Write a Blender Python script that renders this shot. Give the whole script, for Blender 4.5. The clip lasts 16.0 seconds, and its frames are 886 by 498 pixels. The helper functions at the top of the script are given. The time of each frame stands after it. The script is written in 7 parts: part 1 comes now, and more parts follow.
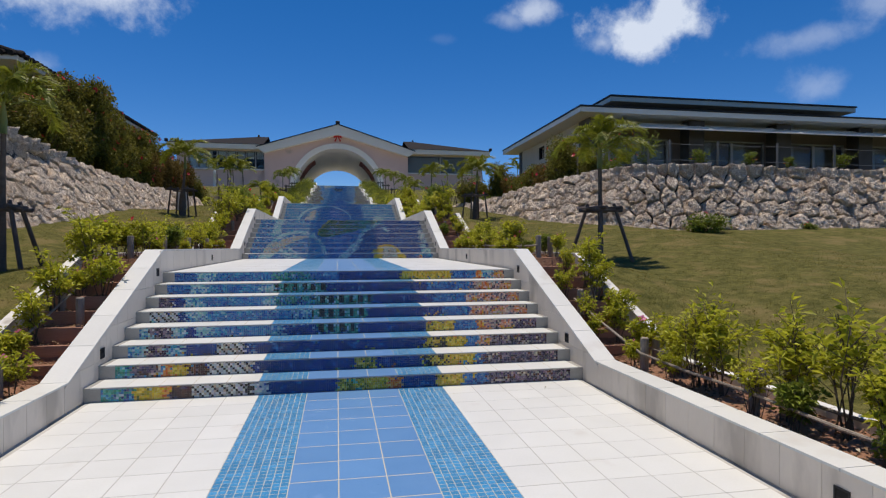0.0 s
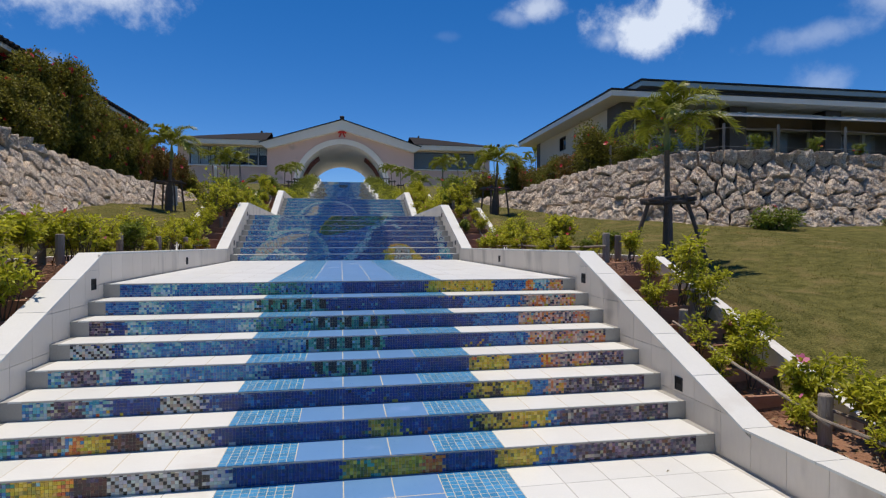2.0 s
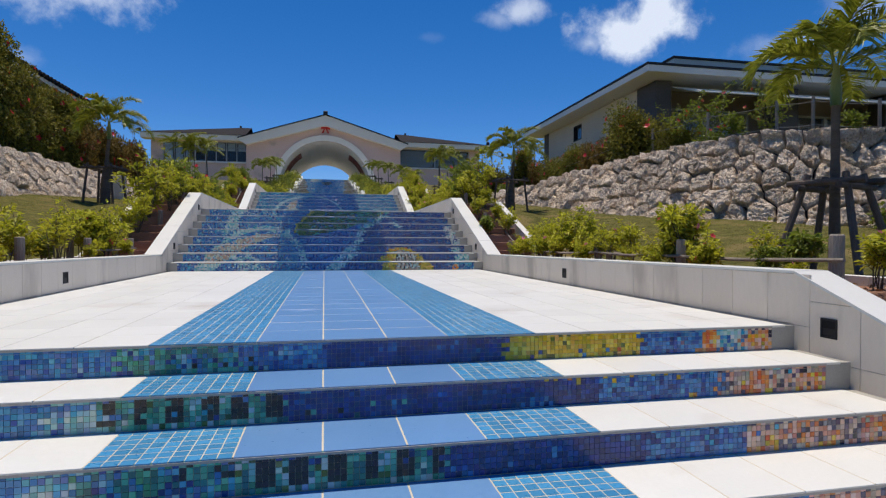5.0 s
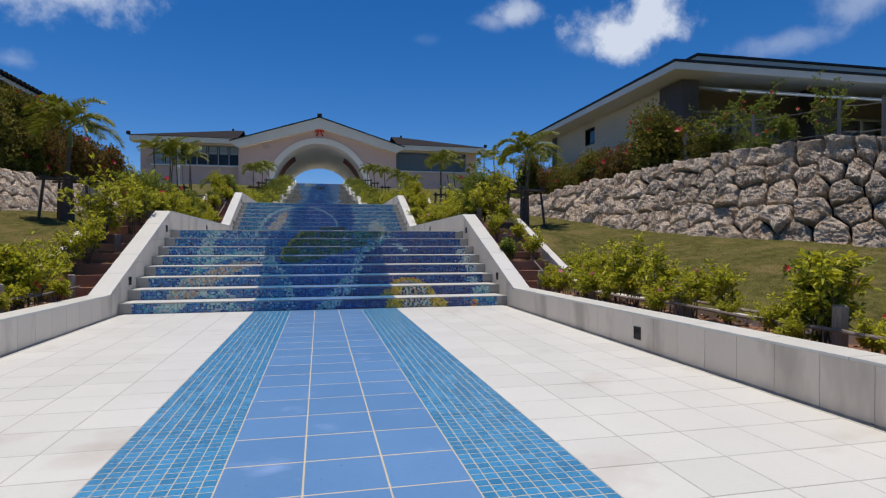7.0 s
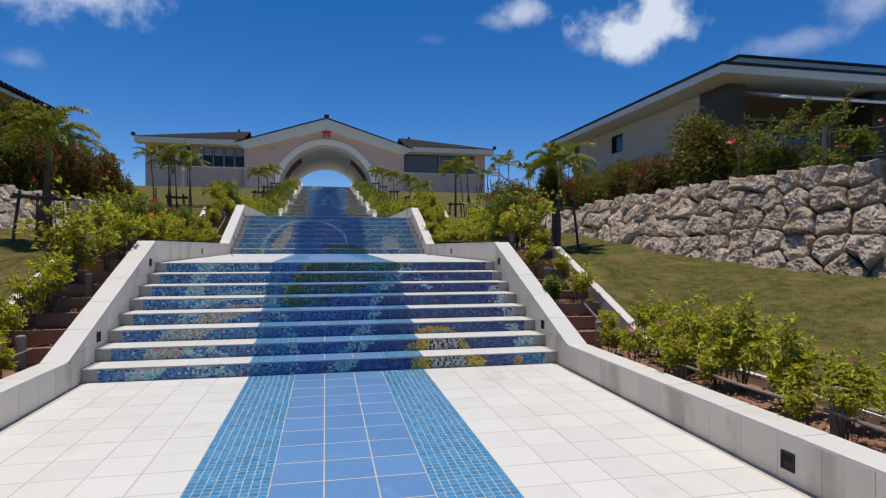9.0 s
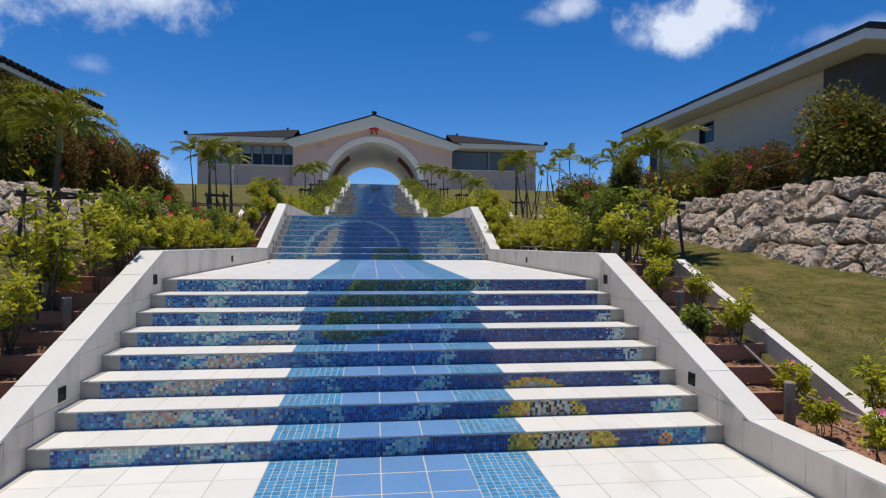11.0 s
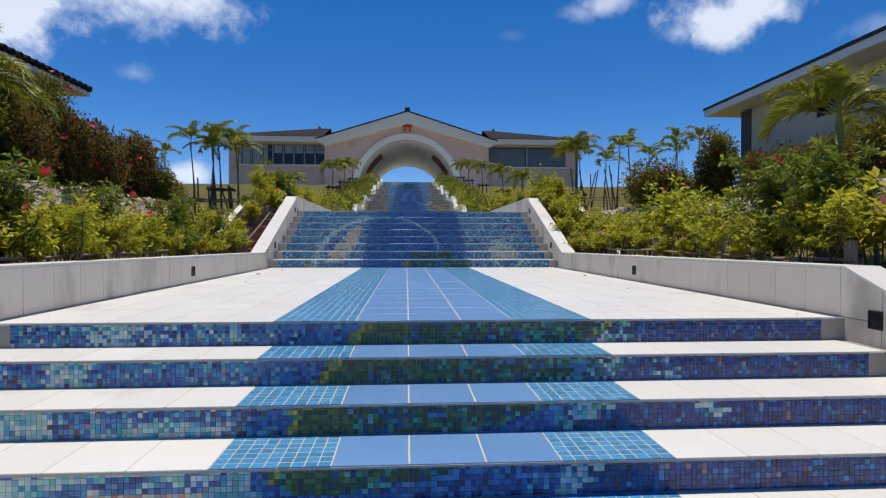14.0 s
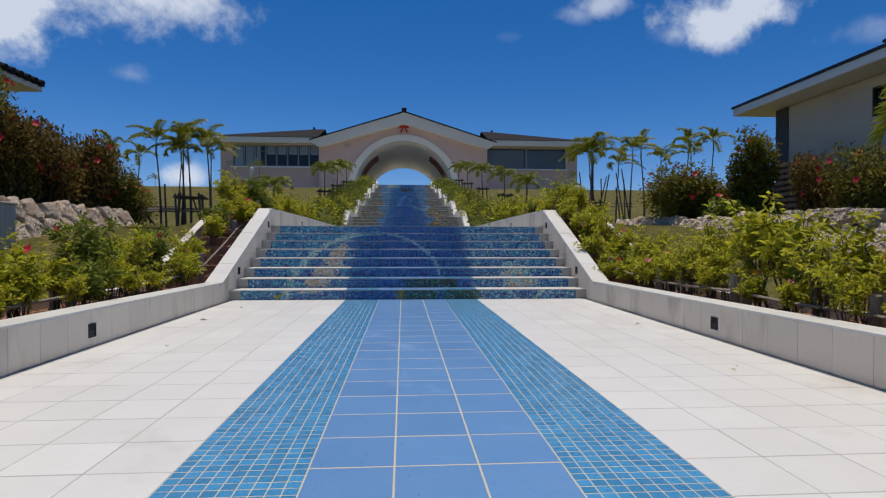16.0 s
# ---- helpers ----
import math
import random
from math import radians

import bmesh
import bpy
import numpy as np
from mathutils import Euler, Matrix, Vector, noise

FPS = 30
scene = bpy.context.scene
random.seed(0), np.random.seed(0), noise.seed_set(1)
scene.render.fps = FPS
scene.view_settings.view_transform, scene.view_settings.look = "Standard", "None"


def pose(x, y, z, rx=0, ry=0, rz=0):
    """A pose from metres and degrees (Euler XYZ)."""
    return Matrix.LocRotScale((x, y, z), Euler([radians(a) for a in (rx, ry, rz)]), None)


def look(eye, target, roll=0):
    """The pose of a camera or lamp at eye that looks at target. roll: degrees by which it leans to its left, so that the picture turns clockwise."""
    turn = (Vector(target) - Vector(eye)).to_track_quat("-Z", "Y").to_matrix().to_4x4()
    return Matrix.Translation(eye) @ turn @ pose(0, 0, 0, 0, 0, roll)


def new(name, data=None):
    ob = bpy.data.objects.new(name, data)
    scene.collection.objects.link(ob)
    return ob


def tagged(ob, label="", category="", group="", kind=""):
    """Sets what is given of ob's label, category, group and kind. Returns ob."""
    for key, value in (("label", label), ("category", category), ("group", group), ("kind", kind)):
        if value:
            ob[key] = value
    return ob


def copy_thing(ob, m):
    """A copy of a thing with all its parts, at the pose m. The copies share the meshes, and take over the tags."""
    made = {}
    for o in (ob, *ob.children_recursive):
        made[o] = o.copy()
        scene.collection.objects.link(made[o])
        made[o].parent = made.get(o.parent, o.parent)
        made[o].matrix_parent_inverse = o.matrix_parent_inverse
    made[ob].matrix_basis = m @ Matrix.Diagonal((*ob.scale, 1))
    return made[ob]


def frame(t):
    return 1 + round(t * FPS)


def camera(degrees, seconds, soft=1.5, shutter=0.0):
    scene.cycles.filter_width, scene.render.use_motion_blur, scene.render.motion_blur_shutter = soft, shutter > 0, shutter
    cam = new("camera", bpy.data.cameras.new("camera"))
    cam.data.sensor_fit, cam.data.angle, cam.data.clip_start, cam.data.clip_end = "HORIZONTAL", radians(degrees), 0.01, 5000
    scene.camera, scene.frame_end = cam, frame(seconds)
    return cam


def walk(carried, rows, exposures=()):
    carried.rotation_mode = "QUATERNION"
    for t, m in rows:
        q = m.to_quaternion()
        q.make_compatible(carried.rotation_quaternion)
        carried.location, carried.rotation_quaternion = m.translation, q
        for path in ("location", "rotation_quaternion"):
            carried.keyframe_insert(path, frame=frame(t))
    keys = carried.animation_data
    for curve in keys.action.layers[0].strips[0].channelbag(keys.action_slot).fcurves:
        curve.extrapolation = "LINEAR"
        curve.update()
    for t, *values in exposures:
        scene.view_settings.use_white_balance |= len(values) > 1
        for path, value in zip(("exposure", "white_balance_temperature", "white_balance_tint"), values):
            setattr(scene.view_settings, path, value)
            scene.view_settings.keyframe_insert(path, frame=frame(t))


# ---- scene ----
cam = camera(76.5, 16.0, soft=1.25)
PATH = [
    (0, (-0.16, 0.36, 1.493), (0.211, 2.325, 1.472), 0.0),
    (0.5, (-0.196, 0.813, 1.525), (0.164, 2.78, 1.502), 0.2),
    (1, (-0.168, 1.39, 1.523), (0.191, 3.357, 1.497), 0.2),
    (1.5, (-0.174, 1.966, 1.531), (0.181, 3.934, 1.501), 0.1),
    (2, (-0.161, 2.493, 1.523), (0.195, 4.461, 1.494), -0.0),
    (2.5, (-0.166, 3.052, 1.499), (0.19, 5.02, 1.469), 0.1),
    (3, (-0.135, 3.631, 1.477), (0.226, 5.598, 1.449), 0.2),
    (3.5, (-0.158, 4.185, 1.489), (0.212, 6.151, 1.458), 0.1),
    (6, (-0.105, 6.810, 1.720), (0.329, 8.763, 1.701), 0.2),
    (6.5, (-0.072, 7.186, 1.848), (0.362, 9.138, 1.831), 0.0),
    (7, (-0.093, 7.531, 1.961), (0.337, 9.484, 1.942), 0.0),
    (7.5, (-0.099, 7.872, 2.048), (0.33, 9.825, 2.032), 0.1),
    (8, (-0.115, 8.198, 2.219), (0.311, 10.152, 2.201), 0.2),
    (8.5, (-0.111, 8.513, 2.368), (0.31, 10.468, 2.352), 0.3),
    (9, (-0.146, 8.966, 2.478), (0.264, 10.924, 2.458), 0.2),
    (11.5, (-0.222, 11.562, 2.651), (-0.008, 13.55, 2.623), 0.4),
    (12, (-0.216, 12.086, 2.665), (-0.029, 14.077, 2.639), 0.2),
    (12.5, (-0.198, 12.67, 2.661), (-0.036, 14.663, 2.633), 0.2),
    (13, (-0.172, 13.189, 2.648), (-0.027, 15.183, 2.622), 0.1),
    (13.5, (-0.166, 13.783, 2.635), (-0.031, 15.778, 2.607), 0.2),
    (14, (-0.165, 14.302, 2.648), (-0.034, 16.297, 2.62), 0.1),
    (14.5, (-0.121, 14.85, 2.635), (0.008, 16.846, 2.608), -0.0),
    (15, (-0.112, 15.305, 2.738), (0.017, 17.3, 2.712), 0.2),
    (15.5, (-0.108, 15.738, 2.866), (0.028, 17.734, 2.842), 0.2),
    (16, (-0.122, 16.149, 2.991), (0.02, 18.144, 2.967), 0.1),
]
walk(cam, [(t, look(eye, target, roll)) for t, eye, target, roll in PATH],
     [(0, 0.06), (1.5, 0.12), (3.5, 0.22), (6, 0.12), (6.5, -0.02), (7.5, 0.0), (9, 0.06), (11.5, 0.22), (13, 0.25), (14, 0.2), (14.5, 0.16), (15, 0.13), (16, -0.10)])

# ---- world, sun, exposure ----
SUN_DIR = Vector((-0.02, 0.16, 0.98)).normalized()      # towards the sun
SUN_EL = math.asin(SUN_DIR.z)
SUN_AZ = math.atan2(SUN_DIR.x, SUN_DIR.y)
scene.view_settings.exposure = 0.0

world = bpy.data.worlds.new("sky")
scene.world = world
world.use_nodes = True


def build_sky():
    nt = world.node_tree
    nt.nodes.clear()
    N, L = nt.nodes.new, nt.links.new
    out, bg, sky = N("ShaderNodeOutputWorld"), N("ShaderNodeBackground"), N("ShaderNodeTexSky")
    sky.sky_type, sky.sun_disc = "NISHITA", False
    sky.sun_elevation, sky.sun_rotation = SUN_EL, SUN_AZ
    sky.altitude, sky.air_density, sky.dust_density, sky.ozone_density = 1400.0, 0.9, 0.0, 5.0
    bg.inputs["Strength"].default_value = 0.097
    hue = N("ShaderNodeHueSaturation")
    hue.inputs["Saturation"].default_value = 1.31
    L(sky.outputs["Color"], hue.inputs["Color"])
    co = N("ShaderNodeTexCoord")
    warp = N("ShaderNodeTexNoise")
    warp.inputs["Scale"].default_value, warp.inputs["Detail"].default_value = 13.0, 12.0
    warp.inputs["Roughness"].default_value = 0.62
    L(co.outputs["Generated"], warp.inputs["Vector"])
    total = None
    # fair-weather clouds: direction, half width, half height, density
    for d, w, h, k in (((0.470, 0.822, 0.338), 0.080, 0.064, 1.2), ((0.508, 0.797, 0.352), 0.065, 0.056, 1.2), ((0.425, 0.852, 0.325), 0.04, 0.026, 0.5),
                       ((0.312, 0.877, 0.378), 0.050, 0.024, 0.6), ((0.28, 0.885, 0.365), 0.035, 0.02, 0.3), ((0.667, 0.687, 0.292), 0.09, 0.022, 0.26), ((0.72, 0.62, 0.34), 0.08, 0.05, 0.34),
                       ((0.68, 0.70, 0.226), 0.045, 0.028, 0.26), ((0.17, 0.925, 0.34), 0.03, 0.010, 0.05),
                       ((-0.545, 0.785, 0.315), 0.115, 0.075, 1.3), ((-0.37, 0.862, 0.36), 0.15, 0.05, 0.95),
                       ((-0.345, 0.93, 0.105), 0.05, 0.028, 0.85), ((-0.41, 0.88, 0.253), 0.03, 0.016, 0.22),
                       ((-0.5, -0.7, 0.4), 0.25, 0.1, 1.0), ((0.6, -0.7, 0.3), 0.3, 0.1, 1.0)):
        c = Vector(d).normalized()
        side = c.cross(Vector((0, 0, 1))).normalized()
        up = side.cross(c)
        rad = []
        for axis, size in ((side, w), (up, h)):
            dot = N("ShaderNodeVectorMath"); dot.operation = "DOT_PRODUCT"
            dot.inputs[1].default_value = axis
            L(co.outputs["Generated"], dot.inputs[0])
            q = N("ShaderNodeMath"); q.operation = "DIVIDE"; q.inputs[1].default_value = size
            L(dot.outputs["Value"], q.inputs[0])
            p = N("ShaderNodeMath"); p.operation = "MULTIPLY"
            L(q.outputs[0], p.inputs[0]); L(q.outputs[0], p.inputs[1])
            rad.append(p)
        s = N("ShaderNodeMath"); s.operation = "ADD"
        L(rad[0].outputs[0], s.inputs[0]); L(rad[1].outputs[0], s.inputs[1])
        r = N("ShaderNodeMath"); r.operation = "SQRT"; L(s.outputs[0], r.inputs[0])
        n = N("ShaderNodeMath"); n.operation = "MULTIPLY_ADD"       # ragged edge
        L(warp.outputs["Fac"], n.inputs[0]); n.inputs[1].default_value = 2.4; L(r.outputs[0], n.inputs[2])
        m = N("ShaderNodeMapRange"); m.interpolation_type = "SMOOTHSTEP"
        m.inputs["From Min"].default_value, m.inputs["From Max"].default_value = 2.25, 1.15
        m.inputs["To Min"].default_value, m.inputs["To Max"].default_value = 0.0, k
        L(n.outputs[0], m.inputs["Value"])
        f = N("ShaderNodeVectorMath"); f.operation = "DOT_PRODUCT"; f.inputs[1].default_value = c
        L(co.outputs["Generated"], f.inputs[0])
        g = N("ShaderNodeMath"); g.operation = "GREATER_THAN"; g.inputs[1].default_value = 0.0
        L(f.outputs["Value"], g.inputs[0])
        a = N("ShaderNodeMath"); a.operation = "MULTIPLY"; L(m.outputs[0], a.inputs[0]); L(g.outputs[0], a.inputs[1])
        if total is None:
            total = a
        else:
            b = N("ShaderNodeMath"); b.operation = "MAXIMUM"
            L(total.outputs[0], b.inputs[0]); L(a.outputs[0], b.inputs[1])
            total = b
    top = N("ShaderNodeMath"); top.operation = "MINIMUM"; top.inputs[1].default_value = 0.84
    L(total.outputs[0], top.inputs[0])
    mix = N("ShaderNodeMix"); mix.data_type = "RGBA"
    L(top.outputs[0], mix.inputs["Factor"])
    cast = N("ShaderNodeMix"); cast.data_type = "RGBA"; cast.blend_type = "MULTIPLY"; cast.inputs["Factor"].default_value = 1.0
    cast.inputs["B"].default_value = (1.08, 0.955, 1.05, 1)
    L(hue.outputs["Color"], cast.inputs["A"])
    L(cast.outputs["Result"], mix.inputs["A"])
    mix.inputs["B"].default_value = (7.7, 8.3, 9.3, 1)
    L(mix.outputs["Result"], bg.inputs["Color"])
    L(bg.outputs[0], out.inputs["Surface"])


build_sky()
sun_data = bpy.data.lights.new("sun", "SUN")
sun_data.energy, sun_data.angle, sun_data.color = 3.8, radians(0.53), (1.0, 0.885, 0.76)
sun = new("sun", sun_data)
sun.matrix_world = look(SUN_DIR * 60, (0, 0, 0))

# ---- materials ----
def lin(r, g, b):
    """Linear colour from 0-255 screen values."""
    f = lambda c: c / 12.92 if c <= 0.04045 else ((c + 0.055) / 1.055) ** 2.4
    return tuple(f(c / 255) for c in (r, g, b)) + (1.0,)


def material(name, a, b, rough=0.6, scale=6.0, fine=80.0, bump=0.15, spread=0.12, island=0.0, stain=None, metal=0.0, stretch=(1, 1, 1), translucent=0.0, contrast=0.5, spec=0.5, attr="", relief=0.02):
    """Two colours mixed by coarse and fine noise, with relief, a tone of its own per object or island, optional stains and transmitted light."""
    m = bpy.data.materials.new(name)
    m.use_nodes = True
    nt = m.node_tree
    N, L = nt.nodes.new, nt.links.new
    bsdf = nt.nodes["Principled BSDF"]
    out = nt.nodes["Material Output"]
    geo, info = N("ShaderNodeNewGeometry"), N("ShaderNodeObjectInfo")
    mp = N("ShaderNodeMapping"); mp.inputs["Scale"].default_value = stretch
    L(geo.outputs["Position"], mp.inputs["Vector"])
    n1, n2 = N("ShaderNodeTexNoise"), N("ShaderNodeTexNoise")
    for n, s, d in ((n1, scale, 4.0), (n2, fine, 3.0)):
        n.inputs["Scale"].default_value, n.inputs["Detail"].default_value = s, d
        L(mp.outputs[0], n.inputs["Vector"])
    add = N("ShaderNodeMath"); add.operation = "ADD"
    L(n1.outputs["Fac"], add.inputs[0]); L(n2.outputs["Fac"], add.inputs[1])
    rng = N("ShaderNodeMapRange")
    rng.inputs["From Min"].default_value, rng.inputs["From Max"].default_value = 1.0 - contrast, 1.0 + contrast
    L(add.outputs[0], rng.inputs["Value"])
    mix = N("ShaderNodeMix"); mix.data_type = "RGBA"
    L(rng.outputs[0], mix.inputs["Factor"])
    mix.inputs["A"].default_value, mix.inputs["B"].default_value = a, b
    col = mix.outputs["Result"]
    if attr:
        at = N("ShaderNodeAttribute"); at.attribute_name = attr
        mul = N("ShaderNodeMix"); mul.data_type = "RGBA"; mul.blend_type = "MULTIPLY"; mul.inputs["Factor"].default_value = 1.0
        L(at.outputs["Color"], mul.inputs["A"]); L(col, mul.inputs["B"])
        col = mul.outputs["Result"]
    if stain:
        n3 = N("ShaderNodeTexNoise"); n3.inputs["Scale"].default_value, n3.inputs["Detail"].default_value = stain[1], 6.0
        L(mp.outputs[0], n3.inputs["Vector"])
        r3 = N("ShaderNodeMapRange"); r3.inputs["From Min"].default_value, r3.inputs["From Max"].default_value = stain[2], stain[2] + 0.14
        L(n3.outputs["Fac"], r3.inputs["Value"])
        m3 = N("ShaderNodeMix"); m3.data_type = "RGBA"
        L(r3.outputs[0], m3.inputs["Factor"]); L(col, m3.inputs["A"]); m3.inputs["B"].default_value = stain[0]
        col = m3.outputs["Result"]
    hsv = N("ShaderNodeHueSaturation")
    tone = N("ShaderNodeMapRange")
    amount = island if island else spread
    tone.inputs["To Min"].default_value, tone.inputs["To Max"].default_value = 1 - amount, 1 + amount
    L(geo.outputs["Random Per Island"] if island else info.outputs["Random"], tone.inputs["Value"])
    L(tone.outputs[0], hsv.inputs["Value"])
    L(col, hsv.inputs["Color"])
    L(hsv.outputs["Color"], bsdf.inputs["Base Color"])
    bsdf.inputs["Roughness"].default_value, bsdf.inputs["Metallic"].default_value = rough, metal
    bsdf.inputs["Specular IOR Level"].default_value = spec
    rr = N("ShaderNodeMapRange")
    rr.inputs["To Min"].default_value, rr.inputs["To Max"].default_value = max(rough - 0.1, 0.03), min(rough + 0.1, 1)
    L(n2.outputs["Fac"], rr.inputs["Value"]); L(rr.outputs[0], bsdf.inputs["Roughness"])
    if bump:
        bp = N("ShaderNodeBump"); bp.inputs["Strength"].default_value, bp.inputs["Distance"].default_value = bump, relief
        L(add.outputs[0], bp.inputs["Height"]); L(bp.outputs[0], bsdf.inputs["Normal"])
    if translucent:
        tr, ms = N("ShaderNodeBsdfTranslucent"), N("ShaderNodeMixShader")
        L(hsv.outputs["Color"], tr.inputs["Color"])
        ms.inputs[0].default_value = translucent
        L(bsdf.outputs[0], ms.inputs[1]); L(tr.outputs[0], ms.inputs[2]); L(ms.outputs[0], out.inputs["Surface"])
    return m


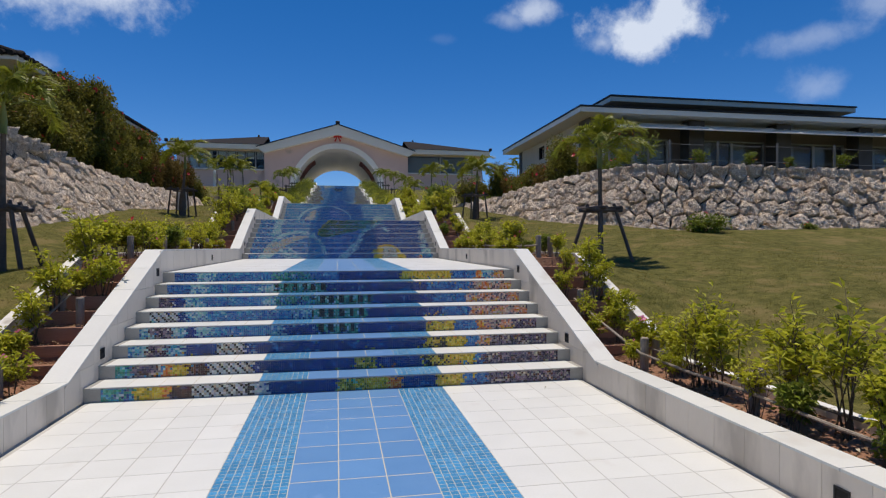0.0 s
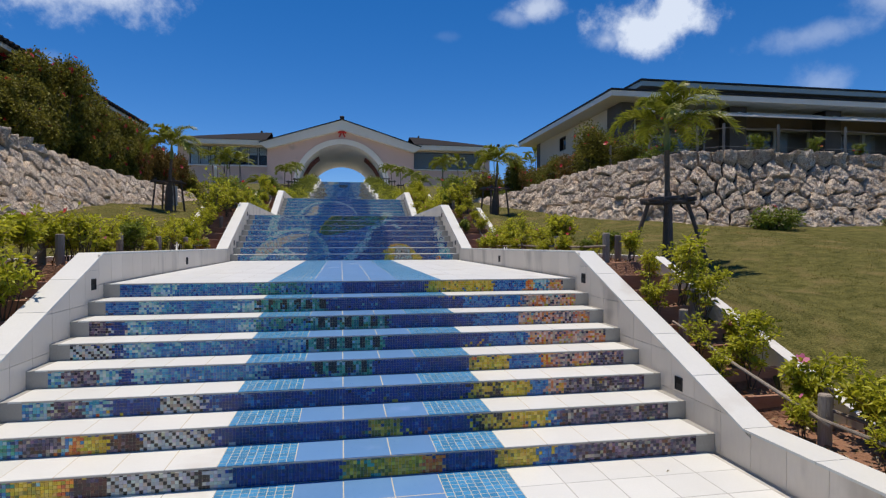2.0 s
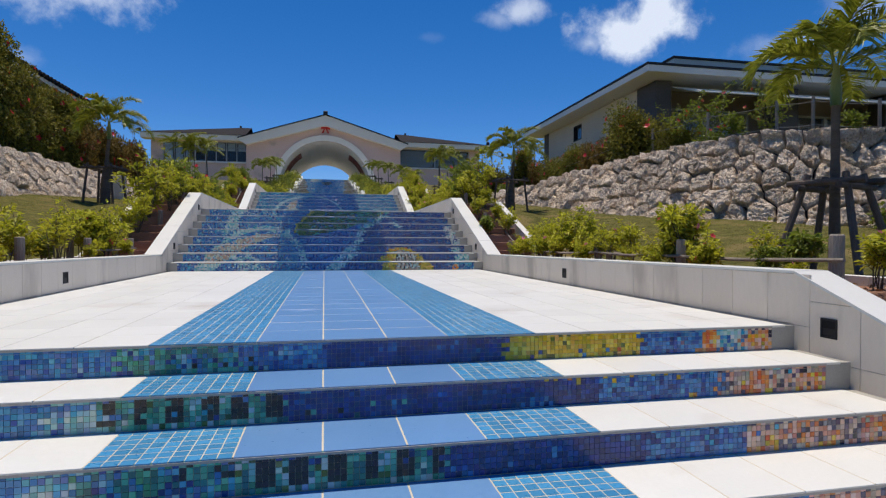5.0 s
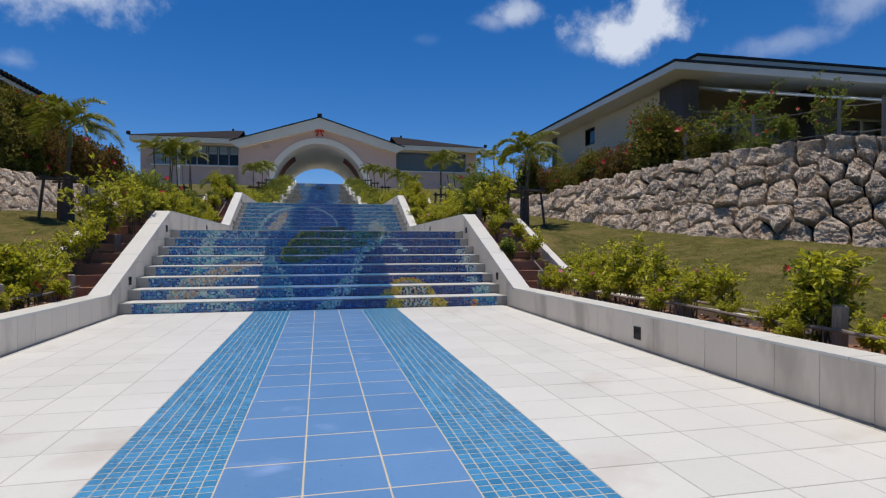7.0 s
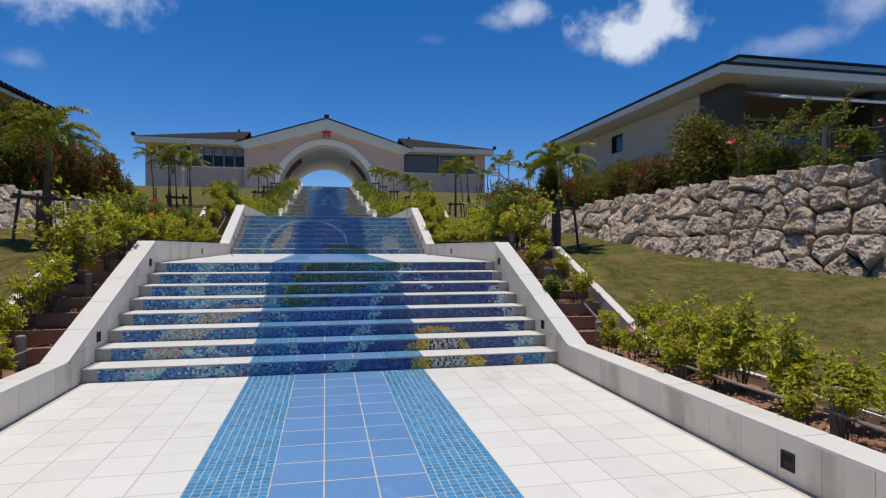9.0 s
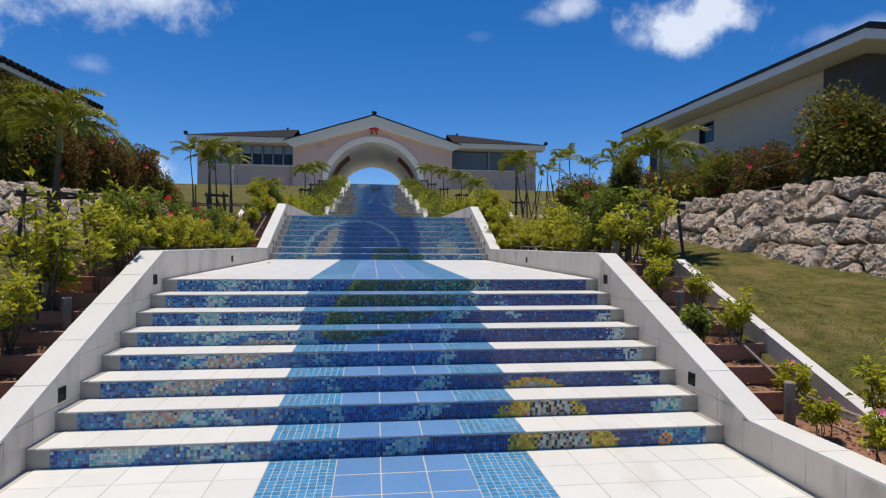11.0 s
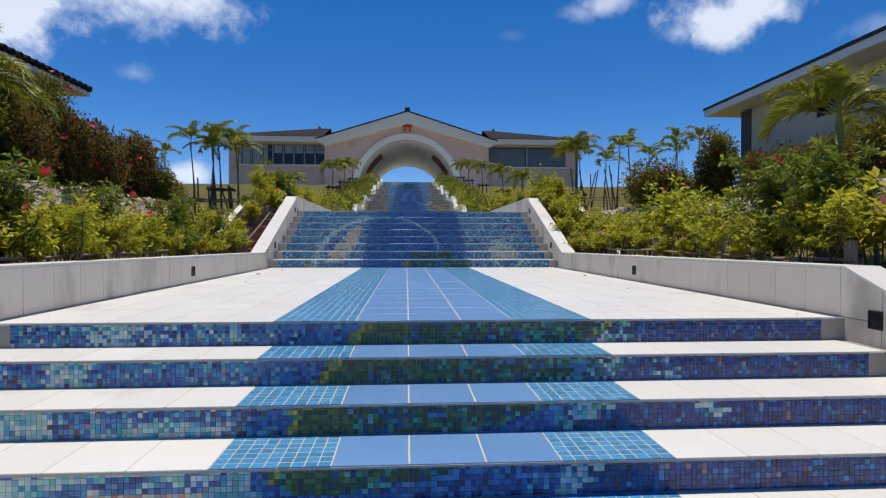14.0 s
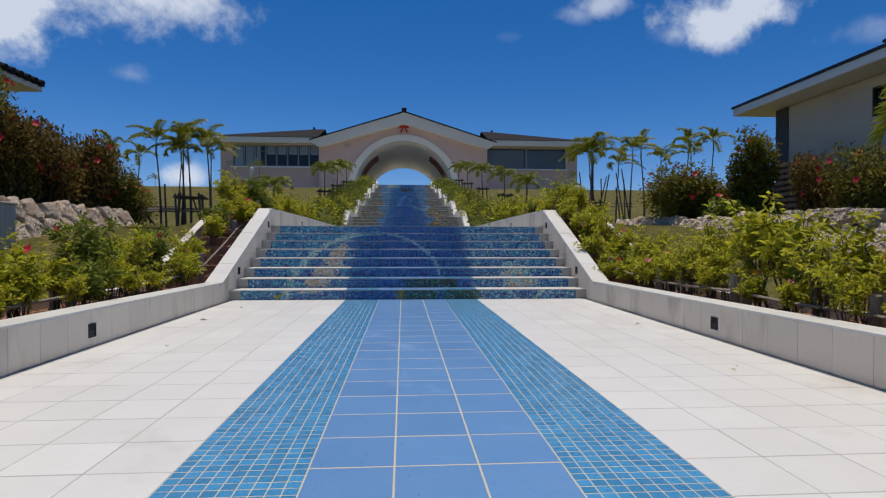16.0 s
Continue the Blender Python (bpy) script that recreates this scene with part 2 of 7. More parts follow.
W_ = (1, 1, 1, 1)
M = {
    "tile_white": material("white_floor_tile", (0.655, 0.663, 0.615, 1), (0.735, 0.743, 0.70, 1), 0.40, 3, 60, 0.02, 0.035, stain=((0.57, 0.54, 0.48, 1), 1.6, 0.62)),
    "tile_wall": material("white_wall_tile", (0.73, 0.65, 0.545, 1), (0.80, 0.72, 0.61, 1), 0.42, 3, 50, 0.02, 0.05, stain=((0.52, 0.46, 0.38, 1), 2.6, 0.545), stretch=(1, 1, 0.35)),
    "tile_blue": material("blue_floor_tile", lin(92, 136, 184), lin(107, 148, 193), 0.32, 3, 50, 0.02, 0.05, stain=(lin(136, 168, 214), 2.5, 0.64)),
    "tile_turq": material("turquoise_mosaic", lin(54, 128, 174), lin(76, 146, 190), 0.30, 5, 60, 0.02, 0, island=0.17),
    "tile_turq_piece": material("turquoise_mosaic_tile", lin(54, 128, 174), lin(76, 146, 190), 0.30, 5, 60, 0.02, 0.17),
    "mosaic": material("glass_mosaic", (0.92, 0.92, 0.92, 1), W_, 0.22, 20, 150, 0.02, 0, island=0.09, attr="Col"),
    "grout": material("cream_grout", (0.50, 0.45, 0.34, 1), (0.62, 0.57, 0.45, 1), 0.9, 8, 120, 0.1, 0.0),
    "grout_grey": material("grey_grout", (0.37, 0.355, 0.32, 1), (0.49, 0.47, 0.43, 1), 0.9, 8, 120, 0.1, 0.0),
    # dark colour standing for the shadow line at the wall foot
    "slot_shade": material("dark_slot_shade", (0.10, 0.12, 0.15, 1), (0.16, 0.18, 0.2, 1), 0.9, 8, 120, 0.1, 0.0),
    "gutter": material("grey_gutter_stone", (0.40, 0.39, 0.36, 1), (0.52, 0.51, 0.47, 1), 0.75, 5, 90, 0.1, 0.06, stain=((0.28, 0.26, 0.22, 1), 3.0, 0.60)),
    "slab": material("grey_stone_slab", (0.27, 0.265, 0.24, 1), (0.37, 0.36, 0.33, 1), 0.7, 5, 90, 0.1, 0.06),
    "edge": material("stone_nosing", (0.30, 0.29, 0.26, 1), (0.42, 0.40, 0.36, 1), 0.7, 5, 90, 0.1, 0.06),
    "black": material("black_fitting", (0.018, 0.018, 0.019, 1), (0.034, 0.034, 0.035, 1), 0.5, 10, 90, 0.05, 0.1, spec=0.2),
    "lens": material("lamp_lens", (0.014, 0.014, 0.014, 1), (0.022, 0.022, 0.022, 1), 0.6, 10, 90, 0.0, 0.1, spec=0.1),
    "soil": material("red_brown_soil", (0.17, 0.080, 0.045, 1), (0.34, 0.18, 0.105, 1), 0.95, 5, 45, 0.9, 0.0, stain=((0.30, 0.19, 0.12, 1), 9.0, 0.60)),
    "board": material("weathered_board", (0.30, 0.145, 0.09, 1), (0.46, 0.26, 0.17, 1), 0.85, 4, 60, 0.4, 0.15, stretch=(0.3, 3, 3)),
    "timber": material("grey_timber", (0.19, 0.155, 0.12, 1), (0.36, 0.31, 0.25, 1), 0.85, 6, 50, 0.5, 0.2, stretch=(3, 3, 0.4)),
    "stake": material("dark_timber_stake", (0.06, 0.045, 0.037, 1), (0.165, 0.125, 0.098, 1), 0.85, 5, 50, 0.5, 0.15, stretch=(3, 3, 0.4)),
    "curb": material("white_curb", (0.62, 0.61, 0.57, 1), (0.74, 0.73, 0.69, 1), 0.7, 4, 60, 0.15, 0.05, stain=((0.42, 0.39, 0.33, 1), 4.0, 0.60)),
    "grass": material("mown_lawn", (0.052, 0.057, 0.012, 1), (0.164, 0.149, 0.045, 1), 0.95, 6.5, 55, 0.9, 0.0, stain=((0.18, 0.145, 0.055, 1), 1.7, 0.53), contrast=0.26, spec=0.1),
    "blade": material("grass_blade", (0.09, 0.095, 0.016, 1), (0.25, 0.21, 0.06, 1), 0.8, 2.5, 20, 0, 0, island=0.3, translucent=0.5, spec=0.1, contrast=0.2),
    "coral_back": material("dark_coral_backing", (0.06, 0.048, 0.036, 1), (0.15, 0.12, 0.09, 1), 0.95, 5, 30, 0.8, 0.0),
    "leaf": material("yellow_green_leaf", (0.25, 0.29, 0.014, 1), (0.57, 0.54, 0.045, 1), 0.5, 3, 30, 0, 0, island=0.35, translucent=0.4, spec=0.3),
    "leaf_mid": material("mid_green_leaf", (0.10, 0.14, 0.016, 1), (0.27, 0.32, 0.042, 1), 0.5, 3, 30, 0, 0, island=0.4, translucent=0.35, spec=0.3),
    "leaf_dark": material("dark_hedge_leaf", (0.068, 0.076, 0.013, 1), (0.30, 0.275, 0.045, 1), 0.6, 2, 30, 0, 0, island=0.55, translucent=0.3, spec=0.2),
    "leaf_rust": material("rusty_hedge_leaf", (0.12, 0.085, 0.020, 1), (0.25, 0.17, 0.045, 1), 0.6, 2, 30, 0, 0, island=0.5, translucent=0.3, spec=0.2),
    "leaf_cover": material("ground_cover_leaf", (0.065, 0.095, 0.012, 1), (0.235, 0.255, 0.038, 1), 0.5, 3, 30, 0, 0, island=0.5, translucent=0.3, spec=0.2),
    "stem": material("brown_stem", (0.06, 0.045, 0.03, 1), (0.14, 0.11, 0.075, 1), 0.85, 10, 80, 0.3, 0.1),
    "petal_red": material("red_petal", (0.55, 0.015, 0.03, 1), (0.72, 0.04, 0.06, 1), 0.5, 10, 60, 0, 0.1, translucent=0.25),
    "petal_pink": material("pink_petal", (0.65, 0.13, 0.28, 1), (0.78, 0.25, 0.40, 1), 0.5, 10, 60, 0, 0.1, translucent=0.25),
    "petal_yellow": material("yellow_petal", (0.75, 0.45, 0.02, 1), (0.85, 0.60, 0.05, 1), 0.5, 10, 60, 0, 0.1, translucent=0.25),
    "palm_leaf": material("palm_leaflet", (0.13, 0.17, 0.014, 1), (0.36, 0.37, 0.045, 1), 0.45, 3, 30, 0, 0, island=0.35, translucent=0.35, spec=0.4),
    "palm_shaft": material("palm_crownshaft", (0.12, 0.15, 0.03, 1), (0.24, 0.26, 0.07, 1), 0.5, 5, 40, 0.1, 0.1, stretch=(4, 4, 0.5)),
    "palm_trunk": material("palm_trunk", (0.075, 0.058, 0.045, 1), (0.19, 0.15, 0.115, 1), 0.9, 4, 50, 0.5, 0.1, stretch=(0.6, 0.6, 6)),
    "litter": material("brown_leaf_litter", (0.13, 0.075, 0.04, 1), (0.34, 0.22, 0.12, 1), 0.9, 5, 50, 0.2, 0, island=0.45),
    "dead": material("dry_flower_stalk", (0.50, 0.43, 0.30, 1), (0.70, 0.62, 0.45, 1), 0.8, 5, 50, 0.2, 0.1),
    "stucco_pink": material("pink_beige_stucco", (0.64, 0.45, 0.372, 1), (0.72, 0.525, 0.44, 1), 0.9, 0.5, 30, 0.15, 0.0, stain=((0.42, 0.335, 0.28, 1), 0.35, 0.62)),
    "stucco_cream": material("cream_stucco", (0.84, 0.76, 0.63, 1), (0.90, 0.83, 0.71, 1), 0.85, 0.6, 30, 0.1, 0.0),
    "brick_cream": material("cream_brick_cladding", (0.58, 0.51, 0.385, 1), (0.68, 0.605, 0.475, 1), 0.85, 1.2, 30, 0.3, 0.1),
    "roof_dark": material("dark_roof_tile", (0.014, 0.0125, 0.0125, 1), (0.03, 0.027, 0.026, 1), 0.9, 2, 30, 0.4, 0.12, spec=0.15),
    "roof_line": material("black_roof_edge", (0.010, 0.010, 0.012, 1), (0.022, 0.022, 0.026, 1), 0.7, 3, 30, 0.1, 0.1),
    "wall_dark": material("dark_grey_cladding", (0.05, 0.045, 0.042, 1), (0.095, 0.085, 0.08, 1), 0.7, 2, 40, 0.15, 0.08),
    "wall_taupe": material("taupe_render", (0.17, 0.14, 0.13, 1), (0.25, 0.21, 0.195, 1), 0.8, 2, 40, 0.15, 0.0),
    "fascia": material("white_painted_fascia", (0.72, 0.70, 0.64, 1), (0.80, 0.78, 0.73, 1), 0.6, 1.5, 40, 0.05, 0.04),
    "fascia_green": material("pale_green_gutter", (0.36, 0.44, 0.42, 1), (0.46, 0.54, 0.52, 1), 0.45, 1.5, 40, 0.03, 0.04),
    "interior": material("dim_interior", (0.05, 0.05, 0.055, 1), (0.10, 0.10, 0.11, 1), 0.9, 1.5, 20, 0, 0.05),
    "curtain": material("pale_blind", (0.66, 0.65, 0.61, 1), (0.78, 0.77, 0.73, 1), 0.9, 2, 20, 0, 0.1, stretch=(8, 1, 0.3)),
    "sheer": material("grey_sheer_curtain", (0.24, 0.23, 0.22, 1), (0.40, 0.38, 0.36, 1), 0.9, 2, 20, 0, 0.1, stretch=(8, 1, 0.3)),
    "canopy": material("pale_canopy_sheet", (0.62, 0.68, 0.70, 1), (0.74, 0.79, 0.80, 1), 0.25, 1.5, 30, 0.02, 0.05, translucent=0.6, stretch=(0.5, 1, 4)),
    "frame_grey": material("grey_window_frame", (0.28, 0.29, 0.29, 1), (0.38, 0.39, 0.39, 1), 0.45, 3, 30, 0, 0.05),
    "red_bow": material("red_ribbon_cloth", (0.50, 0.02, 0.02, 1), (0.66, 0.05, 0.04, 1), 0.6, 3, 30, 0.1, 0.05),
    "wood_red": material("red_brown_lattice", (0.16, 0.05, 0.035, 1), (0.28, 0.10, 0.07, 1), 0.6, 3, 30, 0.1, 0.05),
    "box_grey": material("grey_painted_steel", (0.40, 0.39, 0.36, 1), (0.50, 0.49, 0.46, 1), 0.5, 3, 40, 0.03, 0.05),
    "wire": material("grey_wire", (0.22, 0.21, 0.20, 1), (0.34, 0.33, 0.31, 1), 0.6, 3, 40, 0.03, 0.05),
    "road": material("grey_paving", (0.30, 0.29, 0.27, 1), (0.40, 0.39, 0.36, 1), 0.9, 2, 40, 0.1, 0.05),
}


def glass_material():
    m = bpy.data.materials.new("window_glass")
    m.use_nodes = True
    b = m.node_tree.nodes["Principled BSDF"]
    b.inputs["Base Color"].default_value = (0.75, 0.82, 0.85, 1)
    b.inputs["Roughness"].default_value = 0.03
    b.inputs["Transmission Weight"].default_value = 1.0
    b.inputs["IOR"].default_value = 1.30
    return m


M["glass"] = glass_material()


def coral_material():
    """Pitted coral limestone: pale crust, pit and pore shade as colour, brown weathering."""
    m = bpy.data.materials.new("coral_limestone")
    m.use_nodes = True
    nt = m.node_tree
    N, L = nt.nodes.new, nt.links.new
    bsdf = nt.nodes["Principled BSDF"]
    geo, info = N("ShaderNodeNewGeometry"), N("ShaderNodeObjectInfo")
    big, pits, fine, vor = N("ShaderNodeTexNoise"), N("ShaderNodeTexNoise"), N("ShaderNodeTexNoise"), N("ShaderNodeTexVoronoi")
    for n, s, d, r in ((big, 3.2, 5.0, 0.65), (pits, 24.0, 12.0, 0.80), (fine, 62.0, 6.0, 0.7)):
        n.inputs["Scale"].default_value, n.inputs["Detail"].default_value, n.inputs["Roughness"].default_value = s, d, r
        L(geo.outputs["Position"], n.inputs["Vector"])
    vor.inputs["Scale"].default_value = 38.0
    L(geo.outputs["Position"], vor.inputs["Vector"])
    # crust tone, darkened in the pits to paint in their shade
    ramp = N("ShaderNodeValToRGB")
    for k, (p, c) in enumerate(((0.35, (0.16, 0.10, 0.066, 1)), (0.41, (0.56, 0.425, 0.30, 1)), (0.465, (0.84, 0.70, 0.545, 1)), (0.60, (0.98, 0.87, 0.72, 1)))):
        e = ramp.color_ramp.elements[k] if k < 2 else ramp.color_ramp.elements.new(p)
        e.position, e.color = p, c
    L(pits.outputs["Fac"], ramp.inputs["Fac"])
    # brown weathering
    rr = N("ShaderNodeMapRange"); rr.inputs["From Min"].default_value, rr.inputs["From Max"].default_value = 0.48, 0.68
    rr.inputs["To Max"].default_value = 0.65
    L(big.outputs["Fac"], rr.inputs["Value"])
    mix = N("ShaderNodeMix"); mix.data_type = "RGBA"; mix.blend_type = "MULTIPLY"
    L(rr.outputs[0], mix.inputs["Factor"]); L(ramp.outputs["Color"], mix.inputs["A"]); mix.inputs["B"].default_value = (0.66, 0.51, 0.36, 1)
    # small pores: their shade multiplied into the colour
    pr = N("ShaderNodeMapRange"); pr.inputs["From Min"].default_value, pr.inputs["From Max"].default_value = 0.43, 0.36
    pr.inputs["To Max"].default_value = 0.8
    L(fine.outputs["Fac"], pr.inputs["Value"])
    pore_shade = N("ShaderNodeMix"); pore_shade.data_type = "RGBA"; pore_shade.blend_type = "MULTIPLY"
    L(pr.outputs[0], pore_shade.inputs["Factor"]); L(mix.outputs["Result"], pore_shade.inputs["A"]); pore_shade.inputs["B"].default_value = (0.22, 0.15, 0.10, 1)
    hsv, tone = N("ShaderNodeHueSaturation"), N("ShaderNodeMapRange")
    tone.inputs["To Min"].default_value, tone.inputs["To Max"].default_value = 0.86, 1.12
    L(info.outputs["Random"], tone.inputs["Value"]); L(tone.outputs[0], hsv.inputs["Value"]); L(pore_shade.outputs["Result"], hsv.inputs["Color"])
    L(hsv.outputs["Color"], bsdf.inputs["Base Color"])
    bsdf.inputs["Roughness"].default_value, bsdf.inputs["Specular IOR Level"].default_value = 0.95, 0.15
    last = None
    for src, depth, power in ((pits.outputs["Fac"], 0.075, 1.0), (vor.outputs["Distance"], 0.025, 0.6), (fine.outputs["Fac"], 0.03, 0.9)):
        b = N("ShaderNodeBump")
        b.inputs["Strength"].default_value, b.inputs["Distance"].default_value = power, depth
        L(src, b.inputs["Height"])
        if last:
            L(last.outputs[0], b.inputs["Normal"])
        last = b
    L(last.outputs[0], bsdf.inputs["Normal"])
    return m


M["coral"] = coral_material()


# ---- building helpers ----
def mesh(name, verts, faces, mat, cols=None):
    me = bpy.data.meshes.new(name)
    me.from_pydata([tuple(v) for v in verts], [], faces)
    if mat:
        me.materials.append(M[mat])
    if cols is not None:
        at = me.color_attributes.new("Col", "FLOAT_COLOR", "CORNER")
        at.data.foreach_set("color", np.asarray(cols, dtype=np.float32).ravel())
    me.update()
    return me


def part(name, me, parent=None, label="", m=None):
    ob = new(name, me)
    if parent is not None:
        ob.parent = parent
    if m is not None:
        ob.matrix_basis = m
    if label:
        ob["label"] = label
    return ob


class Shape:
    """Gathers boxes, tubes and sheets for one mesh."""

    def __init__(self):
        self.v, self.f = [], []

    def add(self, verts, faces):
        k = len(self.v)
        self.v += [tuple(p) for p in verts]
        self.f += [tuple(i + k for i in f) for f in faces]
        return self

    def box(self, x0, x1, y0, y1, z0, z1, c=0.0):
        if c <= 0:
            vs = [(x, y, z) for z in (z0, z1) for x, y in ((x0, y0), (x1, y0), (x1, y1), (x0, y1))]
            return self.add(vs, [(3, 2, 1, 0), (4, 5, 6, 7), (0, 1, 5, 4), (1, 2, 6, 5), (2, 3, 7, 6), (3, 0, 4, 7)])
        bm = bmesh.new()
        bmesh.ops.create_cube(bm, size=1.0)
        bmesh.ops.transform(bm, matrix=Matrix.LocRotScale(((x0 + x1) / 2, (y0 + y1) / 2, (z0 + z1) / 2), None, (x1 - x0, y1 - y0, z1 - z0)), verts=bm.verts)
        bmesh.ops.bevel(bm, geom=bm.edges[:], offset=c, segments=1, affect="EDGES")
        bm.verts.index_update()
        self.add([v.co.copy() for v in bm.verts], [[v.index for v in f.verts] for f in bm.faces])
        bm.free()
        return self

    def turned(self, m, other):
        return self.add([m @ Vector(p) for p in other.v], other.f)

    def prism(self, poly, x0, x1):
        """A y-z outline carried from x0 to x1."""
        n = len(poly)
        vs = [(x0, y, z) for y, z in poly] + [(x1, y, z) for y, z in poly]
        fs = [tuple(range(n)), tuple(range(2 * n - 1, n - 1, -1))] + [(i, i + n, (i + 1) % n + n, (i + 1) % n) for i in range(n)]
        return self.add(vs, fs)

    def slab(self, poly, h):
        """A closed x-y-z polygon given thickness straight down."""
        n = len(poly)
        vs = [tuple(p) for p in poly] + [(p[0], p[1], p[2] - h) for p in poly]
        fs = [tuple(range(n)), tuple(range(2 * n - 1, n - 1, -1))] + [(i, i + n, (i + 1) % n + n, (i + 1) % n) for i in range(n)]
        return self.add(vs, fs)

    def tube(self, pts, radii, sides=6, cap=True):
        pts = [Vector(p) for p in pts]
        k, n = len(self.v), len(pts)
        ref = Vector((0.31, 0.77, 0.55))
        for i, p in enumerate(pts):
            d = (pts[min(i + 1, n - 1)] - pts[max(i - 1, 0)]).normalized()
            a = d.cross(ref).normalized()
            b = d.cross(a)
            for j in range(sides):
                q = 2 * math.pi * j / sides
                self.v.append(tuple(p + radii[i] * (math.cos(q) * a + math.sin(q) * b)))
        for i in range(n - 1):
            for j in range(sides):
                j2 = (j + 1) % sides
                self.f.append((k + i * sides + j, k + i * sides + j2, k + (i + 1) * sides + j2, k + (i + 1) * sides + j))
        if cap:
            self.f.append(tuple(k + j for j in range(sides)))
            self.f.append(tuple(k + (n - 1) * sides + sides - 1 - j for j in range(sides)))
        return self

    def done(self, name, mat, smooth=False):
        me = mesh(name, self.v, self.f, mat)
        if smooth:
            me.shade_smooth()
        return me


def chamfer_tile(w, d, h=0.012, c=0.002):
    """One tile lying flat, its top at z = 0, with a worn edge."""
    a, b = w / 2, d / 2
    r = [(-a, -b), (a, -b), (a, b), (-a, b)]
    q = [(-a + c, -b + c), (a - c, -b + c), (a - c, b - c), (-a + c, b - c)]
    vs = [(x, y, -h) for x, y in r] + [(x, y, -c) for x, y in r] + [(x, y, 0) for x, y in q]
    fs = [(8, 9, 10, 11)]
    for i in range(4):
        j = (i + 1) % 4
        fs += [(i, j, 4 + j, 4 + i), (4 + i, 4 + j, 8 + j, 8 + i)]
    return vs, fs


def clip_poly(poly, a, b, c):
    """Keeps the part of a 2D polygon where a*u + b*v <= c."""
    out = []
    for i, p in enumerate(poly):
        q = poly[(i + 1) % len(poly)]
        dp, dq = a * p[0] + b * p[1] - c, a * q[0] + b * q[1] - c
        if dp <= 0:
            out.append(p)
        if dp * dq < 0:
            t = dp / (dp - dq)
            out.append((p[0] + t * (q[0] - p[0]), p[1] + t * (q[1] - p[1])))
    return out

# ---- the stairway: three flights of eight steps, then six of six, landings between ----
RISE, GO, TILE, HALF = 0.137, 0.353, 0.303, 2.49
FLIGHTS = [6.12, 15.07, 24.02, 39.9, 45.4, 50.9, 56.4, 61.9, 67.4]     # y of each flight's first riser
COUNT = [8, 8, 8, 6, 6, 6, 6, 6, 6]
RISES = [RISE] * 3 + [0.1415] * 6
LIFT, RUN = RISE * 8, GO * 7                                     # of the three lower flights
LIFTS = [c * r for c, r in zip(COUNT, RISES)]
RUNS = [GO * (c - 1) for c in COUNT]
BASE = [sum(LIFTS[:n]) for n in range(len(FLIGHTS) + 1)]         # height of each flight's foot, and of the top
TOP_Z = BASE[-1]
BAND = 1.5 * TILE + 9 * 0.0512                                   # half width of the blue carpet
START = -14.0
PLAZA_END = 96.0


def stair_profile(y):
    """Height of the line along which the side walls run: level beside landings, sloping beside flights."""
    z = 0.0
    for y0, run, lift in zip(FLIGHTS, RUNS, LIFTS):
        if y >= y0 + run:
            z += lift
        elif y > y0 - 0.3:
            return z + lift * (y - y0 + 0.3) / (run + 0.3)
    return z


rng = random.Random(7)
PAL = {
    "navy": [(18, 44, 122), (22, 50, 138), (16, 38, 108), (28, 62, 150), (20, 56, 128)],
    "blue": [(32, 84, 172), (46, 106, 190), (26, 72, 158), (60, 124, 202), (38, 98, 172), (66, 112, 186)],
    "mid": [(36, 96, 172), (62, 138, 202), (84, 156, 206), (46, 114, 190), (36, 128, 182), (82, 108, 178)],
    "teal": [(40, 118, 128), (62, 146, 150), (30, 96, 112), (84, 160, 160), (52, 124, 110)],
    "pale": [(150, 190, 205), (176, 204, 208), (120, 170, 195), (190, 208, 200), (104, 156, 186)],
    "white": [(196, 200, 196), (214, 214, 206), (170, 180, 184), (180, 186, 190)],
    "black": [(20, 22, 28), (34, 34, 38), (26, 30, 40)],
    "yellow": [(214, 184, 44), (196, 166, 30), (224, 202, 84), (170, 150, 40), (208, 170, 60)],
    "orange": [(214, 120, 40), (226, 146, 58), (200, 96, 44), (222, 168, 92)],
    "peach": [(206, 150, 124), (220, 178, 156), (190, 122, 104), (200, 160, 146), (216, 192, 178), (206, 132, 80)],
    "purple": [(94, 82, 104), (120, 106, 124), (66, 58, 84), (146, 130, 140), (84, 84, 112), (52, 48, 66)],
    "brown": [(84, 52, 44), (66, 40, 38), (110, 72, 54), (52, 36, 36)],
    "green": [(60, 92, 40), (84, 112, 46), (46, 74, 38), (96, 124, 66), (52, 88, 60), (112, 120, 74)],
    "olive": [(150, 146, 50), (120, 122, 44), (172, 160, 66), (96, 104, 44)],
    "beige": [(186, 172, 150), (168, 152, 134), (204, 192, 172), (150, 146, 142)],
    "indigo": [(34, 56, 126), (42, 66, 138), (30, 48, 114), (50, 74, 146), (38, 66, 148)],
    "cyan": [(34, 122, 178), (54, 146, 194), (28, 104, 160), (76, 160, 196), (40, 134, 170)],
    "forest": [(38, 62, 50), (30, 54, 56), (48, 72, 48), (36, 76, 72), (58, 84, 58)],
    "rock": [(92, 84, 72), (120, 106, 84), (70, 66, 64), (138, 122, 88), (104, 98, 100), (150, 132, 70)],
}


def inside(x, v, cx, cv, rx, rv):
    return ((x - cx) / rx) ** 2 + ((v - cv) / rv) ** 2


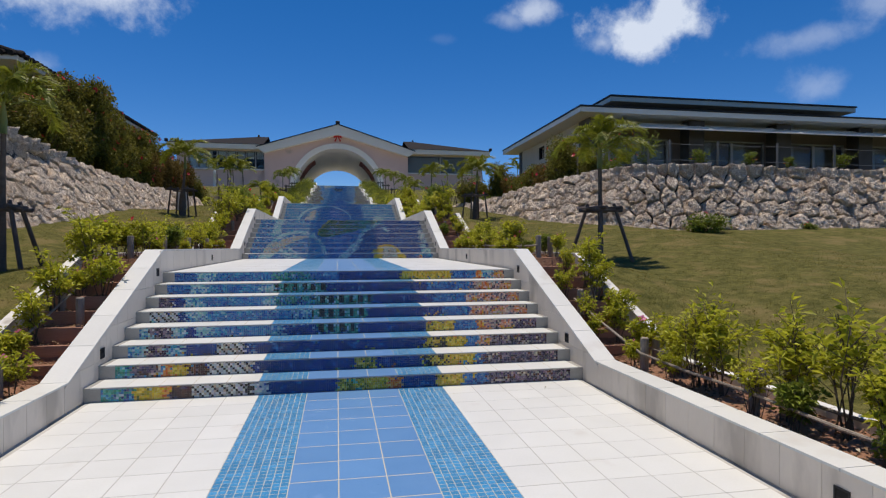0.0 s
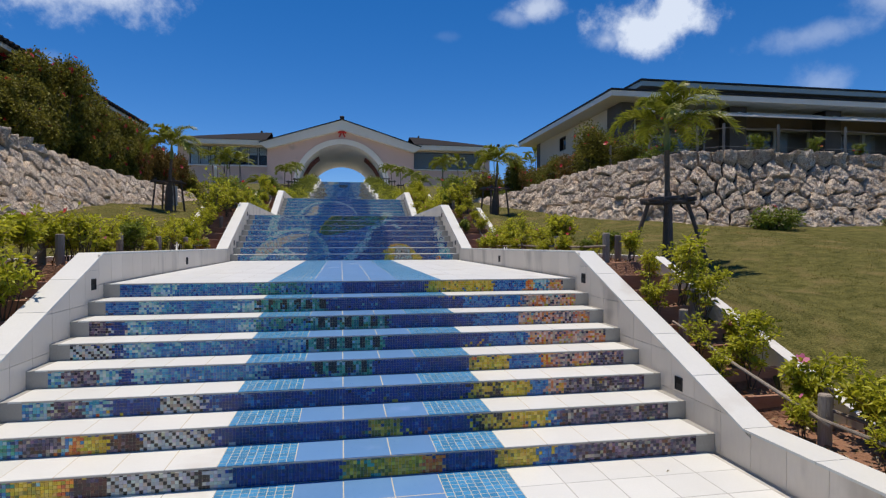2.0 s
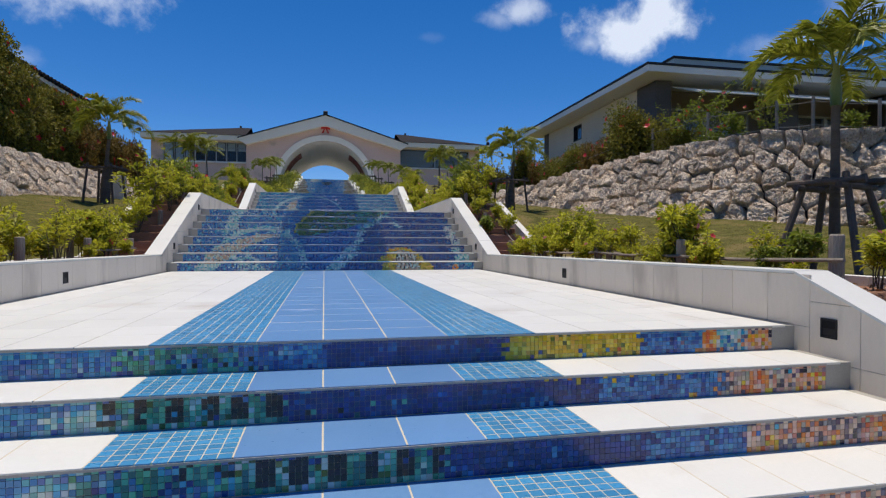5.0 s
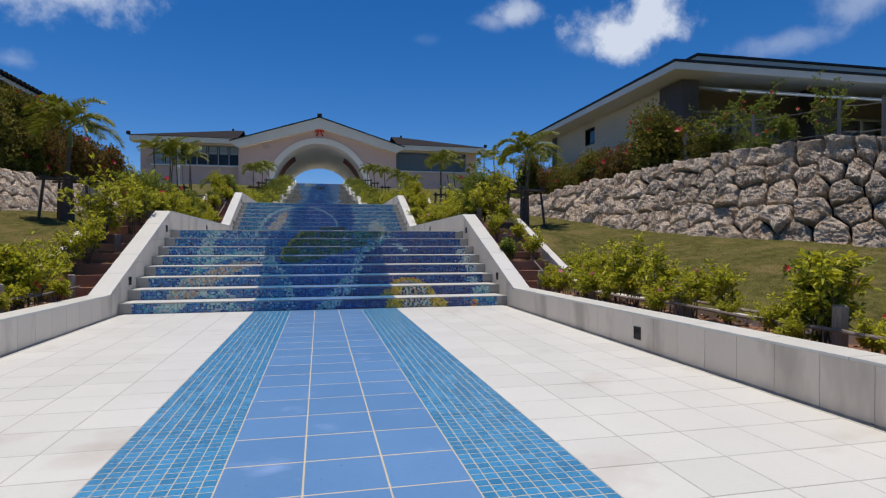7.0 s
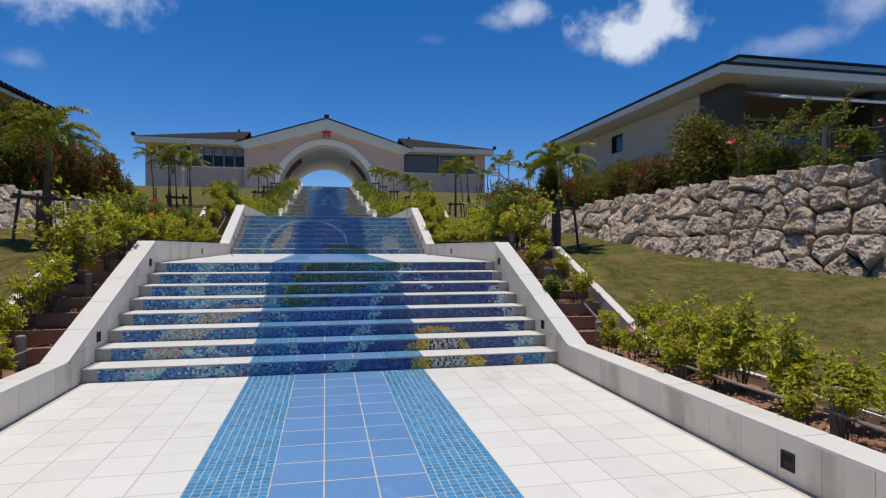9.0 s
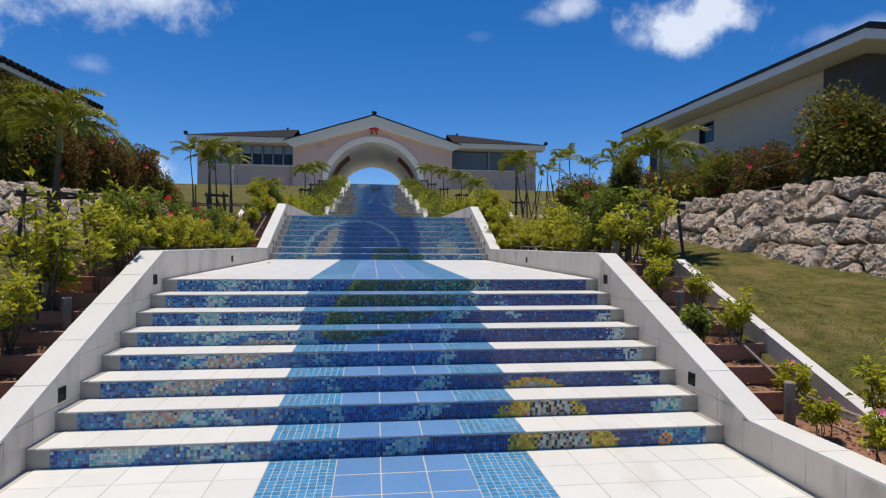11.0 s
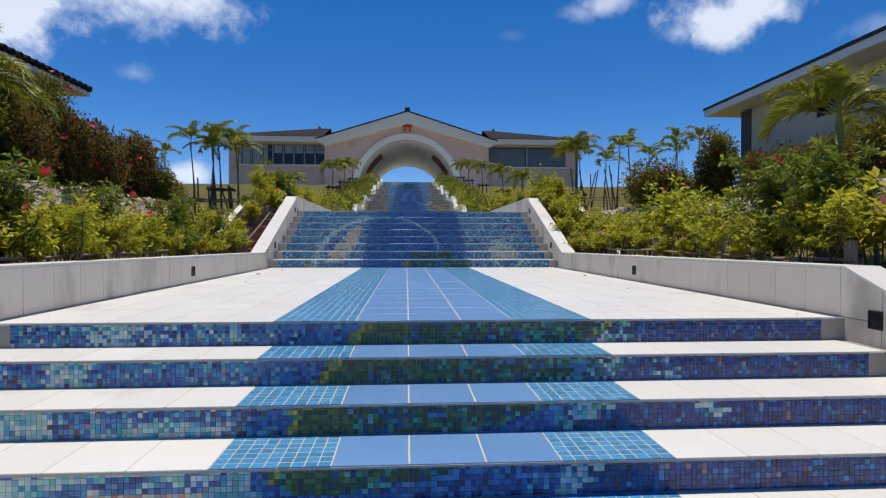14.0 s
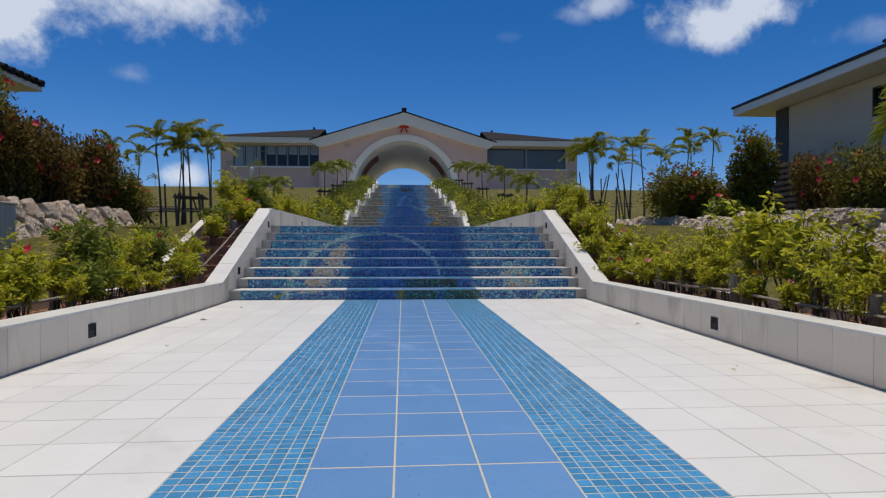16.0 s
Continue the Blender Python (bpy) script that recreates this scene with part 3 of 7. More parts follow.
# the reef picture on the lowest flight, one line a riser from the lowest up: motif and width, from west to east
PICTURE = (
     "teal 55 yellow 52 orange 12 brown 38 hatch 100 black 12 white 28 navy 132 olive 60 yellow 40 orange 28 navy 70 yellow 58 blue 50 violet 185",
     "teal 30 violet 46 pale 6 orange 16 yellow 28 brown 35 hatch 85 navy 190 olive 45 navy 92 scale 55 yellow 55 blue 15 violet 168",
     "pale 32 violet 35 pale 28 navy 58 hatch 52 navy 343 scale 48 yellow 40 blue 22 coral 28 violet 120",
     "pale 15 violet 40 pale 25 navy 18 pale 30 mid 105 pale 22 navy 62 bars 78 navy 132 yellow 57 blue 46 orange 18 coral 60 violet 50",
     "hatch 50 navy 14 pale 36 mid 152 pale 36 bars 105 navy 150 blue 56 coral 120",
     "violet 24 navy 20 pale 33 mid 105 pale 22 teal 70 bars 110 navy 120 blue 66 coral 112",
     "blue 39 pale 28 mid 95 pale 30 bars 92 navy 200 blue 86 coral 86",
     "blue 40 pale 32 mid 103 teal 70 mid 55 navy 122 yellow 102 blue 53 orange 12 pale 24 coral 24")
# what each motif is laid from: tones with their shares
MIXES = {"sea": "blue 30 mid 34 teal 24 pale 12", "navy": "navy 86 blue 14", "blue": "blue 72 navy 16 mid 12", "mid": "blue 50 mid 38 navy 8 pale 4", "pale": "mid 38 pale 46 blue 16", "teal": "teal 50 mid 26 navy 14 pale 10",
         "violet": "purple 66 brown 12 beige 22", "yellow": "yellow 78 olive 14 orange 8", "orange": "orange 80 yellow 20", "brown": "brown 78 purple 22", "black": "black 90 purple 10",
         "white": "white 76 pale 24", "olive": "olive 58 yellow 24 teal 18", "beige": "beige 64 pale 36", "green": "green 66 teal 24 navy 10", "coral": "peach 46 purple 22 beige 32",
         "west_sea": "blue 50 mid 26 navy 12 purple 5 pale 7", "east_sea": "indigo 62 navy 16 blue 16 purple 6", "deep": "navy 22 blue 64 indigo 8 mid 6", "cyan_sea": "blue 40 cyan 26 mid 14 navy 14 pale 6",
         "spark_sea": "blue 38 navy 22 cyan 18 mid 12 pale 10", "foam": "pale 72 white 12 cyan 16", "sand": "beige 70 peach 8 pale 22", "moss": "green 66 forest 34", "kelp": "forest 44 teal 30 green 16 navy 10", "earth": "rock 46 brown 26 purple 16 black 12",
         "scale": "yellow 44 black 30 olive 26", "hatch": "white 62 beige 38", "bars": "teal 70 pale 16 green 14", "ring": "pale 55 mid 30 beige 15"}


def runs(text):
    """Names with the share of the whole at which each one ends."""
    w = text.split()
    total, at, out = sum(float(q) for q in w[1::2]), 0.0, []
    for name, q in zip(w[::2], w[1::2]):
        at += float(q) / total
        out.append((at, name))
    return out


def pick(spans, f):
    return next((name for at, name in spans if f < at), spans[-1][1])


PICTURE_RUNS = [runs(t) for t in PICTURE]
MIX_RUNS = {name: runs(t) for name, t in MIXES.items()}


def along(knots, v):
    """Value at v on a line through knots (v, value)."""
    for (a, p), (b, q) in zip(knots, knots[1:]):
        if v <= b:
            return p + (q - p) * max(0.0, min(1.0, (v - a) / (b - a)))
    return knots[-1][1]


def bubbles_low(x, v, r):
    """Second flight: a bubble with a sandy glint, a great bubble over a green island, a striped yellow fish."""
    fish = inside(x, v, 1.17, 0.2, 0.38, 2.5)
    if fish < 1 and v < 2.65:
        if x < 0.98 + 0.05 * v or (v > 2.0 and fish > 0.7) or x > 1.46:
            return "yellow"
        if v < 2.05 and int((x + 9) / 0.0222) % 3 == 0 and r < 0.85:
            return "black"
        return "beige" if x < 1.40 else "yellow"
    if (v < 0.95 and 1.53 < x + 0.09 * v < 1.66) or (1.0 < v < 1.5 and 0.77 < x < 0.83):
        return "yellow" if r < 0.8 else "orange"
    if v < 1 and x > 1.95:
        return "orange" if x < 2.06 and v < 0.7 and r < 0.6 else "cyan_sea" if r < 0.7 else "pale"
    if (1 < v < 2 and inside(x, v, 2.24, 1.0, 0.17, 1.0) < 1) or (2 < v < 2.6 and 2.13 < x < 2.26):
        return "foam"
    if 3.0 < v < 5.7 and x > 2.08 + 0.09 * abs(v - 4.3) and r < 0.55:
        return "white"
    low = inside(x, v, -1.23, -0.5, 0.82, 5.8)
    glint = along(((0, -1.93), (1.5, -1.82), (2.5, -1.70), (3.5, -1.42), (4.3, -1.15)), v)
    if low < 1.0 and v < 4.4 and abs(x - glint) < along(((0, 0.12), (2.5, 0.25), (4.3, 0.2)), v) and r < 0.85:
        return "sand" if 0.8 < v else "foam"
    if 0.84 < low < 1.06 and r < (0.9 if x < -1.0 else 0.6):
        return "foam"
    if low < 0.86:
        return "foam" if v < 2 and abs(x + 1.2 + 0.16 * v) < 0.2 and r < 0.6 else "west_sea"
    if 4.2 < v and abs(x + 1.82) < 0.11 and r < 0.75:
        return "foam"
    if (4.2 < v < 5.0 and -1.8 < x < -0.75 and r < 0.5) or (5.0 < v < 5.35 and -1.4 < x < -0.95) or (v > 7.2 and -1.9 < x < -1.05 and r < 0.35):
        return "foam"
    west = along(((4.3, -0.62), (4.8, -0.70), (5.6, -0.69), (6.5, -0.59), (7.5, -0.46), (8, -0.4)), v)
    east = along(((4.3, -0.25), (5.0, 0.15), (5.6, 0.42), (6.5, 0.78), (7.5, 1.0), (8, 1.08)), v)
    if v > 4.15 and west < x < east:
        f = (x - west) / (east - west)
        if f < 0.05 or (v > 7 and f > 0.96):
            return "olive"
        return "moss" if f + 0.5 * r < 0.62 else "kelp" if r < 0.82 else "deep"
    rim = along(((0, -0.08), (0.5, 0.05), (1.5, 0.21), (2.5, 0.32), (3.5, 0.46), (4.5, 0.5), (5.5, 0.64), (6.5, 0.86), (8, 1.1)), v)
    if abs(x - rim) < along(((0, 0.14), (2.5, 0.12), (3.5, 0.06), (4.5, 0.06), (6, 0.13), (8, 0.08)), v) and r < 0.72:
        return "foam" if v < 5 or r < 0.4 else "teal"
    if v > 5.4 and abs(x - 1.75 + 0.085 * v) < 0.06 and r < 0.6:
        return "foam"
    return "deep" if -0.75 < x < rim else "east_sea" if x > rim else "west_sea"


def bubbles_high(x, v, r):
    """Third flight: the great bubble's upper part, a small bubble, weed along the foot."""
    if v < 1 and -0.22 < x < 0.96:
        return "olive" if x < -0.08 else "kelp" if x < 0.38 else "deep" if x < 0.45 else "moss" if r < 0.4 else "kelp"
    if v < 2 and -0.07 < x < 0.67:
        return "kelp" if x < 0.43 else "brown" if r < 0.5 else "kelp"
    if v < 2.0 and 0.88 < x < 1.0 and r < 0.4:
        return "yellow" if r < 0.2 else "pale"
    small = inside(x, v, 1.62, 1.6, 0.25, 1.95)
    if small < 0.62 and v > 1.05:
        return "sand" if r < 0.6 else "foam"
    if 0.75 < small < 1.15 and r < 0.7:
        return "foam"
    if 3.1 < v < 4.0 and abs(x - 1.78) < 0.12 and r < 0.5:
        return "foam"
    big = inside(x, v, -0.65, 1.5, 1.12, 5.6)
    glint = along(((0, -1.45), (1.5, -1.36), (2.5, -1.27), (3.5, -1.23), (5.5, -1.13)), v)
    if 0.6 < v < 5.6 and abs(x - glint) < along(((0, 0.12), (2.5, 0.2), (4.5, 0.13), (5.6, 0.05)), v) and r < 0.82:
        return "sand"
    if (0.86 if x < -0.5 else 0.93) < big < 1.06 and r < (0.85 if x < 0 else 0.68):
        return "foam"
    if big < 1:
        return "cyan_sea" if x < -0.85 and r < 0.5 else "deep"
    if v < 1 and -1.9 < x < -1.7 and r < 0.5:
        return "olive"
    return "cyan_sea" if x < -0.6 else "deep" if x < 0.95 else "spark_sea"


def far_reef(x, h, r):
    """Upper flights, h steps up: brown reef closing in on a blue channel, a dark boat near the top."""
    edge = along(((0, 1.0 if x < 0 else 1.05), (12, 1.35), (24, 1.8), (36, 2.1)), h) + 0.16 * math.sin(h * 0.9 + 2 * x)
    if abs(x) > edge:
        if x > 0 and 3 < h < 12 and abs(x - 1.5 - 0.3 * math.sin(h)) < 0.25:
            return "yellow" if r < 0.4 else "earth"
        return "earth" if r < 0.72 else "foam" if r < 0.8 else "olive"
    if inside(x, h, 0.05, 29.5, 0.5, 2.6) < 1:
        return "black" if r < 0.45 else "earth"
    if h > 33 and -1.6 < x < -0.4:
        return "beige"
    if 0.8 < inside(x, h, 0.9, 15.0, 0.55, 4.5) < 1.3 or abs(x + 0.2 - 0.05 * (h - 18)) < 0.12 and 14 < h < 22:
        return "foam" if r < 0.5 else "mid"
    if abs(x) < 0.55 and h < 13:
        return "deep"
    return "cyan_sea" if x < -0.4 and r < 0.7 else "spark_sea" if r < 0.45 else "west_sea" if r < 0.6 else "deep" if r < 0.85 else "navy"


def mural(flight, x, v):
    """Palette name for a mosaic tile x metres from the middle and v steps up its flight."""
    k = int(v)
    r = 0.5 + 0.5 * noise.noise((x * 9, v * 2.2, flight * 7.3)) + 0.62 * (rng.random() - 0.5)
    r = min(0.999, max(0.0, r))
    wob = 0.05 * noise.noise((x * 5, v * 6, flight)) + 0.018 * (rng.random() - 0.5)
    if flight:
        name = bubbles_low(x + wob, v, r) if flight == 1 else bubbles_high(x + wob, v, r) if flight == 2 else far_reef(x + wob, (flight - 3) * 6 + v, r)
        return pick(MIX_RUNS[name], rng.random()) if name in MIX_RUNS else name
    up = min(7, max(0, k + (1 if v - k > 0.5 else -1)))
    share = min(0.999, max(0.0, (x + wob + HALF - 0.15) / (2 * HALF - 0.3)))
    name = pick(PICTURE_RUNS[k], share)
    if rng.random() < 0.22 * abs(v - k - 0.5) * 2:
        name = pick(PICTURE_RUNS[up], share)
    if name == "bars" and int((x + 9) / 0.062) % 2 and 0.18 < v - k:
        return "black"
    if name == "hatch" and (int((x + 9) / 0.0222) + int((v - k) * 6)) % 4 == 0:
        return "black"
    if name == "coral" and 0.12 < inside((x + 9) % 0.30, v - k, 0.15, 0.3, 0.10, 0.42) < 0.9:
        return "orange" if r < 0.34 else "yellow" if r < 0.42 else "peach"
    return pick(MIX_RUNS[name], r)


def mosaic_riser(flight, k, rise, deep=True, pieces=None):
    """A riser's glass mosaic: six courses of small square tiles, each standing proud of the joint."""
    pitch, rows, gap, lift = (rise - 0.0038) / 6, 6, 0.0016, 0.003
    span = HALF - 0.15
    n = int(2 * span / pitch)
    pitch_x = 2 * span / n
    verts, faces, cols = [], [], []
    for j in range(rows):
        for i in range(n):
            x, z = -span + i * pitch_x, j * pitch
            c = PAL[mural(flight, x + pitch_x / 2, k + (j + 0.5) / rows)]
            c = c[rng.randrange(len(c))]
            if pieces is not None and abs(x + pitch_x / 2) < 25 * pitch:
                pieces.append((x + pitch_x / 2, z + pitch / 2, c))
                continue
            c = [min(255, max(0, q + rng.randint(-8, 8))) for q in ((c[0] * 1.1 + 5, c[1] * 1.1 + 4, c[2] * 0.95 + 2) if c[2] > 1.5 * c[0] else c)]
            col = lin(*c)
            b = len(verts)
            x0, x1, z0, z1 = x + gap / 2, x + pitch_x - gap / 2, z + gap / 2, z + pitch - gap / 2
            tx, tz = rng.uniform(-4e-4, 4e-4), rng.uniform(-4e-4, 4e-4)
            verts += [(x0, -lift + tx, z0), (x1, -lift - tx + tz, z0), (x1, -lift - tz, z1), (x0, -lift, z1)]
            faces.append((b, b + 1, b + 2, b + 3))
            cols += [col] * 4
            if deep:
                verts += [(x0, 0, z0), (x1, 0, z0), (x1, 0, z1), (x0, 0, z1)]
                faces += [(b + 4, b + 5, b + 1, b), (b + 5, b + 6, b + 2, b + 1), (b + 6, b + 7, b + 3, b + 2), (b + 7, b + 4, b, b + 3)]
                cols += [col] * 16
    return mesh("mosaic", verts, faces, "mosaic", cols)


glass_meshes = {}


def glass_tile(c, size=0.0206):
    """One upright glass tile of a given tone."""
    if c not in glass_meshes:
        a = size / 2
        v = [(-a, -0.003, -a), (a, -0.003, -a), (a, -0.003, a), (-a, -0.003, a), (-a, 0, -a), (a, 0, -a), (a, 0, a), (-a, 0, a)]
        f = [(0, 1, 2, 3), (4, 5, 1, 0), (5, 6, 2, 1), (6, 7, 3, 2), (7, 4, 0, 3)]
        t = (c[0] * 1.1 + 5, c[1] * 1.1 + 4, c[2] * 0.95 + 2) if c[2] > 1.5 * c[0] else c
        glass_meshes[c] = mesh("mosaic_tile", v, f, "mosaic", [lin(*t)] * 20)
    return glass_meshes[c]


def strip_mosaic(x0, n, y0, y1, z, deep=True):
    """Turquoise floor mosaic: n columns from x0, between two lines across."""
    p, gap, cross, s = 0.0512, 0.0042, 0.0058, Shape()
    m = max(1, round((y1 - y0) / p))
    q = (y1 - y0) / m
    for i in range(n):
        for j in range(m):
            a, b = x0 + i * p + gap / 2, y0 + j * q + cross / 2
            c, d = a + p - gap, b + q - cross
            h = z + rng.uniform(-3e-4, 3e-4)
            s.add([(a, b, h), (c, b, h), (c, d, h), (a, d, h)] + ([(a, b, z - .006), (c, b, z - .006), (c, d, z - .006), (a, d, z - .006)] if deep else []),
                  [(0, 1, 2, 3)] + ([(4, 5, 1, 0), (5, 6, 2, 1), (6, 7, 3, 2), (7, 4, 0, 3)] if deep else []))
    return s.done("mosaic", "tile_turq")


tile_meshes = {}
small_tile = mesh("mosaic_tile", *chamfer_tile(0.0470, 0.0454, 0.006, 0.0004), "tile_turq_piece")


def tile_piece(w, d, mat):
    key = (round(w, 3), round(d, 3), mat)
    if key not in tile_meshes:
        tile_meshes[key] = mesh("tile", *chamfer_tile(w - (0.0062 if mat == 'tile_blue' else 0.006), d - (0.0085 if mat == 'tile_blue' else 0.006), c=0.0012), mat)
    return tile_meshes[key]


COLUMNS = [(-(BAND + (i + 0.5) * TILE), "tile_white") for i in range(5)] + [((BAND + (i + 0.5) * TILE), "tile_white") for i in range(5)] \
    + [((i - 1) * TILE, "tile_blue") for i in range(3)]
EDGE_X = BAND + 5 * TILE


def paved_row(parent, y0, y1, z, joined=None):
    """One row of floor tiles across the stairway, as pieces or into a joined pair of shapes."""
    for x, mat in COLUMNS:
        wob = rng.uniform(-4e-4, 4e-4)
        if joined:
            joined[mat].box(x - TILE / 2 + .0025, x + TILE / 2 - .0025, y0 + .0025, y1 - .0025, z - 0.012, z + wob)
        else:
            ob = part("tile", tile_piece(TILE, y1 - y0, mat), parent)
            ob.matrix_basis = pose(x, (y0 + y1) / 2, z + wob, rng.uniform(-.04, .04), rng.uniform(-.04, .04), 0)


def landing(n, y0, y1, z, pieces):
    """A paved landing between two flights."""
    s = Shape()
    s.box(-BAND, BAND, y0 + 0.012, y1, z - 0.3, z - 0.0008)
    ob = tagged(part("landing_%d" % n, s.done("landing", "grout")), "white tiled landing with a blue tile and turquoise mosaic carpet", "landing", kind="structure")
    bed = Shape().box(-EDGE_X, -BAND, y0 + 0.012, y1, z - 0.3, z - 0.0016).box(BAND, EDGE_X, y0 + 0.012, y1, z - 0.3, z - 0.0016)
    part("bedding", bed.done("bedding", "grout_grey"), ob, "grey tile joints")
    # slot: dark recess added as the shadow line beside the wall
    g, slot = Shape(), Shape()
    for side in (-1, 1):
        g.box(*sorted((side * EDGE_X, side * (HALF - 0.022))), y0 + 0.012, y1, z - 0.3, z - 0.006)
        slot.box(*sorted((side * (HALF - 0.022), side * (HALF + 0.002))), y0 + 0.012, y1, z - 0.3, z - 0.035)
    part("gutter", g.done("gutter", "gutter"), ob, "narrow grey stone gutter strip")
    part("drain_slot", slot.done("drain_slot", "slot_shade"), ob, "dark slot put in for the shadow line along the wall foot")
    rows = max(1, round((y1 - y0) / TILE))
    d = (y1 - y0) / rows
    joined = None if pieces else {"tile_white": Shape(), "tile_blue": Shape()}
    for j in range(rows):
        paved_row(ob, y0 + j * d, y0 + (j + 1) * d, z, joined)
    if joined:
        for mat, sh in joined.items():
            tagged(part("tiles", sh.done("tiles", mat), ob), kind="stuff")
    p = 0.0512
    y_mid = y0 + 16 * p if pieces else y0
    for x0 in (-BAND, 1.5 * TILE):
        tagged(part("mosaic", strip_mosaic(x0, 9, y_mid, y1, z, pieces), ob, "turquoise mosaic strip"), kind="stuff")
        if pieces:
            for i in range(9):
                for j in range(16):
                    part("mosaic_tile", small_tile, ob, "", pose(x0 + (i + 0.5) * p, y0 + (j + 0.5) * p, z + rng.uniform(-3e-4, 3e-4)))
    return ob


def flight(n, y0, z0, steps, rise, pieces):
    """A run of steps: mosaic risers, tiled treads, grey slabs at both ends."""
    s = Shape()
    for k in range(steps):
        a, b = y0 + k * GO, y0 + k * GO + (GO if k < steps - 1 else 0.012)
        s.box(-HALF + 0.15, HALF - 0.15, a, b, z0 - 0.2, z0 + (k + 1) * rise - (0.0008 if k < steps - 1 else 0.005))
    ob = tagged(part("stair_flight_%d" % n, s.done("stair_flight", "grout")), "flight of steps with picture-mosaic risers and white and blue treads", "stairs", kind="structure")
    ends = Shape()
    for side in (-1, 1):
        for k in range(steps):
            a, b = sorted((side * (HALF - 0.15), side * (HALF + 0.002)))
            ends.box(a, b, y0 + k * GO - 0.004, y0 + k * GO + (GO - 0.005 if k < steps - 1 else 0.012), z0 - 0.05, z0 + (k + 1) * rise - 0.004)
    part("end_slab", ends.done("end_slab", "slab"), ob, "grey stone end slabs")
    for k in range(steps):
        y, z = y0 + k * GO, z0 + (k + 1) * rise
        singles = [] if pieces and k == steps - 1 else None
        riser = part("riser_mosaic", mosaic_riser(n - 1, k, rise, pieces, singles), ob, "picture mosaic of small glass tiles", pose(0, y, z0 + k * rise + 0.0015))
        tagged(riser, kind="stuff")
        for tx, tz, tone in singles or ():
            part("mosaic_tile", glass_tile(tone), riser, "", pose(tx, 0, tz, rng.uniform(-.8, .8), 0, rng.uniform(-.8, .8)))
        nose = Shape().box(-HALF + 0.151, HALF - 0.151, y - 0.008, y + 0.03, z - 0.014, z - 0.005)
        part("nosing", nose.done("nosing", "edge"), ob)
    for k in range(steps - 1):
        y, z = y0 + k * GO, z0 + (k + 1) * rise
        joined = None if pieces else {"tile_white": Shape(), "tile_blue": Shape()}
        paved_row(ob, y - 0.008, y + GO - 0.002, z, joined)
        if joined:
            for mat, sh in joined.items():
                tagged(part("tread_tiles", sh.done("tread_tiles", mat), ob), kind="stuff")
        for x0 in (-BAND, 1.5 * TILE):
            tagged(part("mosaic", strip_mosaic(x0, 9, y - 0.008, y + GO - 0.002, z, pieces), ob), kind="stuff")
    return ob


for n, y0 in enumerate(FLIGHTS):
    flight(n + 1, y0, BASE[n], COUNT[n], RISES[n], n < 3)
LAST = len(FLIGHTS)
for n in range(LAST + 1):
    a = START if n == 0 else FLIGHTS[n - 1] + RUNS[n - 1] - 0.008
    b = PLAZA_END if n == LAST else FLIGHTS[n]
    if n == 0:
        landing(LAST + 1, START, -1.0, 0.0, False)
        a = -1.0
    landing(n, a, b, BASE[n], n < 3)

# ---- side walls of the stairway, tiled, with a sloping coping ----
WALL_T, COPE = 0.22, 0.31
COPE_LOW = 0.265                                                 # over the floor where a slope begins


def wall_knots(y_from, y_to):
    ks = [(y_from, stair_profile(y_from) + COPE)]
    for n, y0 in enumerate(FLIGHTS):
        for y, z in ((y0 - 0.3, BASE[n] + COPE_LOW), (y0 + RUNS[n], BASE[n + 1] + COPE)):
            if y_from < y < y_to:
                ks.append((y, z))
    ks.append((y_to, stair_profile(y_to) + COPE))
    return ks


